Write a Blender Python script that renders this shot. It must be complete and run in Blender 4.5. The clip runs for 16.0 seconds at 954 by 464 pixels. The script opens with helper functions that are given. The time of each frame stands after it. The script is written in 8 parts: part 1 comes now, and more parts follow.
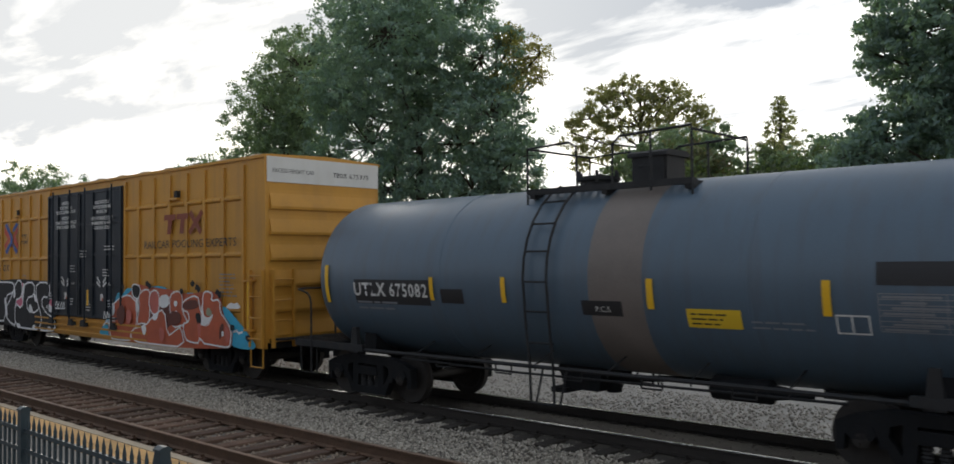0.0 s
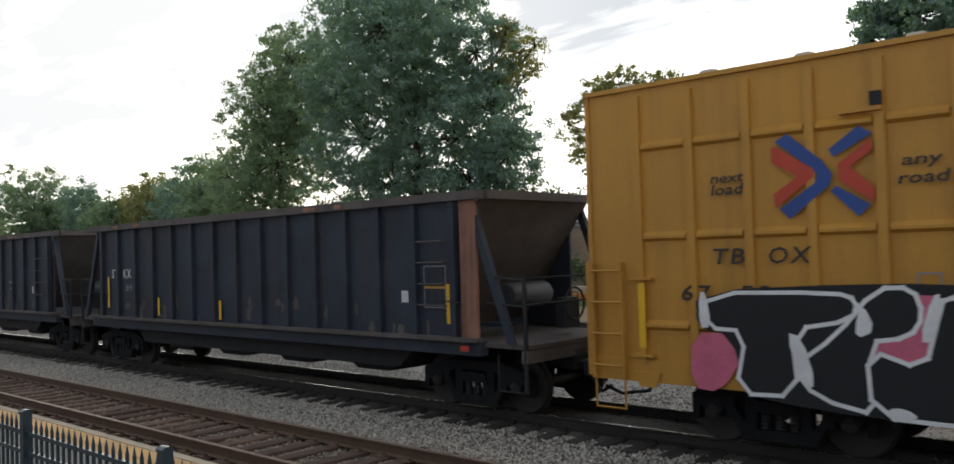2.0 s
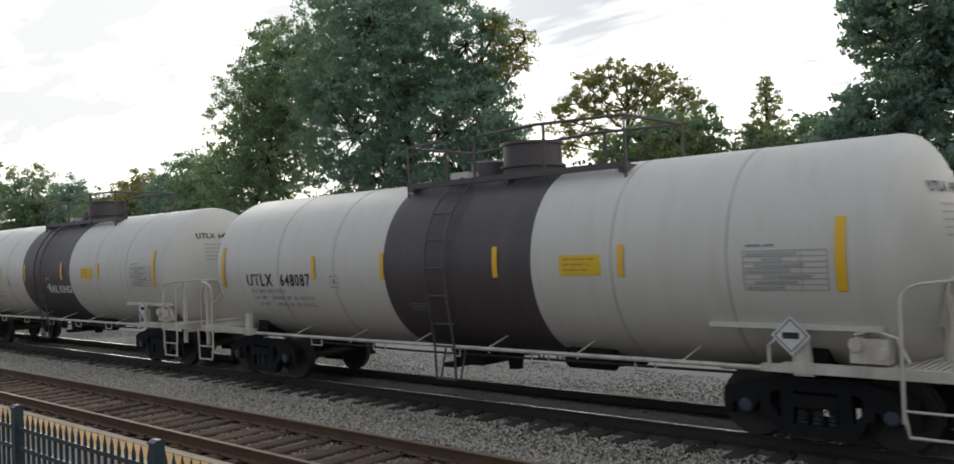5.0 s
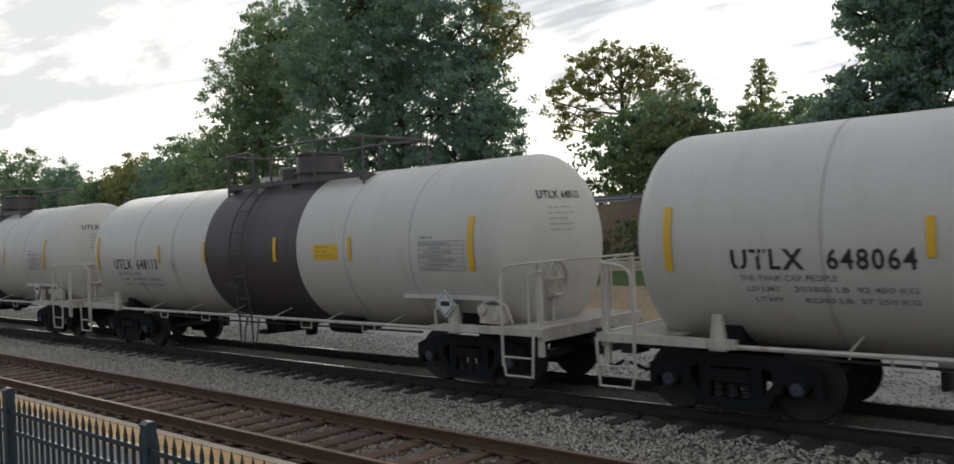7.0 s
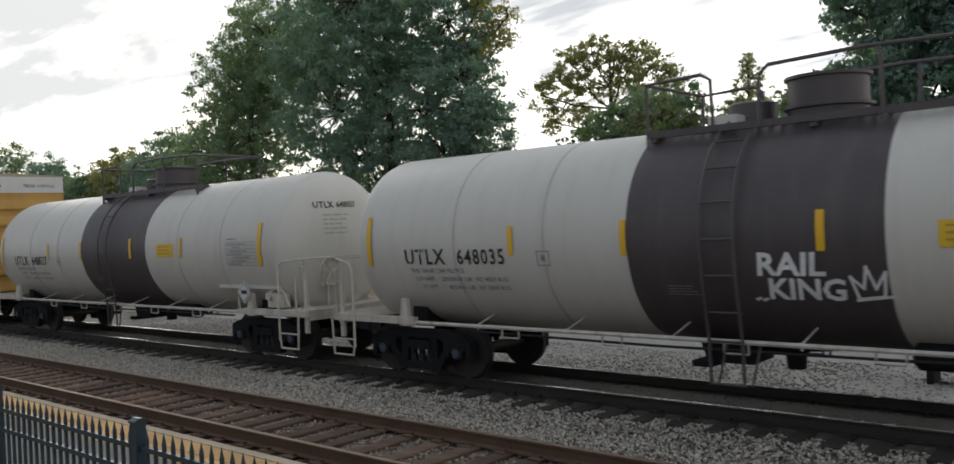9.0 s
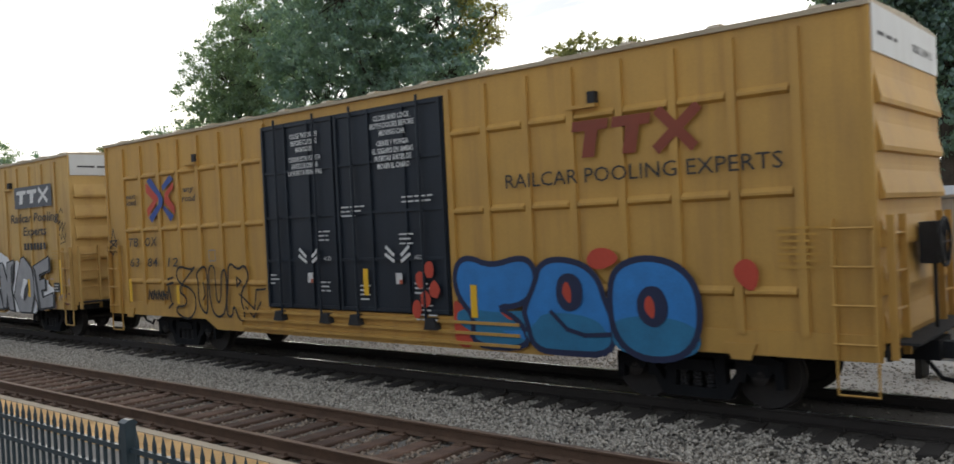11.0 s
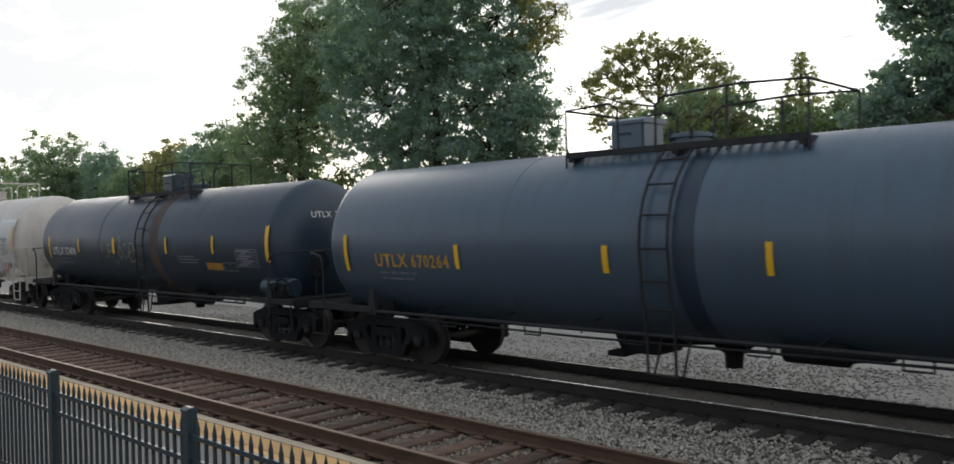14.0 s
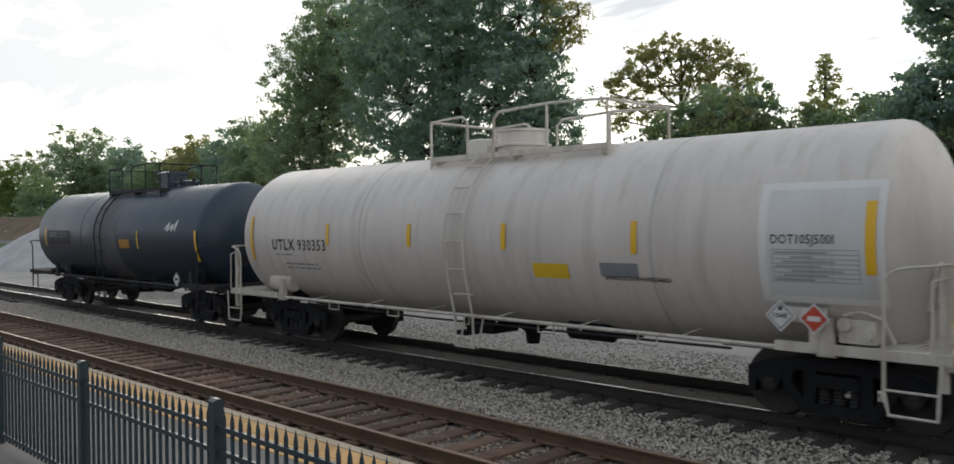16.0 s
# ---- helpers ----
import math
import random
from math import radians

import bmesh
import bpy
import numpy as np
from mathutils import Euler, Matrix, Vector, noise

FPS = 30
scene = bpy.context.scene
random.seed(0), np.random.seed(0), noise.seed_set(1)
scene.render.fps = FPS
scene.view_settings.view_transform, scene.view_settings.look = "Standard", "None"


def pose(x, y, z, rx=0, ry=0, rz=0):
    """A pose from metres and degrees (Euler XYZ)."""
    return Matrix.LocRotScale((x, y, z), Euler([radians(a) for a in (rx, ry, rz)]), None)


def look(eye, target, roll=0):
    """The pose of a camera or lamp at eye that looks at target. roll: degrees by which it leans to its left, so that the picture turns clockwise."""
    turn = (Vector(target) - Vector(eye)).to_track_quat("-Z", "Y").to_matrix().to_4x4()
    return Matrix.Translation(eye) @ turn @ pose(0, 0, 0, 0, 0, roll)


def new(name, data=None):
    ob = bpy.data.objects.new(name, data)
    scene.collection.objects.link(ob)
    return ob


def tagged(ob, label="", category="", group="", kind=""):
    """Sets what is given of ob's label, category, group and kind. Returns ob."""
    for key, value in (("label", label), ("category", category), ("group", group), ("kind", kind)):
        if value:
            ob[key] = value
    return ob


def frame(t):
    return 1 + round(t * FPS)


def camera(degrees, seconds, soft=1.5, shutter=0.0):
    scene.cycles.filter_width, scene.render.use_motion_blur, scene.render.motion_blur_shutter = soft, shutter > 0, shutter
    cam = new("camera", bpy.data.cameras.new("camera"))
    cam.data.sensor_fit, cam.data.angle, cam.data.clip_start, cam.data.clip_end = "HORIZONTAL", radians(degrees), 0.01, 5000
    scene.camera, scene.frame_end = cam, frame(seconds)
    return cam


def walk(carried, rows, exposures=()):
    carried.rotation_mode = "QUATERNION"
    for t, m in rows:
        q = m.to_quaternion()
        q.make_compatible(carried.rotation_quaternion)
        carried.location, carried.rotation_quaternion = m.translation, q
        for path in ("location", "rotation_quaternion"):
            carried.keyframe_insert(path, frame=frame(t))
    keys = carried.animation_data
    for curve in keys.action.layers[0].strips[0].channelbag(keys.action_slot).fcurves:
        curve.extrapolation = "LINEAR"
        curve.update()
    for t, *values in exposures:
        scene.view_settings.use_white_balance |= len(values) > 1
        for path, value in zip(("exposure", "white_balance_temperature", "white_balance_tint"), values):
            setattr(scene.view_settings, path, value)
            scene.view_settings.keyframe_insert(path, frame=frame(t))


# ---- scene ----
cam = camera(58.1, 16.0, soft=1.6, shutter=0.08)
PATH = [
    (0, (-0.498, 0.404, 2.585), (-1.85, 1.877, 2.648), -0.6),
    (0.5, (-0.487, 0.403, 2.583), (-1.835, 1.88, 2.642), -0.7),
    (1, (-0.5, 0.421, 2.576), (-1.846, 1.899, 2.632), -1.0),
    (1.5, (-0.476, 0.41, 2.582), (-1.826, 1.885, 2.634), -1.5),
    (2, (-0.497, 0.408, 2.586), (-1.847, 1.883, 2.635), -1.7),
    (2.5, (-0.482, 0.394, 2.588), (-1.831, 1.869, 2.634), -1.9),
    (3, (-0.473, 0.386, 2.586), (-1.817, 1.866, 2.63), -2.2),
    (5.5, (-0.45, 0.397, 2.564), (-1.784, 1.887, 2.593), -2.1),
    (6, (-0.463, 0.406, 2.556), (-1.795, 1.897, 2.574), -2.1),
    (6.5, (-0.467, 0.427, 2.552), (-1.797, 1.92, 2.556), -2.2),
    (7, (-0.463, 0.429, 2.547), (-1.791, 1.924, 2.543), -2.3),
    (7.5, (-0.468, 0.428, 2.556), (-1.794, 1.925, 2.542), -2.3),
    (8, (-0.48, 0.433, 2.562), (-1.801, 1.934, 2.548), -2.4),
    (8.5, (-0.448, 0.419, 2.558), (-1.763, 1.926, 2.543), -2.5),
    (9, (-0.453, 0.416, 2.556), (-1.762, 1.927, 2.538), -2.4),
    (11.5, (-0.464, 0.423, 2.563), (-1.754, 1.95, 2.537), -2.8),
    (12, (-0.464, 0.426, 2.559), (-1.759, 1.95, 2.532), -2.9),
    (12.5, (-0.47, 0.427, 2.557), (-1.76, 1.955, 2.528), -2.9),
    (13, (-0.464, 0.42, 2.564), (-1.759, 1.945, 2.536), -2.8),
    (13.5, (-0.473, 0.397, 2.561), (-1.797, 1.896, 2.535), -2.8),
    (14, (-0.486, 0.39, 2.575), (-1.87, 1.834, 2.551), -1.3),
    (14.5, (-0.494, 0.394, 2.57), (-1.896, 1.82, 2.547), -0.6),
    (15, (-0.467, 0.376, 2.57), (-1.876, 1.795, 2.545), -0.4),
    (15.5, (-0.455, 0.337, 2.577), (-1.876, 1.744, 2.552), -0.4),
    (16, (-0.444, 0.312, 2.575), (-1.86, 1.724, 2.549), -0.6),
]
walk(cam, [(t, look(e, g, r)) for t, e, g, r in PATH], exposures=[(0, 0.07), (1.4, 0.12), (2.3, 0.32), (3.2, 0.32), (5.5, 0.17), (6.0, 0.05), (9.2, 0.09), (11.3, 0.57), (12.2, 0.55), (13.0, 0.32), (13.5, 0.47), (14.0, 0.29), (15.0, 0.35), (16, 0.27)])

# ---- world and light ----
world = bpy.data.worlds.new("sky")
scene.world = world
world.use_nodes = True


def build_world():
    nt = world.node_tree
    nt.nodes.clear()
    N, Lk = nt.nodes.new, nt.links.new
    out, bg = N("ShaderNodeOutputWorld"), N("ShaderNodeBackground")
    sky = N("ShaderNodeTexSky")
    sky.sky_type, sky.sun_disc = "NISHITA", False
    sky.sun_elevation, sky.sun_rotation = radians(14), radians(-62)
    co = N("ShaderNodeTexCoord")
    sep = N("ShaderNodeSeparateXYZ")
    Lk(co.outputs["Generated"], sep.inputs[0])
    # flattened cloud layer: direction divided by its height
    zc = N("ShaderNodeMath"); zc.operation = "MAXIMUM"; zc.inputs[1].default_value = 0.0
    Lk(sep.outputs["Z"], zc.inputs[0])
    za = N("ShaderNodeMath"); za.operation = "ADD"; za.inputs[1].default_value = 0.16
    Lk(zc.outputs[0], za.inputs[0])
    div = N("ShaderNodeVectorMath"); div.operation = "DIVIDE"
    comb = N("ShaderNodeCombineXYZ")
    for k in ("X", "Y", "Z"):
        Lk(za.outputs[0], comb.inputs[k])
    Lk(co.outputs["Generated"], div.inputs[0]); Lk(comb.outputs[0], div.inputs[1])
    rot = N("ShaderNodeMapping"); rot.inputs["Rotation"].default_value = (0, 0, radians(-40)); rot.inputs["Scale"].default_value = (0.75, 1.5, 1)
    rot.inputs["Location"].default_value = CLOUD_SHIFT
    Lk(div.outputs[0], rot.inputs[0])
    n1 = N("ShaderNodeTexNoise"); n1.inputs["Scale"].default_value = 2.3; n1.inputs["Detail"].default_value = 7; n1.inputs["Roughness"].default_value = 0.56; n1.inputs["Distortion"].default_value = 0.25
    Lk(rot.outputs[0], n1.inputs["Vector"])
    r1 = N("ShaderNodeValToRGB")
    r1.color_ramp.elements[0].position, r1.color_ramp.elements[0].color = 0.41, (0, 0, 0, 1)
    r1.color_ramp.elements[1].position, r1.color_ramp.elements[1].color = 0.66, (1, 1, 1, 1)
    mid = r1.color_ramp.elements.new(0.53)
    mid.color = (0.48, 0.48, 0.48, 1)
    # more cloud higher up and towards the east end of the line
    cb = N("ShaderNodeVectorMath"); cb.operation = "DOT_PRODUCT"; cb.inputs[1].default_value = CLOUD_BIAS
    Lk(co.outputs["Generated"], cb.inputs[0])
    ca = N("ShaderNodeMath"); ca.operation = "ADD"
    Lk(n1.outputs["Fac"], ca.inputs[0]); Lk(cb.outputs["Value"], ca.inputs[1])
    # the cloud deck begins some way above the horizon
    zm = N("ShaderNodeMath"); zm.operation = "MINIMUM"; zm.inputs[1].default_value = 0.28
    Lk(sep.outputs["Z"], zm.inputs[0])
    zk = N("ShaderNodeMath"); zk.operation = "MULTIPLY_ADD"; zk.inputs[1].default_value = 1.25; zk.inputs[2].default_value = -0.175
    Lk(zm.outputs[0], zk.inputs[0])
    cz = N("ShaderNodeMath"); cz.operation = "ADD"
    Lk(ca.outputs[0], cz.inputs[0]); Lk(zk.outputs[0], cz.inputs[1])
    Lk(cz.outputs[0], r1.inputs[0])
    # thin bright veil all over, greyer cloud bellies where the layer is thick
    veil = N("ShaderNodeMix"); veil.data_type = "RGBA"
    veil.inputs["Factor"].default_value = 0.9
    mul = N("ShaderNodeVectorMath"); mul.operation = "SCALE"; mul.inputs["Scale"].default_value = 0.12
    Lk(sky.outputs[0], mul.inputs[0])
    Lk(mul.outputs[0], veil.inputs["A"])
    # the veil is brightest round the low sun and dull on the far side of the sky
    sd = N("ShaderNodeVectorMath"); sd.operation = "DOT_PRODUCT"
    sd.inputs[1].default_value = SUN_WAY
    Lk(co.outputs["Generated"], sd.inputs[0])
    vb = N("ShaderNodeMapRange"); vb.interpolation_type = "SMOOTHSTEP"; vb.inputs["From Min"].default_value = -0.5; vb.inputs["From Max"].default_value = 0.75
    vb.inputs["To Min"].default_value = 0.92; vb.inputs["To Max"].default_value = 1.28
    Lk(sd.outputs["Value"], vb.inputs["Value"])
    vs = N("ShaderNodeVectorMath"); vs.operation = "SCALE"; vs.inputs[0].default_value = (1.025, 1.0, 0.96)
    Lk(vb.outputs[0], vs.inputs["Scale"]); Lk(vs.outputs[0], veil.inputs["B"])
    # long flat streaks of thin cloud low down, thicker towards the far end of the line
    sm = N("ShaderNodeMapping"); sm.inputs["Scale"].default_value = (1.6, 1.6, 17.0)
    Lk(co.outputs["Generated"], sm.inputs[0])
    n2 = N("ShaderNodeTexNoise"); n2.inputs["Scale"].default_value = 1.5; n2.inputs["Detail"].default_value = 6; n2.inputs["Roughness"].default_value = 0.55
    Lk(sm.outputs[0], n2.inputs["Vector"])
    sb = N("ShaderNodeMath"); sb.operation = "MULTIPLY_ADD"; sb.inputs[1].default_value = -0.42
    Lk(sep.outputs["X"], sb.inputs[0]); Lk(n2.outputs["Fac"], sb.inputs[2])
    sr = N("ShaderNodeMapRange"); sr.interpolation_type = "SMOOTHSTEP"
    sr.inputs["From Min"].default_value = 0.72; sr.inputs["From Max"].default_value = 0.98; sr.inputs["To Max"].default_value = 0.8
    Lk(sb.outputs[0], sr.inputs["Value"])
    stk = N("ShaderNodeMix"); stk.data_type = "RGBA"
    Lk(sr.outputs[0], stk.inputs["Factor"]); Lk(veil.outputs["Result"], stk.inputs["A"])
    stk.inputs["B"].default_value = (0.68, 0.70, 0.74, 1)
    cl = N("ShaderNodeMix"); cl.data_type = "RGBA"
    Lk(r1.outputs[0], cl.inputs["Factor"]); Lk(stk.outputs["Result"], cl.inputs["A"])
    cl.inputs["B"].default_value = (0.33, 0.375, 0.44, 1)
    # warm glow round the veiled sun
    gl = N("ShaderNodeMapRange"); gl.inputs["From Min"].default_value = 0.72; gl.inputs["From Max"].default_value = 1.0
    gl.inputs["To Max"].default_value = 0.35
    Lk(sd.outputs["Value"], gl.inputs["Value"])
    add = N("ShaderNodeMix"); add.data_type = "RGBA"; add.blend_type = "ADD"
    Lk(gl.outputs[0], add.inputs["Factor"]); Lk(cl.outputs["Result"], add.inputs["A"])
    add.inputs["B"].default_value = (1.0, 0.9, 0.72, 1)
    Lk(add.outputs["Result"], bg.inputs["Color"])
    bg.inputs["Strength"].default_value = SKY_STRENGTH
    Lk(bg.outputs[0], out.inputs[0])


SKY_STRENGTH = 1.18
CLOUD_SHIFT = (0.0, 0.0, 0.0)
CLOUD_BIAS = (-0.10, -0.12, 0.0)
SUN_AZ, SUN_EL = radians(62), radians(14)   # azimuth turned from +y towards -x
SUN_WAY = (-math.sin(SUN_AZ) * math.cos(SUN_EL), math.cos(SUN_AZ) * math.cos(SUN_EL), math.sin(SUN_EL))
build_world()
sun = new("sun", bpy.data.lights.new("sun", "SUN"))
sun.data.energy, sun.data.angle, sun.data.color = 0.5, radians(25), (1.0, 0.93, 0.84)
sun.matrix_world = look(Vector(SUN_WAY) * 50, (0, 0, 0))

# ---- plan ----
NEAR_Y, FAR_Y = 7.6, 11.9      # centre lines of the two tracks
GAUGE = 1.505                   # between rail head centres
RAIL_Z = 0.0                    # top of rail


# ---- materials ----
def mat(name, base, rough=0.6, metal=0.0, var=0.25, scale=1.2, grain=45.0, bump=0.15, streak=None, amount=0.4, rnd=0.0, spec=0.5, dist=0.01):
    """Base colour varied at two scales, with optional vertical streaks of dirt."""
    m = bpy.data.materials.new(name)
    m.use_nodes = True
    nt = m.node_tree
    b = nt.nodes["Principled BSDF"]
    N, Lk = nt.nodes.new, nt.links.new
    co = N("ShaderNodeTexCoord")
    big = N("ShaderNodeTexNoise"); big.inputs["Scale"].default_value = scale; big.inputs["Detail"].default_value = 5; big.inputs["Roughness"].default_value = 0.6
    fine = N("ShaderNodeTexNoise"); fine.inputs["Scale"].default_value = grain; fine.inputs["Detail"].default_value = 3
    Lk(co.outputs["Object"], big.inputs["Vector"]); Lk(co.outputs["Object"], fine.inputs["Vector"])
    s = N("ShaderNodeMath"); s.operation = "MULTIPLY_ADD"; s.inputs[1].default_value = 0.5
    Lk(fine.outputs["Fac"], s.inputs[0]); Lk(big.outputs["Fac"], s.inputs[2])
    rp = N("ShaderNodeMapRange"); rp.inputs["From Min"].default_value = 0.45; rp.inputs["From Max"].default_value = 1.05
    rp.inputs["To Min"].default_value = 1 - var; rp.inputs["To Max"].default_value = 1 + var
    Lk(s.outputs[0], rp.inputs["Value"])
    val = rp.outputs[0]
    if rnd:
        oi = N("ShaderNodeObjectInfo")
        rr = N("ShaderNodeMapRange"); rr.inputs["To Min"].default_value = 1 - rnd; rr.inputs["To Max"].default_value = 1 + rnd
        Lk(oi.outputs["Random"], rr.inputs["Value"])
        mm = N("ShaderNodeMath"); mm.operation = "MULTIPLY"
        Lk(val, mm.inputs[0]); Lk(rr.outputs[0], mm.inputs[1])
        val = mm.outputs[0]
    sc = N("ShaderNodeVectorMath"); sc.operation = "SCALE"
    sc.inputs[0].default_value = base[:3]
    Lk(val, sc.inputs["Scale"])
    col = sc.outputs[0]
    if streak:
        mp = N("ShaderNodeMapping"); mp.inputs["Scale"].default_value = (3.0, 1.0, 0.22)
        Lk(co.outputs["Object"], mp.inputs[0])
        st = N("ShaderNodeTexNoise"); st.inputs["Scale"].default_value = 1.6; st.inputs["Detail"].default_value = 6; st.inputs["Roughness"].default_value = 0.65
        Lk(mp.outputs[0], st.inputs["Vector"])
        sr = N("ShaderNodeMapRange"); sr.inputs["From Min"].default_value = 0.48; sr.inputs["From Max"].default_value = 0.75
        sr.inputs["To Max"].default_value = amount
        Lk(st.outputs["Fac"], sr.inputs["Value"])
        mx = N("ShaderNodeMix"); mx.data_type = "RGBA"
        Lk(sr.outputs[0], mx.inputs["Factor"]); Lk(col, mx.inputs["A"])
        mx.inputs["B"].default_value = (*streak, 1)
        col = mx.outputs["Result"]
    Lk(col, b.inputs["Base Color"])
    rg = N("ShaderNodeMapRange"); rg.inputs["To Min"].default_value = max(0.05, rough - 0.12); rg.inputs["To Max"].default_value = min(1, rough + 0.12)
    Lk(big.outputs["Fac"], rg.inputs["Value"]); Lk(rg.outputs[0], b.inputs["Roughness"])
    b.inputs["Metallic"].default_value = metal
    b.inputs["Specular IOR Level"].default_value = spec
    if bump:
        bp = N("ShaderNodeBump"); bp.inputs["Strength"].default_value = bump; bp.inputs["Distance"].default_value = dist
        Lk(fine.outputs["Fac"], bp.inputs["Height"]); Lk(bp.outputs[0], b.inputs["Normal"])
    return m


def leaf_mat(name, a, b_):
    """Leaves: colour varied leaf by leaf, and light let through."""
    m = bpy.data.materials.new(name)
    m.use_nodes = True
    nt = m.node_tree
    N, Lk = nt.nodes.new, nt.links.new
    b = nt.nodes["Principled BSDF"]
    out = nt.nodes["Material Output"]
    ge = N("ShaderNodeNewGeometry")
    mx = N("ShaderNodeMix"); mx.data_type = "RGBA"
    Lk(ge.outputs["Random Per Island"], mx.inputs["Factor"])
    mx.inputs["A"].default_value, mx.inputs["B"].default_value = (*a, 1), (*b_, 1)
    Lk(mx.outputs["Result"], b.inputs["Base Color"])
    b.inputs["Roughness"].default_value = 0.55
    tl = N("ShaderNodeBsdfTranslucent")
    br = N("ShaderNodeVectorMath"); br.operation = "MULTIPLY"; br.inputs[1].default_value = (1.5, 1.5, 0.6)
    Lk(mx.outputs["Result"], br.inputs[0]); Lk(br.outputs[0], tl.inputs[0])
    ms = N("ShaderNodeMixShader"); ms.inputs[0].default_value = 0.52
    Lk(b.outputs[0], ms.inputs[1]); Lk(tl.outputs[0], ms.inputs[2]); Lk(ms.outputs[0], out.inputs[0])
    return m


def stone_mat(name, a, b_):
    """Crushed stone, lump by lump from dark to light."""
    m = bpy.data.materials.new(name)
    m.use_nodes = True
    nt = m.node_tree
    ge, mx = nt.nodes.new("ShaderNodeNewGeometry"), nt.nodes.new("ShaderNodeMix")
    mx.data_type = "RGBA"
    nt.links.new(ge.outputs["Random Per Island"], mx.inputs["Factor"])
    mx.inputs["A"].default_value, mx.inputs["B"].default_value = (*a, 1), (*b_, 1)
    b = nt.nodes["Principled BSDF"]
    nt.links.new(mx.outputs["Result"], b.inputs["Base Color"])
    b.inputs["Roughness"].default_value = 0.9
    return m


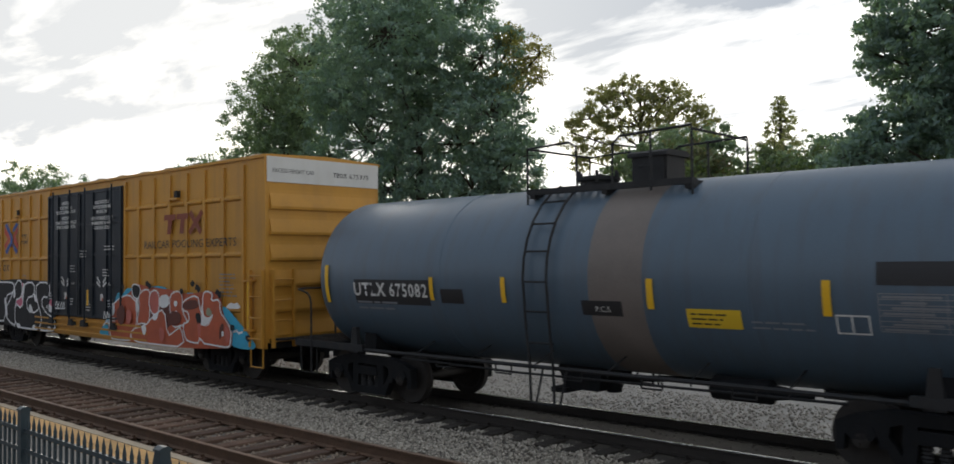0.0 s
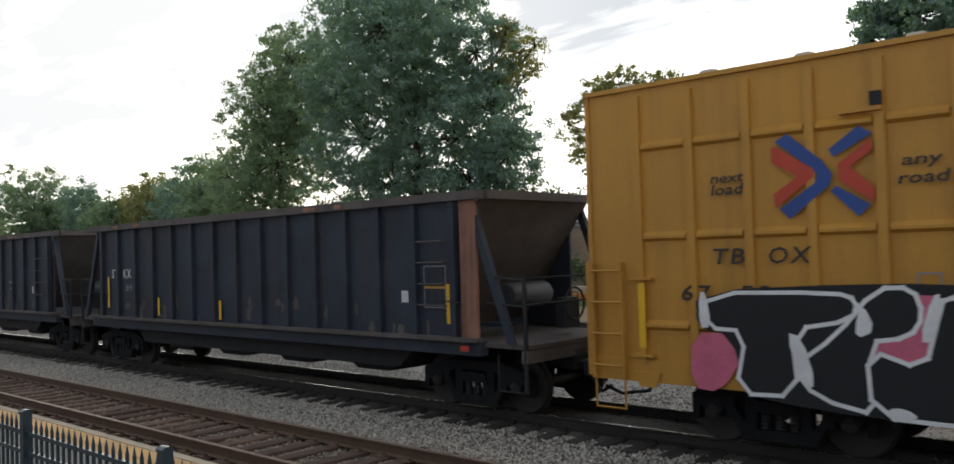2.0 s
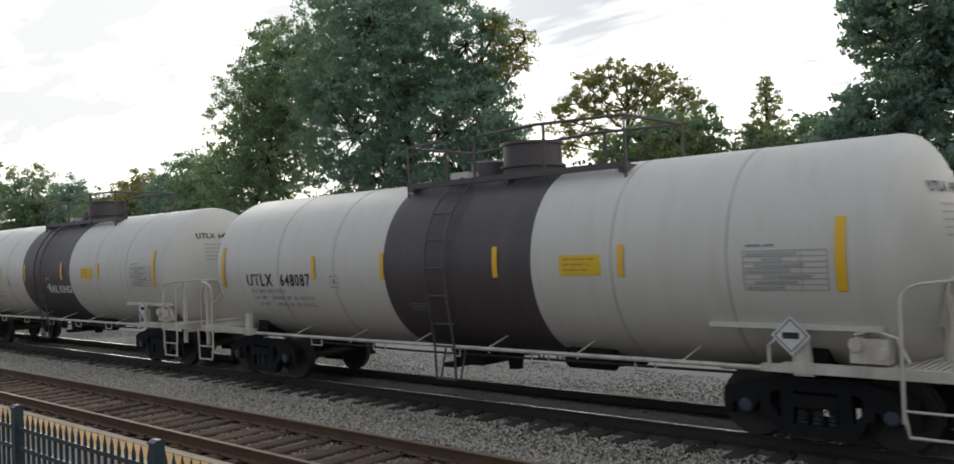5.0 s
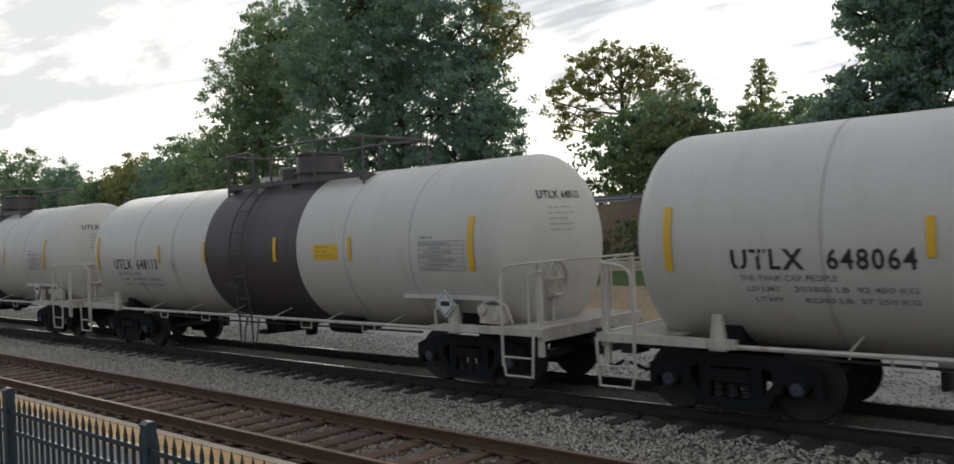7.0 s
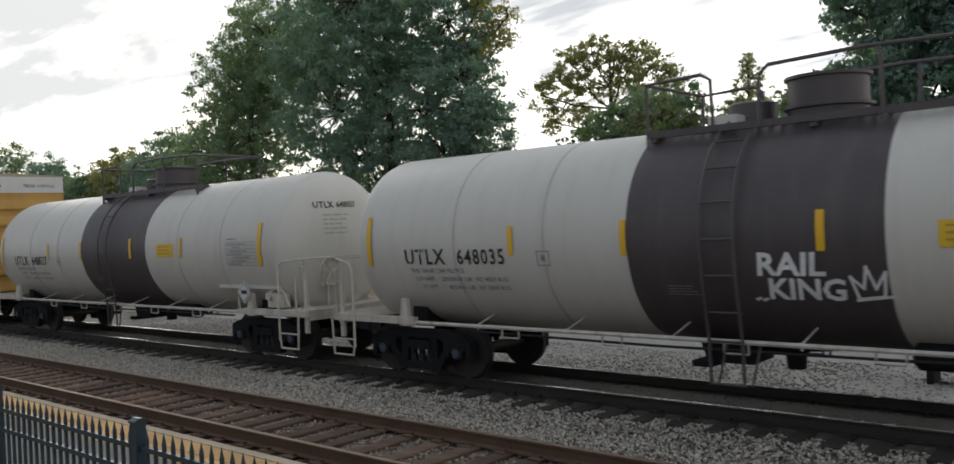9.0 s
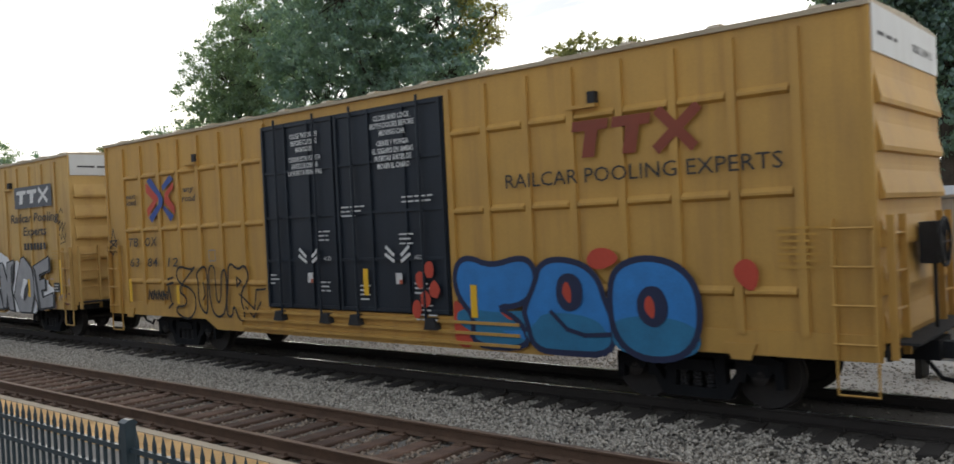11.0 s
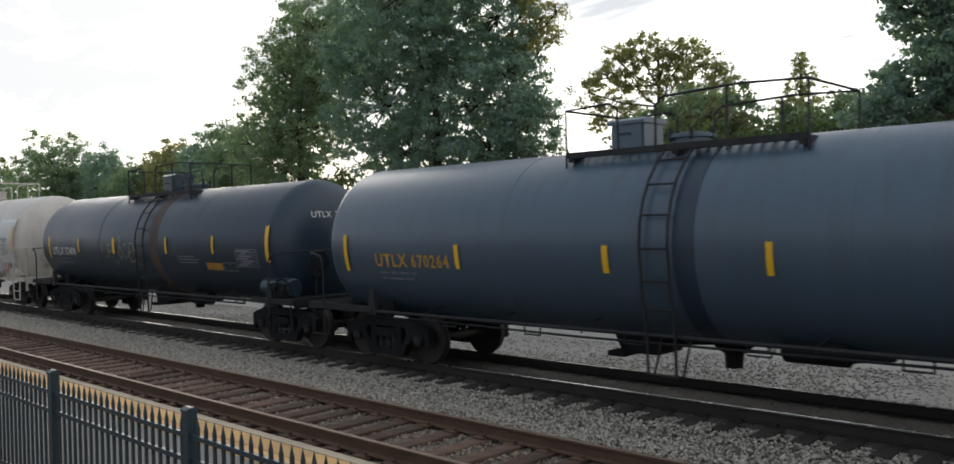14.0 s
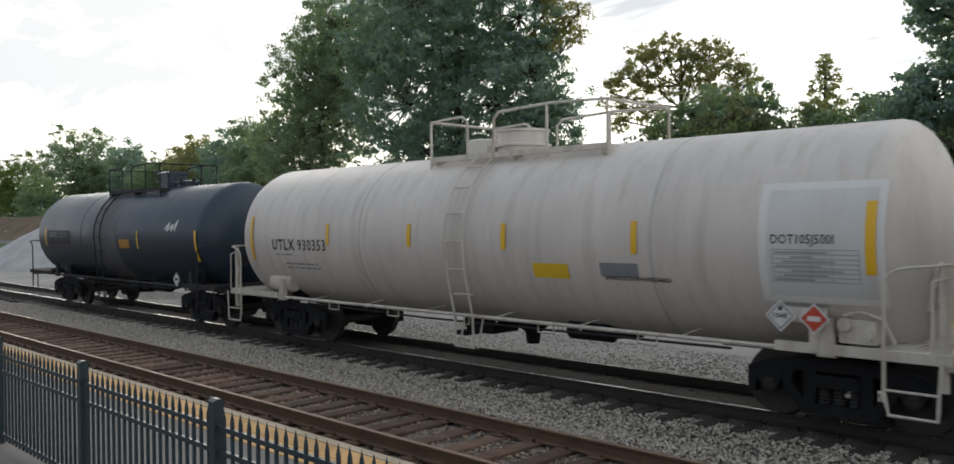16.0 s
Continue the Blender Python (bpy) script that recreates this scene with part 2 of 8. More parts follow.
M = {
    "ground": mat("gravel_lot", (0.36, 0.34, 0.31), 0.95, var=0.3, scale=0.25, grain=30, bump=0.6, dist=0.03),
    "ballast": mat("ballast_bed", (0.17, 0.155, 0.135), 0.95, var=0.45, scale=0.6, grain=26, bump=0.9, dist=0.05, streak=(0.1, 0.085, 0.07), amount=0.3),
    "grass": mat("grass", (0.07, 0.11, 0.035), 0.9, var=0.4, scale=0.3, grain=12, bump=0.5, dist=0.05),
    "rail": mat("rail_steel", (0.13, 0.078, 0.05), 0.7, 0.3, var=0.35, scale=4, grain=60),
    # rail of the far track, in a darker tone
    "rail_dark": mat("dark_rail_steel", (0.035, 0.029, 0.025), 0.7, 0.2, var=0.35, scale=4, grain=60),
    "railtop": mat("rail_head", (0.62, 0.60, 0.57), 0.25, 0.95, var=0.2, scale=6, grain=80, bump=0.05),
    "railtop_dull": mat("rail_head_dull", (0.30, 0.21, 0.155), 0.45, 0.7, var=0.3, scale=6, grain=80, bump=0.05),
    "tie": mat("tie_wood", (0.12, 0.072, 0.05), 0.9, var=0.45, scale=5, grain=50, bump=0.6, rnd=0.4),
    # far-track ties, darker than the near ones
    "tie_dark": mat("dark_tie_wood", (0.04, 0.033, 0.027), 0.9, var=0.4, scale=5, grain=50, bump=0.5, rnd=0.3),
    "concrete": mat("platform_concrete", (0.20, 0.185, 0.165), 0.9, var=0.2, scale=1.5, grain=60),
    "paver": mat("tactile_paver", (0.60, 0.36, 0.14), 0.8, var=0.22, scale=3, grain=60, rnd=0.16),
    "fence": mat("fence_paint", (0.026, 0.044, 0.055), 0.45, var=0.2, scale=4, bump=0.05),
    "bark": mat("bark", (0.07, 0.055, 0.042), 0.95, var=0.4, scale=3, grain=18, bump=0.8, dist=0.05),
    # these two greens are paler and bluer, with haze and glare coloured in
    "leaf": leaf_mat("leaf_green", (0.16, 0.235, 0.20), (0.26, 0.34, 0.27)),
    "leaf_hazed": leaf_mat("leaf_hazed", (0.17, 0.26, 0.285), (0.25, 0.35, 0.355)),
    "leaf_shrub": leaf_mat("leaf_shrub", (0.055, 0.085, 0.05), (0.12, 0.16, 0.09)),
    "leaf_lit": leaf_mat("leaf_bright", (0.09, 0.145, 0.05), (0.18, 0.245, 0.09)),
    "leaf_oak": leaf_mat("leaf_oak", (0.17, 0.185, 0.10), (0.33, 0.325, 0.19)),
    # backlit glow of the sun, painted into the leaf colour as yellow
    "leaf_glow": leaf_mat("leaf_sun_glow", (0.20, 0.20, 0.09), (0.38, 0.35, 0.17)),
    "leaf_con": leaf_mat("leaf_conifer", (0.21, 0.235, 0.14), (0.34, 0.35, 0.22)),
    "flower": leaf_mat("blossom", (0.08, 0.14, 0.075), (0.20, 0.175, 0.13)),
    "yellow": mat("boxcar_yellow", (0.52, 0.255, 0.035), 0.55, var=0.13, scale=0.8, streak=(0.22, 0.12, 0.04), amount=0.35, bump=0.05),
    "tan": mat("boxcar_faded_yellow", (0.54, 0.345, 0.115), 0.65, var=0.13, scale=0.8, streak=(0.27, 0.13, 0.055), amount=0.55, bump=0.05),
    "ochre": mat("boxcar_dull_yellow", (0.50, 0.285, 0.065), 0.6, var=0.13, scale=0.8, streak=(0.25, 0.13, 0.05), amount=0.4, bump=0.05),
    "doorblk": mat("door_black", (0.017, 0.023, 0.032), 0.5, spec=0.3, var=0.3, scale=1.5, streak=(0.035, 0.037, 0.04), amount=0.3, bump=0.05),
    "roof": mat("roof_steel", (0.40, 0.33, 0.23), 0.6, 0.2, var=0.25, scale=1.0),
    "white": mat("tank_white", (0.60, 0.578, 0.525), 0.45, var=0.06, scale=0.5, streak=(0.40, 0.35, 0.28), amount=0.22, bump=0.03),
    "whitetrim": mat("white_trim", (0.58, 0.54, 0.47), 0.55, var=0.18, scale=3, streak=(0.22, 0.14, 0.085), amount=0.6, bump=0.05),
    "cream": mat("tank_cream", (0.62, 0.575, 0.525), 0.5, var=0.13, scale=0.6, streak=(0.30, 0.265, 0.225), amount=0.4, bump=0.03),
    "band": mat("tank_band_brown", (0.072, 0.060, 0.062), 0.5, var=0.25, scale=0.8, streak=(0.14, 0.12, 0.11), amount=0.3, bump=0.05),
    "grey": mat("tank_grey", (0.080, 0.122, 0.168), 0.38, spec=0.6, var=0.12, scale=0.6, streak=(0.08, 0.085, 0.095), amount=0.5, bump=0.04),
    "slate": mat("tank_slate", (0.054, 0.092, 0.132), 0.36, spec=0.7, var=0.12, scale=0.6, streak=(0.055, 0.06, 0.07), amount=0.5, bump=0.04),
    "black": mat("tank_black", (0.021, 0.040, 0.062), 0.4, spec=0.5, var=0.2, scale=0.7, streak=(0.045, 0.047, 0.052), amount=0.35, bump=0.04),
    "brownstain": mat("rust_stain", (0.17, 0.145, 0.13), 0.6, var=0.2, scale=1.5),
    "steel": mat("dark_steel", (0.024, 0.025, 0.027), 0.7, 0.0, var=0.4, scale=3, streak=(0.06, 0.05, 0.045), amount=0.35, spec=0.3),
    "truck": mat("truck_grime", (0.011, 0.012, 0.014), 0.85, 0.0, var=0.4, scale=3, streak=(0.038, 0.033, 0.03), amount=0.3, spec=0.25),
    "wheel": mat("wheel_steel", (0.035, 0.031, 0.029), 0.6, 0.2, var=0.35, scale=5),
    "hopper": mat("hopper_steel", (0.031, 0.040, 0.056), 0.62, 0.0, var=0.5, scale=0.9, streak=(0.068, 0.05, 0.044), amount=0.6, spec=0.3),
    "cornerrust": mat("corner_rust", (0.30, 0.14, 0.095), 0.8, var=0.35, scale=2, streak=(0.09, 0.05, 0.04), amount=0.8),
    "hopperrust": mat("hopper_rust", (0.105, 0.09, 0.08), 0.8, var=0.4, scale=1.5, streak=(0.05, 0.04, 0.04), amount=0.5),
    "reflect": mat("reflector_yellow", (0.80, 0.47, 0.02), 0.4, var=0.06, bump=0),
    "label": mat("label_yellow", (0.75, 0.50, 0.03), 0.5, var=0.06, bump=0),
    "textblack": mat("lettering_black", (0.025, 0.024, 0.024), 0.6, var=0.15, bump=0),
    "textwhite": mat("lettering_white", (0.62, 0.62, 0.60), 0.6, var=0.15, bump=0),
    "textgrey": mat("lettering_grey", (0.22, 0.23, 0.25), 0.6, var=0.15, bump=0),
    "textpale": mat("lettering_faded", (0.36, 0.36, 0.35), 0.6, var=0.15, bump=0),
    "textyellow": mat("lettering_yellow", (0.50, 0.28, 0.05), 0.6, var=0.15, bump=0),
    "textred": mat("lettering_red", (0.22, 0.045, 0.02), 0.6, var=0.15, bump=0),
    "panelblack": mat("panel_black", (0.02, 0.02, 0.023), 0.55, var=0.2, bump=0),
    "blue": mat("mark_blue", (0.03, 0.075, 0.28), 0.6, var=0.15, bump=0),
    "red": mat("mark_red", (0.50, 0.06, 0.03), 0.6, var=0.15, bump=0),
    "sprayblack": mat("spray_black", (0.013, 0.013, 0.015), 0.75, var=0.2, scale=3, bump=0),
    "spraywhite": mat("spray_white", (0.76, 0.76, 0.76), 0.6, var=0.15, scale=3, bump=0),
    "spraycyan": mat("spray_cyan", (0.04, 0.36, 0.55), 0.6, var=0.2, scale=3, bump=0),
    "sprayorange": mat("spray_orange", (0.46, 0.10, 0.045), 0.6, var=0.25, scale=3, bump=0),
    "spraydark": mat("spray_dark_red", (0.12, 0.03, 0.02), 0.6, var=0.25, scale=3, bump=0),
    "spraypink": mat("spray_pink", (0.60, 0.14, 0.22), 0.6, var=0.2, scale=3, bump=0),
    "spraygrey": mat("spray_grey", (0.31, 0.31, 0.315), 0.6, var=0.2, scale=3, bump=0),
    "sprayblue": mat("spray_blue", (0.025, 0.19, 0.50), 0.6, var=0.2, scale=3, bump=0),
    "spraybuff": mat("spray_buff", (0.44, 0.31, 0.20), 0.6, var=0.25, scale=3, bump=0),
    "spraycream": mat("spray_cream", (0.52, 0.42, 0.31), 0.65, var=0.25, scale=3, bump=0),
    "trackrust": mat("rusty_track", (0.27, 0.15, 0.075), 0.75, var=0.35, scale=3, streak=(0.10, 0.055, 0.035), amount=0.7, bump=0.1),
    "wall_plain": mat("plain_added_wall", (0.34, 0.29, 0.25), 0.9, var=0.2, scale=1.0, grain=20),
    "spraycoral": mat("spray_coral", (0.50, 0.13, 0.10), 0.6, var=0.25, scale=3, bump=0),
    "spraynavy": mat("spray_navy", (0.012, 0.02, 0.06), 0.65, var=0.2, scale=3, bump=0),
    "sprayteal": mat("spray_teal", (0.02, 0.16, 0.30), 0.6, var=0.25, scale=3, bump=0),
    "spraycharcoal": mat("spray_charcoal", (0.055, 0.058, 0.062), 0.65, var=0.2, scale=3, bump=0),
    "tarp": mat("orange_barrier", (0.55, 0.20, 0.04), 0.7, var=0.2),
    "stone": stone_mat("ballast_stone", (0.155, 0.135, 0.11), (0.57, 0.515, 0.435)),
    "stone_brown": stone_mat("ballast_stone_brown", (0.13, 0.095, 0.068), (0.38, 0.30, 0.23)),
    # far track: oily tones, with the train's shade also put into the colour
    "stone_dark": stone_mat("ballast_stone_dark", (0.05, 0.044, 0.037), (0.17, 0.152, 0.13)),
    "bed_dark": mat("oily_shaded_bed", (0.085, 0.074, 0.062), 0.9, var=0.45, scale=0.8, grain=30, bump=0.7, dist=0.03),
    "stone_pale": stone_mat("stone_pale", (0.19, 0.175, 0.155), (0.50, 0.465, 0.415)),
    "capblue": mat("cap_blue", (0.05, 0.058, 0.085), 0.6, var=0.4, scale=9),
    "endwhite": mat("panel_white", (0.62, 0.62, 0.60), 0.6, var=0.08, streak=(0.4, 0.36, 0.3), amount=0.3, bump=0.02),
    "capwhite": mat("fresh_white", (0.72, 0.71, 0.68), 0.5, var=0.06, streak=(0.5, 0.46, 0.4), amount=0.25, bump=0.02),
    "seam": mat("weld_seam", (0.47, 0.455, 0.42), 0.55, var=0.15, scale=2),
    "reservoir": mat("reservoir_grey", (0.07, 0.073, 0.078), 0.5, var=0.2),
    "emblemgrey": mat("emblem_grey", (0.085, 0.09, 0.10), 0.6, var=0.25, scale=2, bump=0),
    "spraypale": mat("spray_pale", (0.46, 0.33, 0.27), 0.6, var=0.25, scale=3, bump=0),
    "spraylime": mat("spray_lime", (0.46, 0.50, 0.26), 0.6, var=0.2, scale=3, bump=0),
    "sprayolive": mat("spray_olive", (0.27, 0.29, 0.19), 0.6, var=0.2, scale=3, bump=0),
    "noticeorange": mat("notice_orange", (0.42, 0.20, 0.035), 0.6, var=0.2, scale=3, bump=0),
    "rustband": mat("seam_rust", (0.085, 0.06, 0.045), 0.75, var=0.35, scale=3),
    "wornband": mat("worn_band_grey", (0.10, 0.105, 0.115), 0.6, var=0.35, scale=1.5, streak=(0.03, 0.03, 0.035), amount=0.6),
    "brush": mat("dry_brush", (0.135, 0.09, 0.055), 0.95, var=0.5, scale=0.5, grain=9, bump=0.8, dist=0.08, streak=(0.06, 0.075, 0.03), amount=0.5),
    "earth": mat("bare_earth", (0.36, 0.27, 0.16), 0.95, var=0.3, scale=0.5, grain=20, bump=0.6, dist=0.03, streak=(0.14, 0.13, 0.06), amount=0.5),
    "wallstone": mat("wall_render", (0.60, 0.47, 0.30), 0.85, var=0.15, scale=1),
    "capstone": mat("coping_stone", (0.55, 0.47, 0.35), 0.85, var=0.15, scale=1),
    "galv": mat("galvanised_steel", (0.42, 0.43, 0.44), 0.45, 0.6, var=0.15, scale=2),
    "edge": mat("edge_concrete", (0.44, 0.36, 0.26), 0.9, var=0.25, scale=2, grain=60),
    "pile": mat("gravel_pile", (0.42, 0.42, 0.42), 0.95, var=0.25, scale=0.6, grain=14, bump=0.9, dist=0.08),
}


# ---- mesh helpers ----
def box(bm, x0, x1, y0, y1, z0, z1):
    v = [bm.verts.new(p) for p in ((x0, y0, z0), (x1, y0, z0), (x1, y1, z0), (x0, y1, z0), (x0, y0, z1), (x1, y0, z1), (x1, y1, z1), (x0, y1, z1))]
    for f in ((3, 2, 1, 0), (4, 5, 6, 7), (0, 1, 5, 4), (1, 2, 6, 5), (2, 3, 7, 6), (3, 0, 4, 7)):
        bm.faces.new([v[i] for i in f])
    return bm


def prism(bm, pts, y0, y1):
    """A polygon given in x and z, pushed from y0 to y1."""
    a = [bm.verts.new((x, y0, z)) for x, z in pts]
    b = [bm.verts.new((x, y1, z)) for x, z in pts]
    n = len(pts)
    bm.faces.new(a); bm.faces.new(b[::-1])
    for i in range(n):
        bm.faces.new((a[i], b[i], b[(i + 1) % n], a[(i + 1) % n]))
    return bm


def prism_x(bm, pts, x0, x1):
    """A polygon given in y and z, pushed from x0 to x1."""
    a = [bm.verts.new((x0, y, z)) for y, z in pts]
    b = [bm.verts.new((x1, y, z)) for y, z in pts]
    n = len(pts)
    bm.faces.new(a[::-1]); bm.faces.new(b)
    for i in range(n):
        bm.faces.new((a[i], a[(i + 1) % n], b[(i + 1) % n], b[i]))
    return bm


def tube(bm, pts, r, n=7):
    """A round bar along a line of points."""
    P = [Vector(p) for p in pts]
    rings = []
    u = None
    for i, p in enumerate(P):
        d = (P[min(i + 1, len(P) - 1)] - P[max(i - 1, 0)]).normalized()
        if u is None:
            u = d.cross(Vector((0, 0, 1)) if abs(d.z) < 0.9 else Vector((1, 0, 0)))
        u = (u - d * u.dot(d)).normalized()
        w = d.cross(u)
        rings.append([bm.verts.new(p + r * (math.cos(a) * u + math.sin(a) * w)) for a in (2 * math.pi * k / n for k in range(n))])
    for a, b in zip(rings, rings[1:]):
        for k in range(n):
            bm.faces.new((a[k], a[(k + 1) % n], b[(k + 1) % n], b[k]))
    bm.faces.new(rings[0]); bm.faces.new(rings[-1][::-1])
    return bm


def lathe(bm, prof, axis="x", n=48, c=(0, 0, 0), closed=True):
    """A profile of (along, radius) turned round an axis through c."""
    rings = []
    for s, r in prof:
        ring = []
        for k in range(n):
            a = 2 * math.pi * k / n
            p = {"x": (s, r * math.cos(a), r * math.sin(a)), "y": (r * math.cos(a), s, r * math.sin(a)), "z": (r * math.cos(a), r * math.sin(a), s)}[axis]
            ring.append(bm.verts.new((p[0] + c[0], p[1] + c[1], p[2] + c[2])))
        rings.append(ring)
    for a, b in zip(rings, rings[1:]):
        for k in range(n):
            bm.faces.new((a[k], a[(k + 1) % n], b[(k + 1) % n], b[k]))
    if closed:
        bm.faces.new(rings[0]); bm.faces.new(rings[-1])
    return bm


def to_mesh(name, bm, material, smooth=False):
    bmesh.ops.recalc_face_normals(bm, faces=bm.faces)
    me = bpy.data.meshes.new(name)
    bm.to_mesh(me)
    bm.free()
    me.materials.append(M[material])
    if smooth:
        me.shade_smooth()
        me.set_sharp_from_angle(angle=radians(38))
    return me


def part(name, bm, material, parent, label="", smooth=False):
    me = bm if isinstance(bm, bpy.types.Mesh) else to_mesh(name, bm, material, smooth)
    ob = new(name, me)
    ob.parent = parent
    if label:
        ob["label"] = label
    return ob


def structure(name, bm, material, smooth=False):
    return tagged(new(name, to_mesh(name, bm, material, smooth)), kind="structure")


def B():
    return bmesh.new()


# ---- ground and far side ----
def grid_sheet(name, xs, ys, height, material, smooth=True):
    bm = B()
    rows = [[bm.verts.new((x, y, height(x, y))) for x in xs] for y in ys]
    for a, b in zip(rows, rows[1:]):
        for i in range(len(xs) - 1):
            bm.faces.new((a[i], a[i + 1], b[i + 1], b[i]))
    return structure(name, bm, material, smooth)


def bumpy(x, y, k, s):
    return k * noise.noise(Vector((x * s, y * s, 3.7)))


def land(x, y):
    """Flat gravel beyond the tracks, then a wall and a bank that the trees stand on."""
    z = -0.42 + bumpy(x, y, 0.06, 0.25)
    if y > 26.6:
        k = min(1.0, (y - 26.6) / 6.0)
        z += 1.5 * min(1, (y - 26.6) / 0.3) + 2.3 * k * k * (3 - 2 * k) + bumpy(x, y, 0.35, 0.22) * k
    return z


XS = [-900, -500, -300, -220] + [-160 + 2.5 * i for i in range(84)] + [70, 100, 160, 300, 600]
YS = [-600, -200, -60, -20, 0, 5, 9, 13, 14.5, 16, 18, 20, 22, 24, 25.5, 26.4, 26.6, 26.9, 27.6, 28.5, 29.5, 30.5, 31.5, 33, 36, 40, 46, 55, 70, 100, 160, 300, 900]
ground = grid_sheet("ground", XS, YS, land, "ground")
ground["label"] = "pale crushed gravel lot beside the tracks"


def ballast_z(y):
    pts = ((5.8, -0.30), (6.3, -0.235), (8.9, -0.225), (9.7, -0.27), (10.3, -0.25), (13.4, -0.25), (14.9, -0.46))
    return float(np.interp(y, [p[0] for p in pts], [p[1] for p in pts]))


BX = [-420, -300, -200, -140, -100, -80] + [-60 + 0.5 * i for i in range(150)] + [16, 20, 40, 90, 200, 400]
BY = [5.8 + 0.26 * i for i in range(36)]
bed = grid_sheet("ballast_bed", BX, BY, lambda x, y: ballast_z(y) + bumpy(x, y, 0.03, 1.7), "ballast")

# dark strip that stands for oil and for shade below the train
shaded_bed = grid_sheet("dark_bed", BX, [10.86 + 0.104 * i for i in range(21)], lambda x, y: -0.168 - 0.065 * max(0.0, abs(y - FAR_Y) - 0.72) / 0.33 + bumpy(x, y, 0.012, 1.7), "bed_dark")
shaded_bed["label"] = "oil-stained ballast, darkened further for the shade under the train"
foot = grid_sheet("earth_bank", [-140 + 2 * i for i in range(110)], [22.4 + 0.3 * i for i in range(11)], lambda x, y: land(x, 22.4) + 0.01 + (0.55 - land(x, 22.4)) * ((y - 22.4) / 3.0) ** 1.4 + bumpy(x, y, 0.04, 0.9), "earth")
bank = grid_sheet("grass_bank", [-140 + 2 * i for i in range(110)], [25.25 + 0.116 * i for i in range(10)], lambda x, y: 0.5 + 0.38 * (y - 25.25) + bumpy(x, y, 0.04, 2.0), "grass")
slope = grid_sheet("bank_slope", [-140 + 1.2 * i for i in range(180)], [27.0 + 0.55 * i for i in range(24)], lambda x, y: land(x, y) + 0.06 + bumpy(x, y, 0.12, 1.1), "brush")

wall = structure("retaining_wall", box(B(), -30.0, 60, 26.3, 26.62, -0.6, 1.12), "wallstone")
wall_cap = structure("wall_coping", box(B(), -30.1, 60.1, 26.24, 26.68, 1.123, 1.24), "capstone")
barrier = tagged(new("barrier_board", to_mesh("barrier_board", box(B(), -30.5, -17.5, 25.9, 25.98, 0.12, 1.0), "tarp")), "weathered orange barrier boards before the bank", "barrier")
for i in range(8):
    part("barrier_post", box(B(), -30.4 + i * 1.83, -30.3 + i * 1.83, 25.985, 26.08, -0.45, 1.06), "tie", barrier)

# guard rail on top of the bank
guard = tagged(new("guard_rail"), "grey steel guard rail on top of the bank", "guard rail")
gx0, gx1, gz = -26.0, 30.0, 3.55
bm = B()
prism_x(bm, [(33.0, gz), (33.06, gz + 0.08), (33.0, gz + 0.15), (33.06, gz + 0.23), (33.0, gz + 0.31), (33.04, gz + 0.31), (33.1, gz + 0.23), (33.04, gz + 0.15), (33.1, gz + 0.08), (33.04, gz)], gx0, gx1)
part("beam", bm, "galv", guard)
for i in range(29):
    part("post", box(B(), gx0 + i * 2, gx0 + i * 2 + 0.12, 33.11, 33.25, 2.6, gz + 0.3), "tie", guard)

# steel relay case beyond the far track
case = tagged(new("relay_case"), "pale galvanised steel relay case with a sloping lid", "relay case")
case.location = (-3.85, 16.2, -0.42)
bm = box(B(), -0.38, 0.38, -0.3, 0.3, 0.35, 3.0)
bmesh.ops.bevel(bm, geom=bm.edges[:], offset=0.015, segments=1, affect="EDGES")
part("body", bm, "galv", case)
part("lid", prism_x(B(), [(-0.36, 3.002), (0.36, 3.002), (0.36, 3.05), (0, 3.2), (-0.36, 3.05)], -0.43, 0.43), "galv", case)
for x in (-0.355, 0.005):
    door = part("door", box(B(), x, x + 0.35, -0.325, -0.302, 0.45, 2.9), "galv", case)
    part("handle", box(B(), x + 0.15, x + 0.19, -0.36, -0.326, 1.6, 1.8), "steel", door)
for x in (-0.3, 0.3):
    part("leg", box(B(), x - 0.05, x + 0.05, -0.25, 0.25, -0.05, 0.349), "steel", case)

# heap of gravel beside the line
bm = B()
n, m = 40, 14
rings = []
for j in range(m + 1):
    k = j / m
    r = 7.5 * (1 - k)
    rings.append([bm.verts.new((-66 + 1.6 * r * math.cos(2 * math.pi * i / n) * (1 + 0.12 * noise.noise((i * 0.4, j * 0.3, 0))), 24.5 + 0.8 * r * math.sin(2 * math.pi * i / n) - 1.2,
                                -0.5 + 3.6 * min(1, 1.08 * k) + 0.12 * noise.noise((i * 0.7, j * 0.8, 5)))) for i in range(n)])
for a, b in zip(rings, rings[1:]):
    for i in range(n):
        bm.faces.new((a[i], a[(i + 1) % n], b[(i + 1) % n], b[i]))
tagged(new("gravel_pile", to_mesh("gravel_pile", bm, "pile", True)), "tall pale grey heap of crushed gravel on the lot", "gravel heap", kind="stuff")


# ---- platform ----
PLAT_Z, EDGE_Y = 0.15, 5.9
platform = structure("platform", box(B(), -180, 60, -12, EDGE_Y - 0.76, -0.6, PLAT_Z), "concrete")
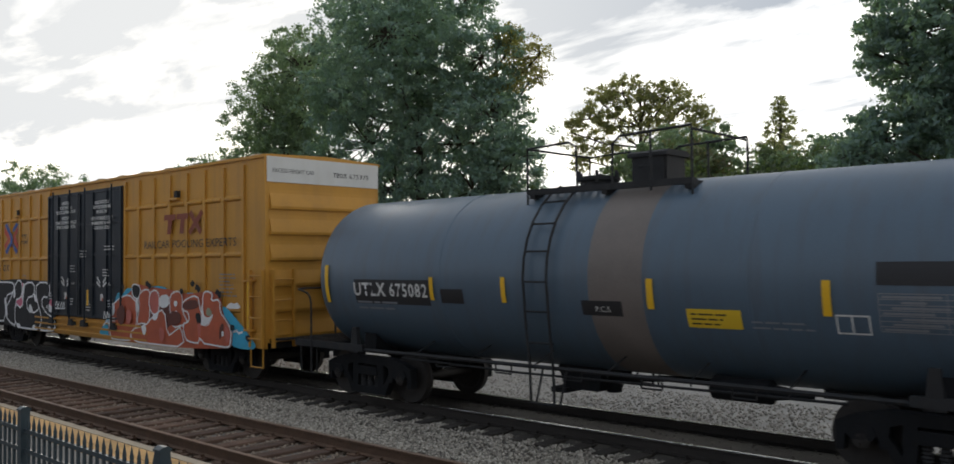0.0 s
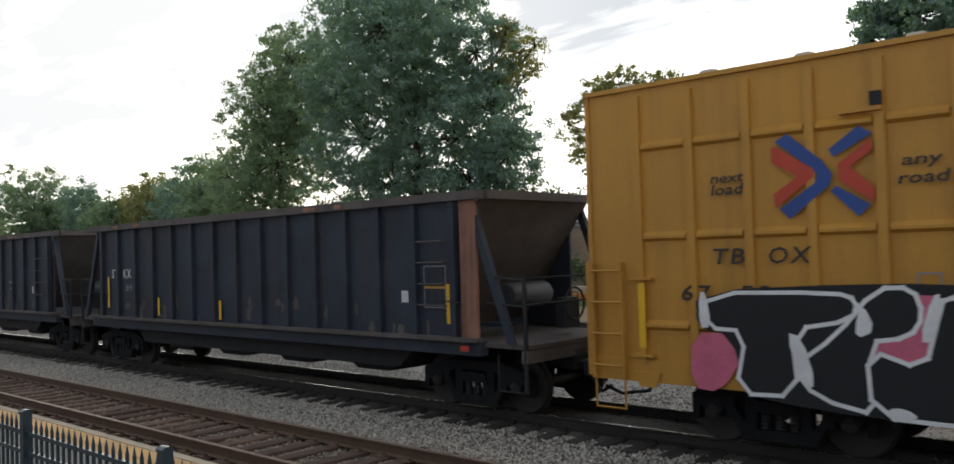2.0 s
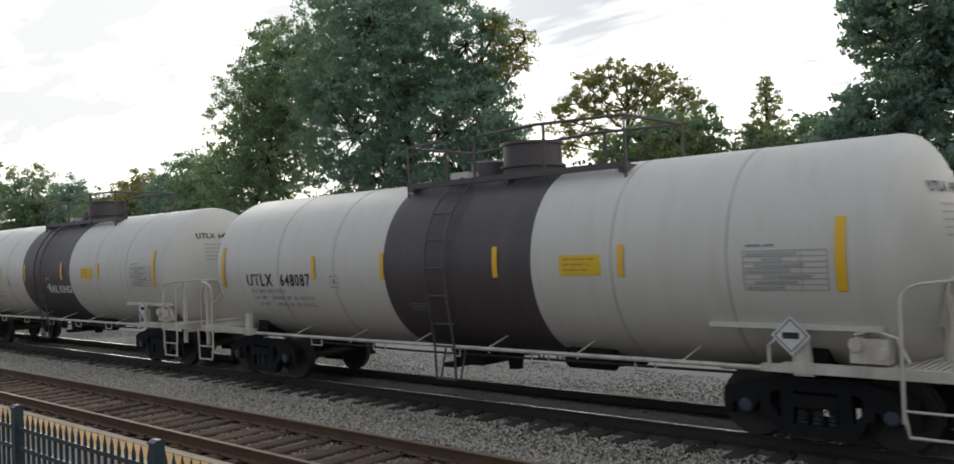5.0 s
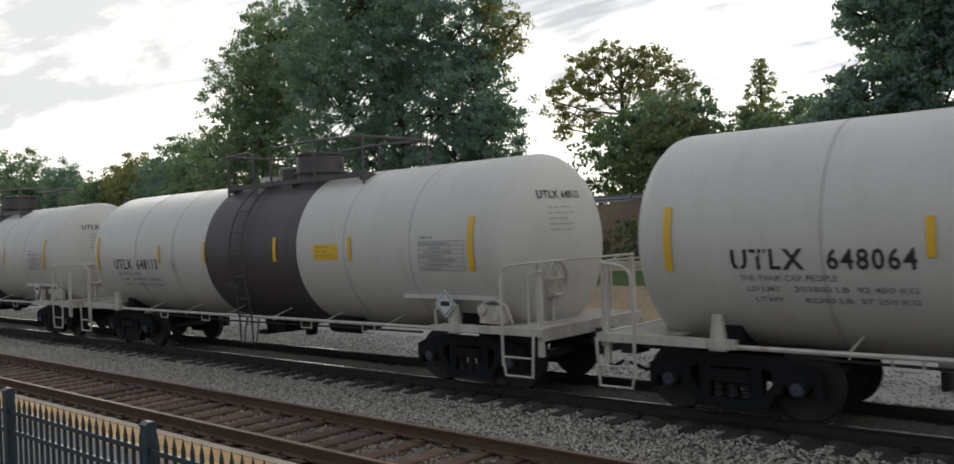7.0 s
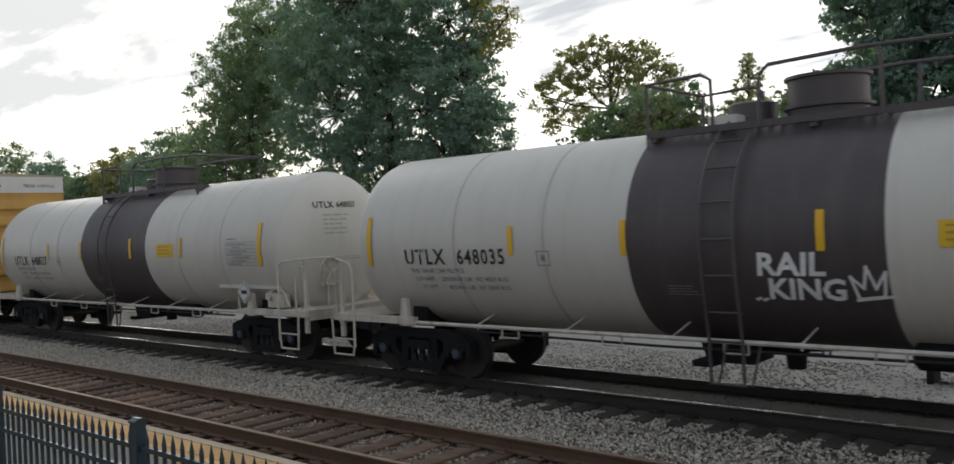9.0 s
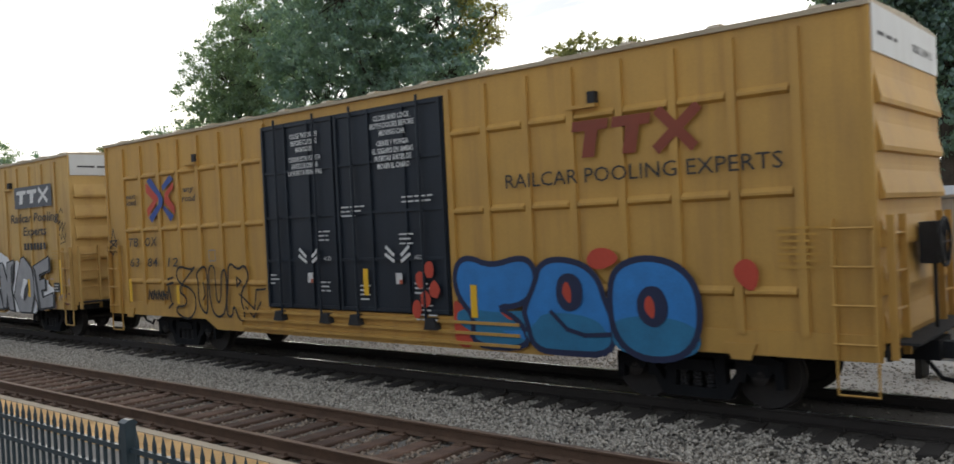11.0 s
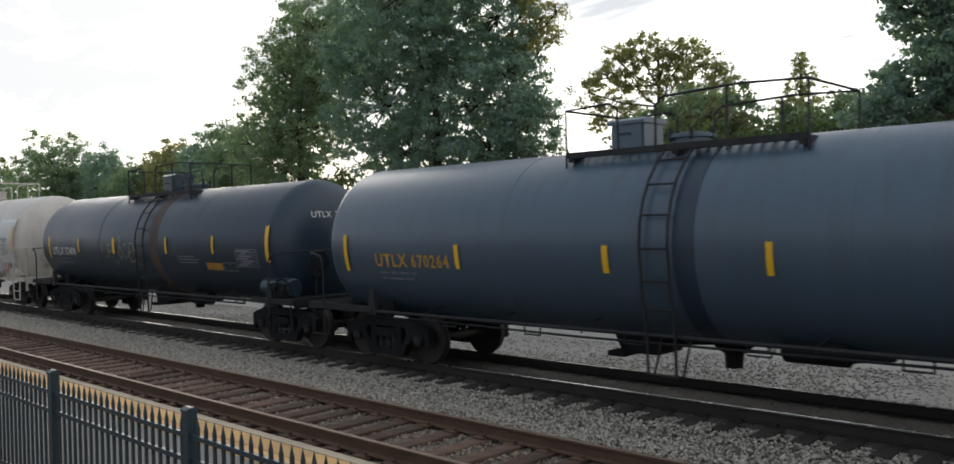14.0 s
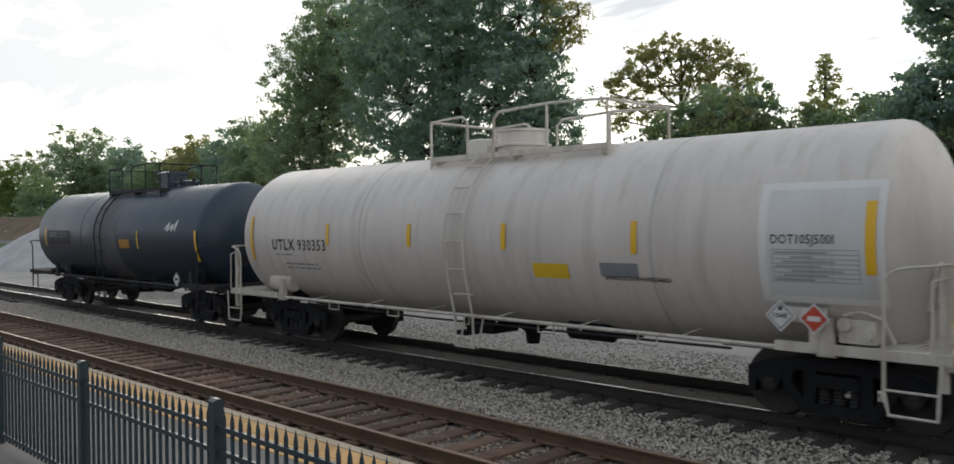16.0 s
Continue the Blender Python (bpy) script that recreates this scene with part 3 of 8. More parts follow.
kerb = structure("platform_edge", box(B(), -180, 60, EDGE_Y - 0.13, EDGE_Y, -0.6, PLAT_Z + 0.003), "edge")
base = structure("paver_bed", box(B(), -180, 60, EDGE_Y - 0.757, EDGE_Y - 0.133, -0.6, PLAT_Z - 0.03), "concrete")


# unseen wall closing the platform behind, added to darken the train's lower sides
structure("unseen_wall", box(B(), -120, 60, -9.4, -9.0, -0.6, 4.2), "wall_plain")


# ---- tracks ----
def rail_profile(y):
    return [(y - 0.07, -0.172), (y + 0.07, -0.172), (y + 0.07, -0.158), (y + 0.012, -0.14), (y + 0.01, -0.045), (y + 0.034, -0.034), (y + 0.034, -0.006), (y - 0.034, -0.006), (y - 0.034, -0.034), (y - 0.01, -0.045), (y - 0.012, -0.14), (y - 0.07, -0.158)]


def track(name, yc, top, label, body="rail"):
    t = tagged(new(name), label, "railway track", kind="structure")
    for s in (-1, 1):
        y = yc + s * GAUGE / 2
        r = part("rail", prism_x(B(), rail_profile(y), -420, 400), body, t)
        part("rail_head", prism_x(B(), [(y - 0.033, -0.0055), (y + 0.033, -0.0055), (y + 0.028, 0.0), (y - 0.028, 0.0)], -420, 400), top, r)
    return t


near_track = track("track_near", NEAR_Y, "railtop_dull", "empty near track with rusty rails on timber ties")
far_track = track("track_far", FAR_Y, "railtop", "far track with shining rail heads under the train", "rail_dark")


# ---- fence ----
FENCE_Y, FENCE_TOP = 3.27, 1.33


def fence_run():
    f = tagged(new("fence"), "dark blue-green steel picket fence along the platform", "fence")
    posts = [-6.04 - 2.47 * i for i in range(-4, 12)]
    pm = bmesh.new()
    box(pm, -0.038, 0.038, -0.038, 0.038, PLAT_Z, FENCE_TOP - 0.02)
    prism_x(pm, [(-0.046, FENCE_TOP - 0.02), (0.046, FENCE_TOP - 0.02), (0.046, FENCE_TOP - 0.006), (0.015, FENCE_TOP + 0.012), (-0.015, FENCE_TOP + 0.012), (-0.046, FENCE_TOP - 0.006)], -0.046, 0.046)
    post_me = to_mesh("post", pm, "fence")
    pk = bmesh.new()
    box(pk, -0.0105, 0.0105, -0.0105, 0.0105, PLAT_Z + 0.06, FENCE_TOP - 0.12)
    a = [pk.verts.new(p) for p in ((-0.0105, -0.0105, FENCE_TOP - 0.12), (0.0105, -0.0105, FENCE_TOP - 0.12), (0.0105, 0.0105, FENCE_TOP - 0.12), (-0.0105, 0.0105, FENCE_TOP - 0.12), (0, 0, FENCE_TOP - 0.045))]
    for i in range(4):
        pk.faces.new((a[i], a[(i + 1) % 4], a[4]))
    pick_me = to_mesh("picket", pk, "fence")
    for i, x in enumerate(posts):
        o = part("post", post_me, "", f); o.location = (x, FENCE_Y, 0)
        if i + 1 < len(posts):
            nx = posts[i + 1]
            for z in (FENCE_TOP - 0.19, FENCE_TOP - 0.36, PLAT_Z + 0.12):
                part("rail", box(B(), nx + 0.04, x - 0.04, FENCE_Y - 0.016, FENCE_Y + 0.016, z - 0.017, z + 0.017), "fence", f)
            for k in range(1, 22):
                if i < 11:
                    o = part("picket", pick_me, "", f); o.location = (x + (nx - x) * k / 22, FENCE_Y, 0)
    return f


fence_run()


# ---- trees ----
def leaves(name, clumps, per, size, material, parent, rng, label=""):
    """A crown of small folded leaves gathered in clumps. clumps: rows of x, y, z, radius."""
    C = np.repeat(np.array(clumps), per, axis=0)
    n = len(C)
    d = rng.normal(size=(n, 3)); d /= np.linalg.norm(d, axis=1)[:, None]
    p = C[:, :3] + d * (C[:, 3] * rng.random(n) ** 0.5)[:, None] * np.array([1.1, 1.1, 0.68])
    # leaves mostly lie flat to the outside of their clump
    f = d + np.array([0, 0, 0.35]) + 0.55 * rng.normal(size=(n, 3))
    a = np.cross(f, rng.normal(size=(n, 3))); a /= np.linalg.norm(a, axis=1)[:, None]
    b = np.cross(f, a); b /= np.linalg.norm(b, axis=1)[:, None]
    s = size * (0.6 + 0.8 * rng.random(n))[:, None]
    V = np.stack([p - a * s, p + b * s * 0.55, p + a * s, p - b * s * 0.55], axis=1).reshape(-1, 3)
    me = bpy.data.meshes.new(name)
    me.vertices.add(4 * n); me.vertices.foreach_set("co", V.ravel())
    me.loops.add(4 * n); me.loops.foreach_set("vertex_index", np.arange(4 * n))
    me.polygons.add(n); me.polygons.foreach_set("loop_start", np.arange(n) * 4)
    me.update(calc_edges=True)
    me.materials.append(M[material])
    ob = new(name, me)
    ob.parent = parent
    if label:
        ob["label"] = label
    return ob


def tree(y, base, lobes, seed, material, label, thick=26, per=44, size=0.12, twig=0.34, gaps=0.0, trunk=None, depth=1.0):
    """A tapered trunk whose limbs reach into the crown's lobes. lobes: rows of x, z, radius."""
    rng = np.random.default_rng(seed)
    t = tagged(new("tree"), label, "tree")
    bm = B()

    def taper(pts, r0, r1, n=6):
        rings = []
        for i, q in enumerate(pts):
            dd = (pts[min(i + 1, len(pts) - 1)] - pts[max(0, i - 1)]).normalized()
            u = dd.cross(Vector((0.3, 1, 0.1))).normalized(); w = dd.cross(u)
            r = r0 + (r1 - r0) * i / (len(pts) - 1)
            rings.append([bm.verts.new(q + r * (math.cos(g) * u + math.sin(g) * w)) for g in (2 * math.pi * k / n for k in range(n))])
        for p, q in zip(rings, rings[1:]):
            for k in range(n):
                bm.faces.new((p[k], p[(k + 1) % n], q[(k + 1) % n], q[k]))

    wsum = sum(r * r for _, _, r in lobes)
    tx = trunk if trunk is not None else sum(x * r * r for x, _, r in lobes) / wsum
    top = max(z + r * 0.5 for _, z, r in lobes)
    h = top - base
    tr = 0.016 * h + 0.07
    spine = [Vector((tx + 0.15 * noise.noise((k * 3, seed, 0)) * h * 0.1, y + 0.1 * noise.noise((k * 3, seed, 9)), base - 0.4 + (h + 0.4) * k)) for k in np.linspace(0, 1, 9)]
    taper(spine, tr, 0.05, 8)
    clumps = []
    for x, z, r in lobes:
        c = Vector((x, y + rng.normal() * r * 0.4, z))
        at = spine[min(7, max(1, int(8 * max(0.1, (z - r * 0.8 - base) / h))))]
        taper([at, at.lerp(c, 0.5) + Vector((0, 0, -0.25 * r)), c], tr * 0.3, 0.04)
        n = int(thick * r * r * 1.5) + 6
        for j in range(n):
            d = Vector(rng.normal(size=3)).normalized()
            k = 0.45 + 0.70 * rng.random() ** 0.7
            k *= 1 + 0.42 * noise.noise(d * 2.3 + Vector((seed, x, z))) + 0.16 * noise.noise(d * 6.0 + Vector((seed, z, x)))
            if gaps and noise.noise(d * 3.1 + Vector((x, seed * 2, z))) < gaps - 0.45:
                continue
            p = c + Vector((d.x * r * k, d.y * r * k * depth, d.z * r * k * 0.95))
            if p.z < base + 0.2:
                continue
            clumps.append((*p, twig * (0.6 + 0.9 * rng.random())))
            if j % 9 == 0:
                taper([c, c.lerp(p, 0.55) + Vector((0, 0, 0.12 * r)), p], 0.04, 0.008, 4)
    part("trunk", to_mesh("trunk", bm, "bark", True), "", t)
    leaves("crown", clumps, per, size, material, t, rng)
    return t


tree(32.0, 2.6, [(-46.9, 11.8, 2.9), (-49.2, 9.6, 2.1), (-42.6, 14.0, 2.5), (-45.1, 15.1, 1.5), (-45.8, 8.7, 3.1), (-50.4, 8.0, 1.4), (-44.0, 11.5, 2.2), (-47.0, 6.2, 2.6), (-48.0, 13.2, 0.9)], 11, "leaf", "broad leafy green tree with thin feathery edges", thick=34, per=40, size=0.088, twig=0.36, gaps=0.17)
tree(30.0, 2.6, [(-33.7, 13.4, 2.9), (-30.1, 13.0, 3.1), (-27.4, 12.0, 1.9), (-26.4, 9.1, 1.7), (-30.2, 8.4, 3.6), (-35.7, 8.7, 3.0), (-25.9, 7.0, 1.5), (-37.3, 11.7, 2.0), (-32.0, 15.0, 1.7), (-29.0, 15.2, 1.2), (-33.0, 6.0, 2.5), (-28.0, 5.8, 2.0), (-31.6, 10.9, 1.8)], 5, "leaf_hazed", "very tall dense dark green tree on the bank", thick=32, per=42, size=0.092, gaps=0.11, twig=0.38)
tree(31.0, 2.6, [(-25.6, 11.8, 1.1), (-25.0, 10.6, 0.7), (-26.1, 12.7, 0.8), (-26.6, 10.8, 0.9), (-24.6, 11.9, 0.5)], 21, "leaf_glow", "slim tree, sparse outer leaves coloured yellow for the sun's glow", thick=34, per=24, gaps=0.2, size=0.075, twig=0.3, trunk=-27.2)
tree(45.0, 3.2, [(-32.6, 10.5, 0.95), (-31.9, 11.4, 1.0), (-30.4, 12.0, 1.1), (-28.9, 12.5, 1.0), (-27.5, 12.4, 1.1), (-25.9, 11.9, 1.1), (-24.5, 11.0, 1.1), (-23.6, 9.9, 0.95), (-31.6, 9.6, 0.9), (-29.6, 10.8, 1.1), (-27.3, 10.9, 1.2), (-25.6, 9.6, 1.1), (-32.6, 8.9, 0.7), (-29.9, 8.9, 0.8)], 8, "leaf_oak", "open-crowned oak with gaps of sky between leaves", thick=28, per=28, gaps=0.27, size=0.10, twig=0.32, trunk=-28.0)
tree(40.0, 3.2, [(-23.2, 7.3, 1.7), (-20.8, 7.6, 1.5), (-25.6, 6.8, 1.4), (-23.0, 5.2, 2.0)], 31, "leaf", "low rounded green tree behind the bank", thick=26)
tree(36.0, 3.2, [(-20.3, 6.6, 1.3), (-19.2, 6.4, 1.1), (-20.6, 5.2, 1.1)], 32, "flower", "crape myrtle with dull pink blossom among its leaves", thick=26, size=0.1)
tree(42.0, 3.2, [(-18.25, 10.35, 0.25), (-18.0, 9.8, 0.5), (-18.05, 9.2, 0.75), (-18.0, 8.6, 0.95), (-18.1, 7.9, 1.2), (-18.0, 7.1, 1.45), (-18.1, 6.2, 1.65), (-18.0, 5.2, 1.7)], 14, "leaf_con", "slender pale green conifer with a pointed top", thick=30, per=20, size=0.075, twig=0.22, gaps=0.26)
tree(28.5, 2.6, [(-9.0, 9.9, 0.9), (-8.0, 7.9, 1.6), (-9.2, 6.2, 1.2), (-7.2, 9.4, 1.8), (-6.8, 6.4, 2.0), (-9.9, 5.6, 0.9), (-5.0, 9.0, 2.4), (-4.4, 5.8, 2.2), (-6.2, 11.4, 1.6), (-3.6, 11.6, 1.9), (-9.4, 8.9, 0.5)], 17, "leaf_hazed", "tall dark oak with heavy hanging branches", thick=56, per=40, size=0.08, twig=0.3, gaps=0.0)
tree(37.0, 3.2, [(-16.2, 6.2, 1.0), (-17.4, 5.6, 1.0), (-15.0, 5.9, 1.2), (-13.4, 6.0, 1.5), (-12.0, 5.6, 1.4)], 33, "leaf", "dense shrubby green tree", thick=26)
for i, (x, y, ls, mt) in enumerate((
        (-131.5, 40, [(0, 8.6, 4.4), (-3, 5.5, 4.0), (3.5, 5.0, 3.6)], "leaf_lit"),
        (-151.0, 40, [(0, 10.5, 5.2), (-4, 7, 4.5), (4, 6, 4.0)], "leaf_lit"),
        (-104.9, 40, [(0, 10.2, 4.2), (-3.5, 8.0, 3.2), (3.4, 8.4, 3.0), (0, 5.5, 4.0)], "leaf"),
        (-115.5, 38, [(0, 5.8, 3.2), (2, 3.5, 3.0), (-3, 3.6, 3.0)], "leaf"),
        (-91.5, 40, [(0, 9.4, 2.4), (2.0, 7.2, 2.4), (-2.5, 7.0, 2.4), (0, 4.6, 3.0)], "leaf_hazed"),
        (-79.5, 40, [(0, 9.4, 2.3), (-2.4, 8.4, 1.9), (2.2, 7.4, 2.4), (0, 4.8, 3.0)], "leaf_oak"),
        (-84.3, 39, [(0, 7.0, 2.5), (0, 4.2, 2.8)], "leaf"),
        (-70.4, 39, [(0, 9.2, 2.5), (2.6, 7.6, 2.4), (-2.4, 7.4, 2.4), (0, 4.6, 3.2)], "leaf_hazed"),
        (-61.5, 37, [(0, 8.8, 2.5), (2.0, 6.4, 2.4), (-2.4, 6.4, 2.4), (0, 4.0, 2.8)], "leaf"))):
    tree(y, 0.0, [(x + a, z * 0.95, r * 0.95) for a, z, r in ls], 50 + i, mt, "leafy green tree in the row beyond the lot", thick=17, per=38, size=0.14, twig=0.55, gaps=0.1)


def hedge(name, x0, x1, y, z0, z1, seed, material, label, per_metre=2.6):
    rng = np.random.default_rng(seed)
    t = tagged(new(name), label, "bushes", kind="stuff")
    n = int((x1 - x0) * per_metre)
    cl = [(x0 + (x1 - x0) * rng.random(), y + rng.normal() * 0.8, z0 + (z1 - z0) * rng.random() ** 0.8 * (0.6 + 0.4 * math.sin(i * 0.37) ** 2), 0.5 + 0.5 * rng.random()) for i in range(n)]
    leaves("foliage", cl, 70, 0.11, material, t, rng)


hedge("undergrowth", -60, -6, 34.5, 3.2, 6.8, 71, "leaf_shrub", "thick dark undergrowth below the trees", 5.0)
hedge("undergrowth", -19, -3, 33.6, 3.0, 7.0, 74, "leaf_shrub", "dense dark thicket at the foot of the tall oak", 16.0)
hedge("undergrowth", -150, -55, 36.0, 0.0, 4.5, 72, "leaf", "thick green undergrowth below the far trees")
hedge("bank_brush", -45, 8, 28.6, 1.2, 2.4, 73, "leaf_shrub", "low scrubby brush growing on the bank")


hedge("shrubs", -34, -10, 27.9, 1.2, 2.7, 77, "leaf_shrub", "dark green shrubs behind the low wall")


# ---- lettering and painted marks ----
def flat(y):
    return lambda u, v, e=0.0: (u, y - 0.006 - e, v)


def round_side(R, zc):
    def f(u, v, e=0.0):
        a = (v - zc) / R
        return (u, -(R + 0.008 + e) * math.cos(a), zc + (R + 0.008 + e) * math.sin(a))
    return f


def head_face(R, zc, x0, bulge, sign=1):
    """The outside of a tank head; u runs across it, v up."""
    def f(u, v, e=0.0):
        q = min(0.96, (u * u + (v - zc) ** 2) / (R * R))
        return (sign * (x0 + bulge * math.sqrt(1 - q) + 0.012 + e), sign * u, v)
    return f


def words(parent, surf, text, u, v, h, material, w=None, name="lettering", bold=0.0, shear=0.0, e=0.0, centre=False, label=""):
    """Text laid on a surface, its lower left (or middle) at u, v, with capitals h high and w wide in all."""
    cu = bpy.data.curves.new("text", "FONT")
    cu.body, cu.size, cu.resolution_u, cu.offset, cu.shear = text, 1.0, 2, bold, shear
    cu.space_character = 1.15 if name in ("car_code", "car_number") else 1.0
    ob = bpy.data.objects.new("text", cu)
    me = bpy.data.meshes.new_from_object(ob)
    bpy.data.objects.remove(ob); bpy.data.curves.remove(cu)
    n = len(me.vertices)
    co = np.zeros(3 * n); me.vertices.foreach_get("co", co); co = co.reshape(-1, 3)
    lo, hi = co.min(0), co.max(0)
    k = h / 0.69
    kx = w / (hi[0] - lo[0]) if w else k
    for i in range(n):
        uu = u + (co[i, 0] - (lo[0] + hi[0]) / 2 if centre else co[i, 0] - lo[0]) * kx
        co[i] = surf(uu, v + co[i, 1] * k, e)
    me.vertices.foreach_set("co", co.ravel())
    me.materials.clear(); me.materials.append(M[material])
    me.name = name
    return part(name, me, "", parent, label)


def quads(parent, surf, rects, material, name="marking", e=0.0, lean=0.0, label="", n=1):
    """Flat painted rectangles (u0, u1, v0, v1) on a surface, in one mesh."""
    bm = B()
    for u0, u1, v0, v1 in rects:
        rows = []
        m = max(n, int((v1 - v0) / 0.06))
        for j in range(m + 1):
            v = v0 + (v1 - v0) * j / m
            d = lean * (v - v0)
            rows.append([bm.verts.new(surf(u + d, v, e)) for u in (u0, u1)])
        for a, b in zip(rows, rows[1:]):
            bm.faces.new((a[0], a[1], b[1], b[0]))
    me = bpy.data.meshes.new(name)
    bm.to_mesh(me); bm.free()
    me.materials.append(M[material])
    return part(name, me, "", parent, label)


def blob(parent, surf, pts, material, name="spray_paint", e=0.0, label=""):
    """A painted patch with the outline pts."""
    bm = B()
    c = bm.verts.new(surf(sum(p[0] for p in pts) / len(pts), sum(p[1] for p in pts) / len(pts), e))
    vs = [bm.verts.new(surf(u, v, e)) for u, v in pts]
    for i in range(len(vs)):
        bm.faces.new((c, vs[i], vs[(i + 1) % len(vs)]))
    me = bpy.data.meshes.new(name)
    bm.to_mesh(me); bm.free()
    me.materials.append(M[material])
    return part(name, me, "", parent, label)


def stroke(parent, surf, lines, w, material, name="spray_paint", e=0.0, label=""):
    """Painted strokes of width w along lines of (u, v), with square ends."""
    bm = B()
    for ln in lines:
        for (u0, v0), (u1, v1) in zip(ln, ln[1:]):
            d = math.hypot(u1 - u0, v1 - v0) or 1
            du, dv = (u1 - u0) / d * w / 2, (v1 - v0) / d * w / 2
            q = [(u0 - du - dv, v0 - dv + du), (u0 - du + dv, v0 - dv - du), (u1 + du + dv, v1 + dv - du), (u1 + du - dv, v1 + dv + du)]
            bm.faces.new([bm.verts.new(surf(*p, e)) for p in q])
            e += 0.00012
    me = bpy.data.meshes.new(name)
    bm.to_mesh(me); bm.free()
    me.materials.append(M[material])
    return part(name, me, "", parent, label)


def rounded(pts, n=2):
    """Cut the corners of a closed outline n times."""
    for _ in range(n):
        pts = [q for (a, b), (c, d) in zip(pts, pts[1:] + pts[:1]) for q in ((0.75 * a + 0.25 * c, 0.75 * b + 0.25 * d), (0.25 * a + 0.75 * c, 0.25 * b + 0.75 * d))]
    return pts


def patch(parent, surf, pts, material, e=0.0, soft=2, name="spray_paint", label=""):
    """A painted area of any outline."""
    bm = B()
    vs = [bm.verts.new((u, v, 0)) for u, v in (rounded(pts, soft) if soft else pts)]
    edges = [bm.edges.new((a, b)) for a, b in zip(vs, vs[1:] + vs[:1])]
    bmesh.ops.triangle_fill(bm, edges=edges, use_beauty=True)
    for v in bm.verts:
        v.co = surf(v.co.x, v.co.y, e)
    me = bpy.data.meshes.new(name)
    bm.to_mesh(me); bm.free()
    me.materials.append(M[material])
    return part(name, me, "", parent, label)


def cloud(u, v, a, b, rng, n=22, rough=0.25):
    return [(u + a * math.cos(2 * math.pi * i / n) * (1 + rough * (rng.random() - 0.5)), v + b * math.sin(2 * math.pi * i / n) * (1 + rough * (rng.random() - 0.5))) for i in range(n)]


def small_print(parent, surf, u, v, w, rows, h, material, rng, gap=1.9, name="small_print"):
    """Rows of writing too small to read: one plain bar a word."""
    r = []
    for j in range(rows):
        x, end = u, u + w * (0.6 + 0.4 * rng.random())
        while x < end - h:
            ln = min(h * (2 + 5 * rng.random()), end - x)
            r.append((x, x + ln, v - j * h * gap, v - j * h * gap + h * 0.62))
            x += ln + h * 0.9
    o = quads(parent, surf, r, material, name)
    o["kind"] = "stuff"
    return o


def mark_bars(parent, surf, u, v, h, w, text, material):
    """The letters of a car's code."""
    return words(parent, surf, text, u, v, h, material, w, "car_code", bold=0.022)


def grime_bar(parent, surf, rects, material="reflect"):
    for i in rects:
        quads(parent, surf, [i], material, "reflector", 0.014, label="yellow reflective strip")


# ---- trucks ----
WR = 0.44
CACHE = {}


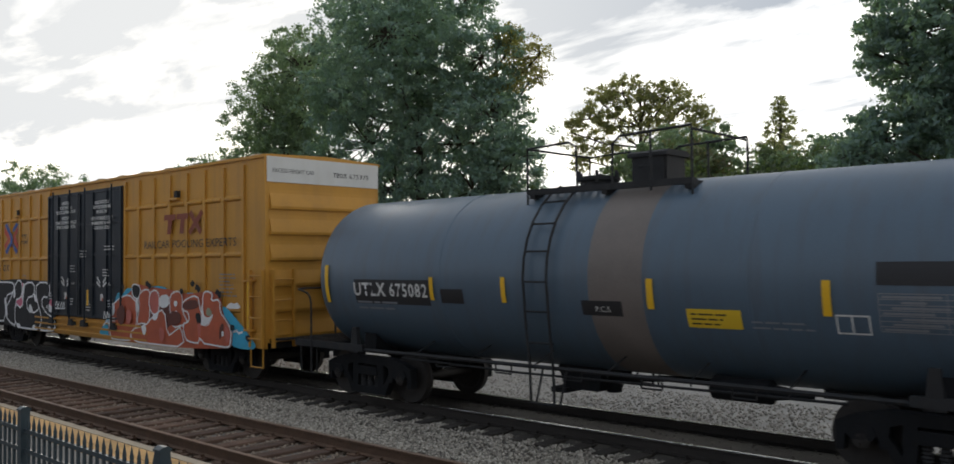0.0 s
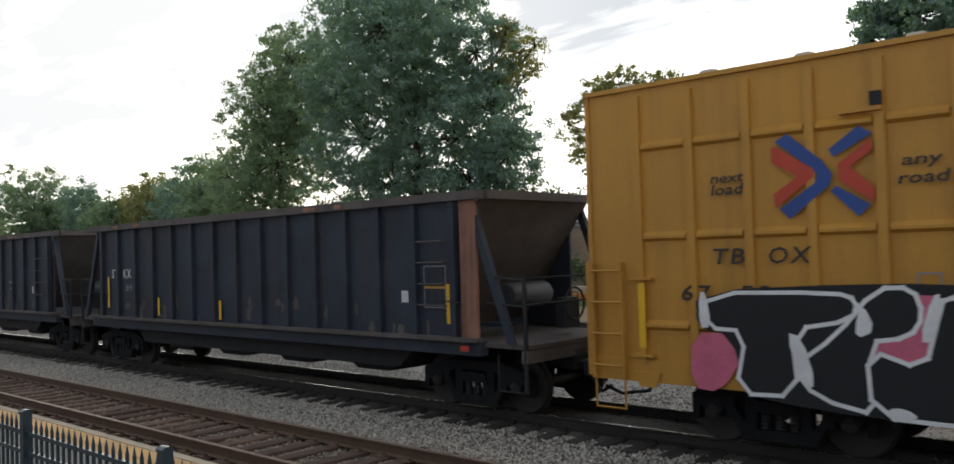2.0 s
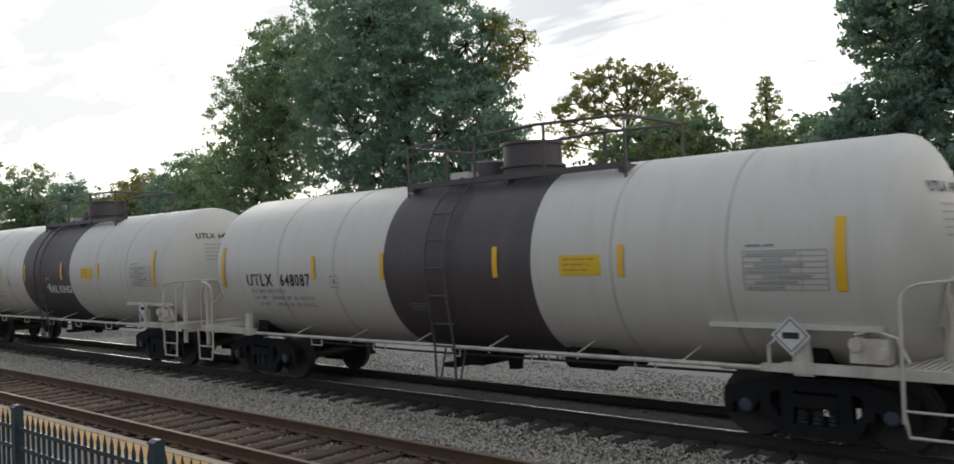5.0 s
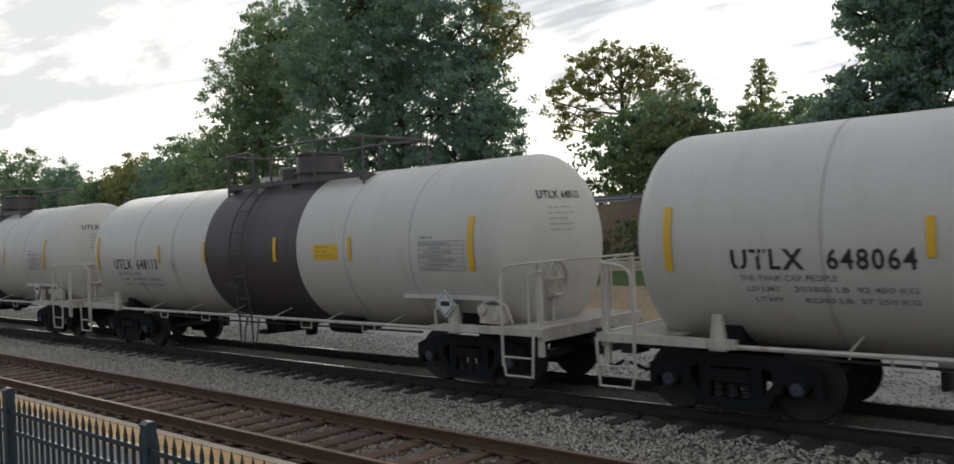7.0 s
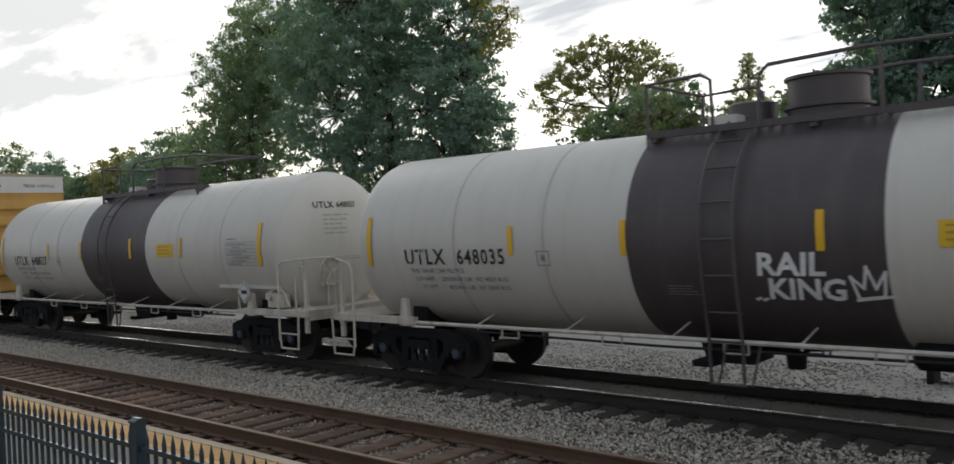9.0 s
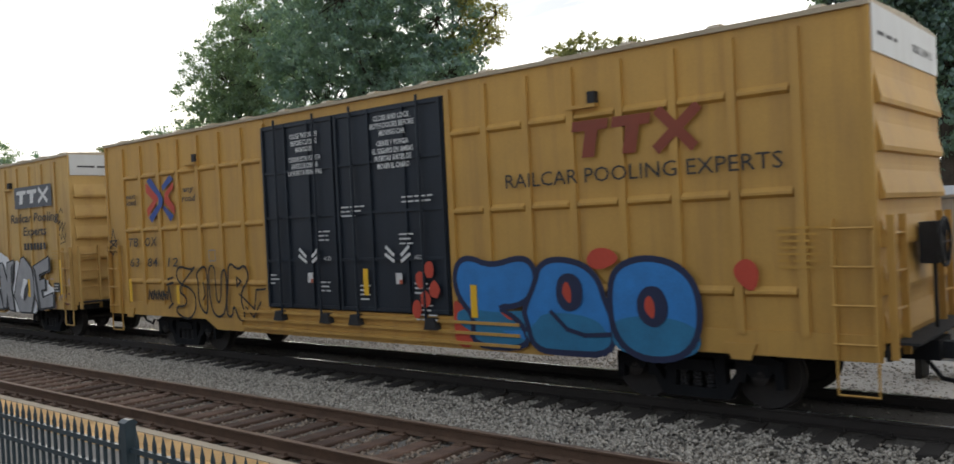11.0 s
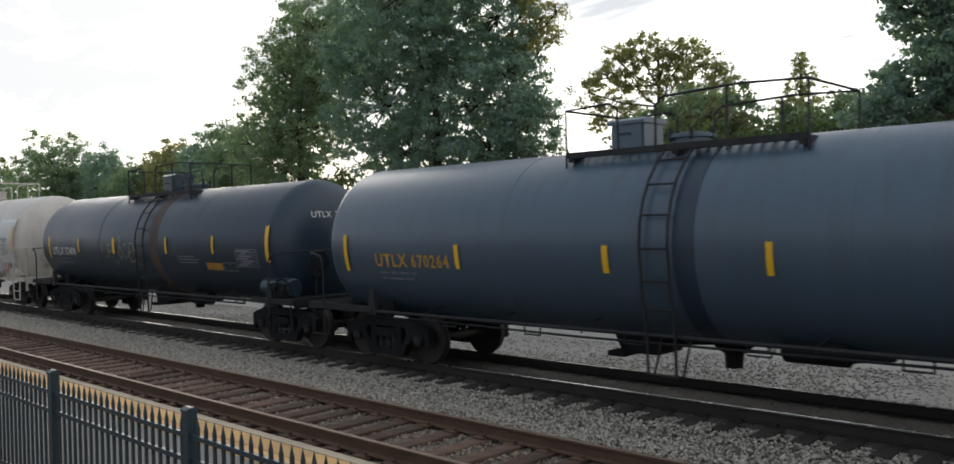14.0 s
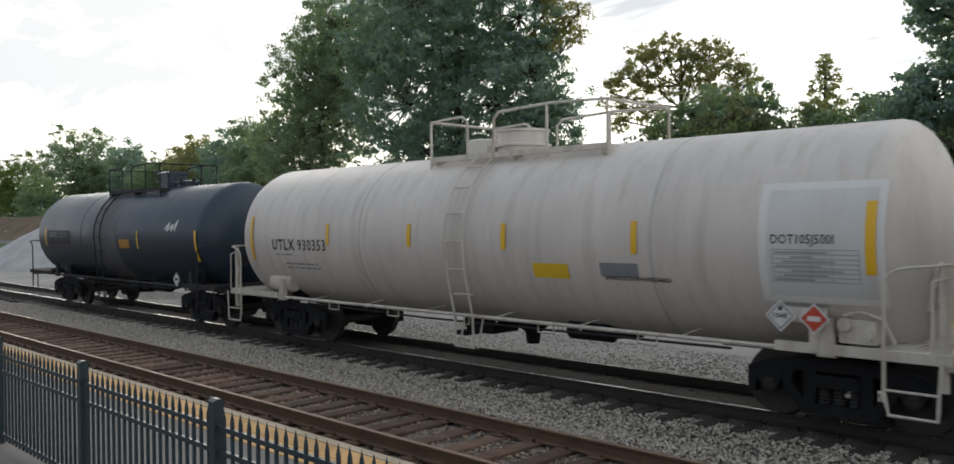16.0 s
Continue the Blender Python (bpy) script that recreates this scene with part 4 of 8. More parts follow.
def truck_meshes():
    # cast side frame in one piece: bowed top chord, sloping arms, two windows and the spring opening
    outer = [(-1.17, 0.30), (-1.17, 0.64), (-0.98, 0.72), (-0.60, 0.81), (0.60, 0.81), (0.98, 0.72), (1.17, 0.64), (1.17, 0.30), (1.08, 0.30), (1.06, 0.50), (0.70, 0.50), (0.68, 0.36), (0.60, 0.36), (0.47, 0.12), (-0.47, 0.12), (-0.60, 0.36), (-0.68, 0.36), (-0.70, 0.50), (-1.06, 0.50), (-1.08, 0.30)]
    opening = [(-0.29, 0.25), (0.29, 0.25), (0.27, 0.46), (0.27, 0.66), (-0.27, 0.66), (-0.27, 0.46)]
    window = [(0.43, 0.30), (0.58, 0.50), (0.56, 0.62), (0.42, 0.67)]
    bm = B()
    edges = []
    for loop in (outer, opening, window, [(-x, z) for x, z in window]):
        vs = [bm.verts.new((x, -1.08, z)) for x, z in loop]
        edges += [bm.edges.new((vs[k], vs[(k + 1) % len(vs)])) for k in range(len(vs))]
    bmesh.ops.triangle_fill(bm, edges=edges, use_beauty=True)
    faces = bmesh.ops.extrude_face_region(bm, geom=bm.faces[:])["geom"]
    bmesh.ops.translate(bm, verts=[v for v in faces if isinstance(v, bmesh.types.BMVert)], vec=(0, 0.15, 0))
    bmesh.ops.recalc_face_normals(bm, faces=bm.faces[:])
    CACHE["sideframe"] = to_mesh("sideframe", bm, "truck")
    bm = B()
    prof = []
    for j in range(5):
        prof += [(0.25 + j * 0.046, 0.055), (0.272 + j * 0.046, 0.07)]
    lathe(bm, prof + [(0.47, 0.055)], "z", 10, (0, -1.0, 0))
    CACHE["spring"] = to_mesh("spring", bm, "steel")
    bm = B()
    box(bm, -0.2, 0.2, -0.93, 0.93, 0.46, 0.72)
    box(bm, -0.35, 0.35, -0.28, 0.28, 0.72, 0.82)
    CACHE["bolster"] = to_mesh("bolster", bm, "truck")
    bm = prism(B(), [(-0.30, 0.47), (0.30, 0.47), (0.25, 0.62), (-0.25, 0.62)], -1.11, -0.92)
    CACHE["bolster_end"] = to_mesh("bolster_end", bm, "truck")
    bm = prism(B(), [(-0.17, 0.50), (-0.13, 0.60), (0.13, 0.60), (0.17, 0.50), (0.12, 0.44), (-0.12, 0.44)], -1.10, -0.93)
    CACHE["bearing_adapter"] = to_mesh("bearing_adapter", bm, "truck")
    bm = B()
    for s in (-1, 1):
        y = s * GAUGE / 2
        o = s
        lathe(bm, [(y + o * 0.07, 0.12), (y + o * 0.06, WR - 0.10), (y + o * 0.065, WR - 0.06), (y + o * 0.065, WR - 0.006), (y - o * 0.04, WR), (y - o * 0.045, WR + 0.024), (y - o * 0.07, WR + 0.022), (y - o * 0.07, WR - 0.07), (y - o * 0.03, WR - 0.11), (y - o * 0.04, 0.12)], "y", 40)
        lathe(bm, [(y + o * 0.06, 0.11), (o * 1.0, 0.11), (o * 1.085, 0.105), (o * 1.1, 0.08)], "y", 16)
        for k in range(3):
            a = k * 2.094
            lathe(bm, [(o * 1.09, 0.02), (o * 1.115, 0.018)], "y", 6, (0.06 * math.cos(a), 0, 0.06 * math.sin(a)))
        # plate spokes of the cast disc, so that the turning shows
        for k in range(2):
            a = k * math.pi + 0.4
            lathe(bm, [(y + o * 0.055, 0.035), (y + o * 0.072, 0.03)], "y", 8, (0.24 * math.cos(a), 0, 0.24 * math.sin(a)))
    lathe(bm, [(-0.75, 0.085), (0.75, 0.085)], "y", 12)
    CACHE["wheelset"] = to_mesh("wheelset", bm, "wheel", True)
    bm = B()
    lathe(bm, [(-1.118, 0.085), (-1.126, 0.06)], "y", 14)
    CACHE["axle_cap"] = to_mesh("axle_cap", bm, "capblue")


truck_meshes()
WHEELS = []


def truck(car, x, blue=False):
    t = part("truck", CACHE["bolster"], "", car)
    t.location = (x, 0, 0)
    for s in (0, 1):
        o = part("sideframe", CACHE["sideframe"], "", t)
        o.rotation_euler = (0, 0, math.pi * s)
        o = part("bolster_end", CACHE["bolster_end"], "", t)
        o.rotation_euler = (0, 0, math.pi * s)
        for k in (-0.875, 0.875):
            o = part("bearing_adapter", CACHE["bearing_adapter"], "", t)
            o.rotation_euler = (0, 0, math.pi * s)
            o.location = (k, 0, 0)
        for k in (-0.19, 0.0, 0.19):
            o = part("spring", CACHE["spring"], "", t)
            o.rotation_euler = (0, 0, math.pi * s)
            o.location = (k, 0, 0)
    for s in (-1, 1):
        w = part("wheelset", CACHE["wheelset"], "", t)
        w.location = (s * 0.875, 0, WR)
        WHEELS.append((w, s * 0.875))
        if blue:
            c = part("axle_cap", CACHE["axle_cap"], "", t, "round axle end cap with worn blue paint")
            c.location = (s * 0.875, 0, WR)
    return t


def coupler(car, x, s, ext=0.12):
    bm = B()
    box(bm, min(x - s * 0.3, x + s * ext), max(x - s * 0.3, x + s * ext), -0.09, 0.09, 0.66, 0.86)
    prism_x(bm, [(-0.2, 0.58), (0.17, 0.58), (0.2, 0.92), (-0.16, 0.94)], x + s * ext - s * 0.02, x + s * (ext + 0.26))
    part("coupler", bm, "steel", car)
    bm = B()
    tube(bm, [(x - s * 0.1, 0.25, 0.62), (x + s * 0.1, 0.26, 0.35), (x + s * (ext + 0.05), 0.2, 0.28), (x + s * (ext + 0.3), 0.1, 0.40)], 0.03, 6)
    part("brake_hose", bm, "steel", car)


def grab(bm, pts, r=0.017):
    return tube(bm, pts, r, 6)


# ---- tank cars ----
def tank_car(label, xc, L, R, zc, shell, trim, seed, tx, band=None, band_x=(-1.5, 1.95), ladder_x=0.0, rail_kind="white", dome=("band", 0.9, 0.46, 0.42), plat=(-1.9, 3.4), plat_mat="band", rings=(), ladder_mat=None, blue=False, bulge=0.57, sill_mat=None, mid=0.0, hood=None, truck_mid=0.0):
    car = tagged(new("tank_car"), label, "tank car", "cars of the freight train")
    car.location = (xc, FAR_Y, 0)
    rng = np.random.default_rng(seed)
    h = L / 2
    c = h - bulge
    # fittings and bands are given from the car's mark, the shell and frame from its middle
    band_x, plat = (band_x[0] - mid, band_x[1] - mid), (plat[0] - mid, plat[1] - mid)
    ladder_x, rings, dome = ladder_x - mid, [q - mid for q in rings], (dome[0], dome[1] - mid, dome[2], dome[3])
    prof = [(-c - bulge * math.sin(a), R * math.cos(a)) for a in np.linspace(1.53, 0, 9)]
    full = prof + [(-s, r) for s, r in prof[::-1]]
    # knuckle at the weld of the head
    tank = part("tank", lathe(B(), full, "x", 72, (0, 0, zc)), shell, car, smooth=True)
    for rx in rings:
        part("weld_seam", lathe(B(), [(rx - 0.03, R - 0.01), (rx - 0.02, R + 0.006), (rx + 0.02, R + 0.006), (rx + 0.03, R - 0.01)], "x", 72, (0, 0, zc), False), "seam" if rail_kind == "white" else shell, tank, smooth=True)
    if band:
        part("band", lathe(B(), [(band_x[0], R - 0.005), (band_x[0] + 0.01, R + 0.005), (band_x[1] - 0.01, R + 0.005), (band_x[1], R - 0.005)], "x", 72, (0, 0, zc), False), band, tank, "dark painted band round the middle", smooth=True)
    sm = sill_mat or trim
    top = zc + R
    # stub sills, bolsters and saddles
    for s in (-1, 1):
        tc = s * tx + truck_mid - mid
        bm = B()
        box(bm, min(s * (tx - 1.6), s * (h + 0.30)), max(s * (tx - 1.6), s * (h + 0.30)), -0.28, 0.28, 0.74, 1.02)
        part("stub_sill", bm, "steel" if rail_kind != "white" else "truck", car)
        bm = B()
        prism_x(bm, [(-1.02, 0.88), (1.02, 0.88), (1.0, 1.22), (0.8, zc - 0.6 * R), (-0.8, zc - 0.6 * R), (-1.0, 1.22)], tc - 0.16, tc + 0.16)
        part("saddle", bm, "truck", car)
        for yy in (-1, 1):
            bm = prism(B(), [(tc - 0.12, 0.90), (tc + 0.12, 0.90), (tc + 0.10, 1.0), (tc + 0.055, 1.36), (tc - 0.055, 1.36), (tc - 0.10, 1.0)], yy * 1.36 - 0.045, yy * 1.36 + 0.045)
            part("bolster_bracket", bm, sm, car)
        # end platform with its side channels
        xa, xb = s * (tx - 0.25), s * (h + 0.37)
        bm = B()
        for yy in (-1, 1):
            box(bm, min(xa, xb), max(xa, xb), yy * 1.37 - 0.05, yy * 1.37 + 0.05, 0.93, 1.05)
        box(bm, min(xb, xb - s * 0.1), max(xb, xb - s * 0.1), -1.31, 1.31, 0.86, 1.06)
        part("end_sill", bm, sm, car)
        bm = B()
        for k in range(14):
            a = xb - s * (0.14 + k * 0.075)
            box(bm, a - 0.02, a + 0.02, -1.3, 1.3, 1.02, 1.05)
        part("end_grating", bm, "steel" if rail_kind != "white" else "whitetrim", car)
        # hand rails
        g = 1.98
        xr = s * (h + 0.35)
        xi = s * (c + 0.27)
        bm = B()
        for yy in (-1, 1):
            grab(bm, [(xi, yy * 1.53, 0.48), (xi, yy * 1.53, g - 0.22), (xi + s * 0.03, yy * 1.53, g - 0.1), (xi + s * 0.1, yy * 1.53, g - 0.02), (xi + s * 0.22, yy * 1.53, g + 0.02), (xr - s * 0.12, yy * 1.44, g + 0.05), (xr, yy * 1.2, g + 0.06)], 0.022 if rail_kind == "white" else 0.02)
            if rail_kind == "white":
                grab(bm, [(xi, yy * 1.53, 0.6), (xi + s * 0.05, yy * 1.53, 0.34), (xi + s * 0.56, yy * 1.53, 0.34), (xi + s * 0.6, yy * 1.53, 1.0)], 0.022)
                grab(bm, [(xi, yy * 1.53, 0.62), (xi + s * 0.58, yy * 1.53, 0.62)], 0.016)
                grab(bm, [(xi + s * 0.5, yy * 1.5, 1.0), (xi + s * 0.5, yy * 1.5, g - 0.12), (xi + s * 0.62, yy * 1.3, g - 0.08)], 0.016)
            else:
                grab(bm, [(xr - s * 0.1, yy * 1.36, 1.0), (xr - s * 0.1, yy * 1.36, 0.42), (xr - s * 0.6, yy * 1.36, 0.42), (xr - s * 0.6, yy * 1.36, 1.0)], 0.018)
        grab(bm, [(xr, -1.2, g + 0.06), (xr, 1.2, g + 0.06)], 0.02)
        part("hand_rail", bm, trim, car)
        if rail_kind == "white":
            for yy in (-1.3, 1.3):
                bm = prism(B(), [(xi + s * 0.52, 0.62), (xi + s * 0.61, 0.62), (xi + s * 0.605, g + 0.03), (xi + s * 0.525, g + 0.03)], yy - 0.03, yy + 0.03)
                part("rail_stanchion", bm, trim, car)
        coupler(car, s * (h + 0.33), s, 0.16)
        truck(car, tc, blue)
    # side sill pipe with brackets up to the shell
    bm = B()
    for yy in (-1, 1):
        grab(bm, [(-tx + 0.15, yy * 1.36, 0.96), (tx - 0.15, yy * 1.36, 0.96)], 0.033)
    part("side_sill", bm, trim, car)
    nb = 6
    for k in range(nb):
        x = -tx + 1.6 + (2 * tx - 3.2) * k / (nb - 1)
        bm = B()
        grab(bm, [(x, -1.36, 0.90), (x, -1.36, 0.98), (x + 0.04, -0.92, zc - math.sqrt(max(0.01, R * R - 0.92 ** 2)) + 0.01)], 0.013)
        part("sill_bracket", bm, trim, car)
    # ladder with steps below the sill
    lm = ladder_mat or trim
    s_ = round_side(R, zc)
    for side in (-1, 1):
        lx0, lx1 = ladder_x - 0.22, ladder_x + 0.22
        rails = []
        for lx in (lx0, lx1):
            pts = [(lx, side * 1.38, 0.40), (lx, side * 1.40, 0.96), (lx, side * (R + 0.10) * 0.97, zc - 0.55)]
            for a in np.linspace(-0.2, 1.2, 8):
                pts.append((lx, side * (R + 0.10) * math.cos(a), zc + (R + 0.10) * math.sin(a)))
            rails.append(part("ladder_rail" if rails else "ladder", tube(B(), pts, 0.021, 6), lm, rails[0] if rails else car))
            part("ladder_brace", tube(B(), [(lx + 0.1, side * 1.38, 0.42), (lx + 0.22, side * 1.36, 0.96)], 0.016, 6), lm, rails[0])
        for z in (0.42, 0.96, 1.32):
            part("rung", tube(B(), [(lx0, side * 1.39, z), (lx1, side * 1.39, z)], 0.017, 6), lm, rails[0])
        for a in np.linspace(-0.32, 1.15, 6):
            yy, zz = side * (R + 0.10) * math.cos(a), zc + (R + 0.10) * math.sin(a)
            part("rung", tube(B(), [(lx0, yy, zz), (lx1, yy, zz)], 0.017, 6), lm, rails[0])
    # walkway, rails and dome on top
    p0, p1 = plat
    bm = B()
    for yy in (-0.82, 0.82):
        box(bm, p0, p1, yy - 0.05, yy + 0.05, top - 0.14, top - 0.05)
    for k in range(int((p1 - p0) / 0.16)):
        for yy in (-0.82, 0.45):
            box(bm, p0 + 0.16 * k, p0 + 0.16 * k + 0.05, yy, yy + 0.37, top - 0.075, top - 0.045)
    for xx in (p0 + 0.08, (p0 + p1) / 2, p1 - 0.08):
        box(bm, xx - 0.05, xx + 0.05, -0.85, 0.85, top - 0.2, top - 0.08)
    part("walkway", bm, plat_mat, car)
    bm = B()
    rr = 0.019 if hood else 0.026
    for yy in (-0.86, 0.86):
        tube(bm, [(p0, yy, top - 0.32), (p0, yy, top + 0.60), (p0 + 0.82, yy, top + 0.63), (p0 + 0.95, yy, top + 0.55), (p0 + 0.97, yy, top - 0.1)], rr, 7)
        tube(bm, [(p0 + 1.6, yy, top - 0.1), (p0 + 1.61, yy, top + 0.52), (p0 + 1.73, yy, top + 0.63), (p0 + 2.9, yy, top + 0.67), (p1, yy, top + 0.62), (p1, yy, top - 0.3)], rr, 7)
        tube(bm, [((p0 + p1) / 2 + 0.8, yy, top - 0.2), ((p0 + p1) / 2 + 0.8, yy, top + 0.66)], rr, 7)
    for xx, zz in ((p0, 0.60), (p1, 0.62)):
        tube(bm, [(xx, -0.86, top + zz), (xx, 0.86, top + zz)], rr, 7)
    part("railing", bm, plat_mat, car)
    dm, dx, dr, dh = dome
    if hood:
        top_fittings(car, dm, dx, top, hood)
    bm = B()
    if hood:
        dx, dr, dh = dx + hood, 0.3, 0.1
    lathe(bm, [(top - 0.12, dr), (top + 0.08, dr), (top + 0.09, dr + 0.06), (top + 0.13, dr + 0.06), (top + 0.14, dr), (top + dh, dr), (top + dh + 0.01, dr + 0.04), (top + dh + 0.05, dr + 0.04), (top + dh + 0.06, dr * 0.9)], "z", 28, (dx, 0, 0))
    part("manway" if hood else "dome", bm, dm, car, smooth=True)
    if not hood:
        bm = B()
        lathe(bm, [(top - 0.12, 0.33), (top + 0.27, 0.33), (top + 0.30, 0.28)], "z", 20, (dx - 1.05, 0.1, 0))
        part("manway", bm, dm, car, smooth=True)
    if rail_kind == "white":
        part("valve_box", box(B(), p0 + 0.75, p0 + 1.15, -0.55, -0.25, top - 0.12, top + 0.1), "white", car)
    # outlet gear below the belly
    bot = zc - R
    bm = B()
    lathe(bm, [(bot + 0.12, 0.3), (bot - 0.05, 0.28), (bot - 0.16, 0.14), (bot - 0.36, 0.12)], "z", 14, (ladder_x + 0.35, 0, 0))
    prism(bm, [(-1.0, bot + 0.1), (-0.1, bot + 0.1), (-0.2, 0.50), (-0.85, 0.50)], -0.35, 0.35)
    box(bm, -1.05, -0.75, -0.45, 0.45, 0.44, 0.52)
    prism(bm, [(-0.2, 0.62), (2.4, 0.86), (2.4, 0.92), (-0.2, 0.72)], -0.05, 0.05)
    part("outlet_valve", bm, "truck", car)
    # brake gear: hand wheel, control valve and reservoir at the leading end
    bm = B()
    tor = [(h - 0.02, -0.45 + 0.27 * math.cos(a), 1.74 + 0.27 * math.sin(a)) for a in np.linspace(0, 2 * math.pi, 19)]
    tube(bm, tor, 0.02, 6)
    for a in np.linspace(0, math.pi, 4)[:-1]:
        tube(bm, [(h - 0.02, -0.45 + 0.26 * math.cos(a), 1.74 + 0.26 * math.sin(a)), (h - 0.02, -0.45 - 0.26 * math.cos(a), 1.74 - 0.26 * math.sin(a))], 0.012, 5)
    box(bm, h - 0.2, h - 0.06, -0.6, -0.3, 1.45, 1.85)
    tube(bm, [(h - 0.12, -0.45, 1.0), (h - 0.12, -0.45, 1.5)], 0.03, 6)
    part("brake_wheel", bm, trim, car)
    bm = B()
    bx = tx + 0.72
    box(bm, bx - 0.2, bx + 0.22, -1.34, -1.12, 1.08, 1.36)
    lathe(bm, [(-1.40, 0.08), (-1.2, 0.09)], "y", 10, (bx - 0.12, 0, 1.3))
    lathe(bm, [(-1.39, 0.07), (-1.2, 0.08)], "y", 10, (bx + 0.14, 0, 1.2))
    tube(bm, [(bx - 0.15, -1.3, 1.4), (bx + 0.05, -1.3, 1.46), (bx + 0.3, -1.3, 1.38), (bx + 0.42, -1.28, 1.1)], 0.02, 6)
    part("brake_valve", bm, trim if rail_kind == "white" else "truck", car)
    # strap bolts and pipe runs below the shell
    for x in np.linspace(-tx + 2.2, tx - 2.2, 5):
        bm = B()
        for dx in (-0.16, 0.16):
            tube(bm, [(x + dx, -1.30, 0.96), (x + dx, -1.30, 0.80)], 0.014, 5)
        tube(bm, [(x - 0.16, -1.30, 0.80), (x + 0.16, -1.30, 0.80)], 0.014, 5)
        part("sill_step", bm, "steel" if rail_kind != "white" else trim, car)
    bm = B()
    tube(bm, [(-tx + 1.0, -1.12, 0.84), (-1.2, -1.1, 0.80), (tx - 1.0, -1.12, 0.84)], 0.02, 6)
    part("brake_pipe", bm, "steel", car)
    part("brake_cylinder", lathe(B(), [(1.9, 0.1), (1.95, 0.16), (2.75, 0.16), (2.8, 0.1), (3.3, 0.03)], "x", 14, (0, -0.7, 0.82)), "truck", car, smooth=True)
    for ch in car.children:
        ch.location.x += mid
    return car, s_, tank, rng


def top_fittings(car, material, dx, top, side):
    """Square valve hood with an overhanging lid, and the low clamp ring of the manway beside it."""
    bm = B()
    box(bm, dx - 0.30, dx + 0.30, -0.30, 0.30, top - 0.12, top + 0.40)
    bmesh.ops.bevel(bm, geom=bm.edges[:], offset=0.03, segments=2, affect="EDGES")
    body = part("valve_hood", bm, material, car)
    bm = B()
    prism_x(bm, [(-0.34, top + 0.37), (0.34, top + 0.37), (0.34, top + 0.42), (0.26, top + 0.46), (-0.26, top + 0.46), (-0.34, top + 0.42)], dx - 0.34, dx + 0.34)
    part("hood_lid", bm, material, body)
    bm = B()
    tube(bm, [(dx - 0.1, -0.34, top + 0.2), (dx - 0.1, -0.38, top + 0.22), (dx + 0.1, -0.38, top + 0.22), (dx + 0.1, -0.34, top + 0.2)], 0.012, 5)
    part("hood_handle", bm, "steel", body)
    for k in range(6):
        a = math.pi * k / 3
        part("clamp_bolt", lathe(B(), [(top + 0.05, 0.03), (top + 0.22, 0.03), (top + 0.24, 0.02)], "z", 8, (dx + side + 0.34 * math.cos(a), 0.34 * math.sin(a), 0)), "steel", car)


def diamond(parent, surf, u, v, r, material, red=False, text=""):
    o = blob(parent, surf, [(u - r, v), (u, v - r), (u + r, v), (u, v + r)], material, "placard", 0.05, "diamond hazard placard")
    q = r * 0.84
    blob(o, surf, [(u - q, v), (u, v - q), (u + q, v), (u, v + q)], "panelblack" if not red else "red", "placard_border", 0.053)
    q = r * 0.76
    blob(o, surf, [(u - q, v), (u, v - q), (u + q, v), (u, v + q)], material if not red else "red", "placard_face", 0.056)
    if text:
        words(o, surf, text, u, v - r * 0.14, r * 0.3, "textblack", r * 0.95, "placard_number", e=0.059, centre=True, bold=0.02)
        blob(o, surf, [(u - r * 0.16, v + r * 0.34), (u + r * 0.16, v + r * 0.34), (u + r * 0.1, v + r * 0.6), (u - r * 0.1, v + r * 0.6)], "textblack", "placard_symbol", 0.059)
        return
    quads(o, surf, [(u - r * 0.42, u + r * 0.42, v - r * 0.16, v + r * 0.16)], "textblack" if not red else "textwhite", "placard_bar", 0.059)


def chart(car, s, u0, u1, v0, v1, n, material):
    r = [(u0, u1, v0 + (v1 - v0) * k / n, v0 + (v1 - v0) * k / n + 0.012) for k in range(n + 1)]
    r += [(u0 + (u1 - u0) * q, u0 + (u1 - u0) * q + 0.012, v0, v1) for q in (0, 0.45, 0.7, 1.0)]
    rows = [(u0 + 0.04 + 0.1 * (k % 3), u0 + (u1 - u0) * (0.5 + 0.4 * ((k * 7) % 5) / 5), v0 + (v1 - v0) * (k + 0.3) / n, v0 + (v1 - v0) * (k + 0.75) / n) for k in range(n)]
    quads(car, s, r + rows, material, "inspection_chart")["kind"] = "stuff"


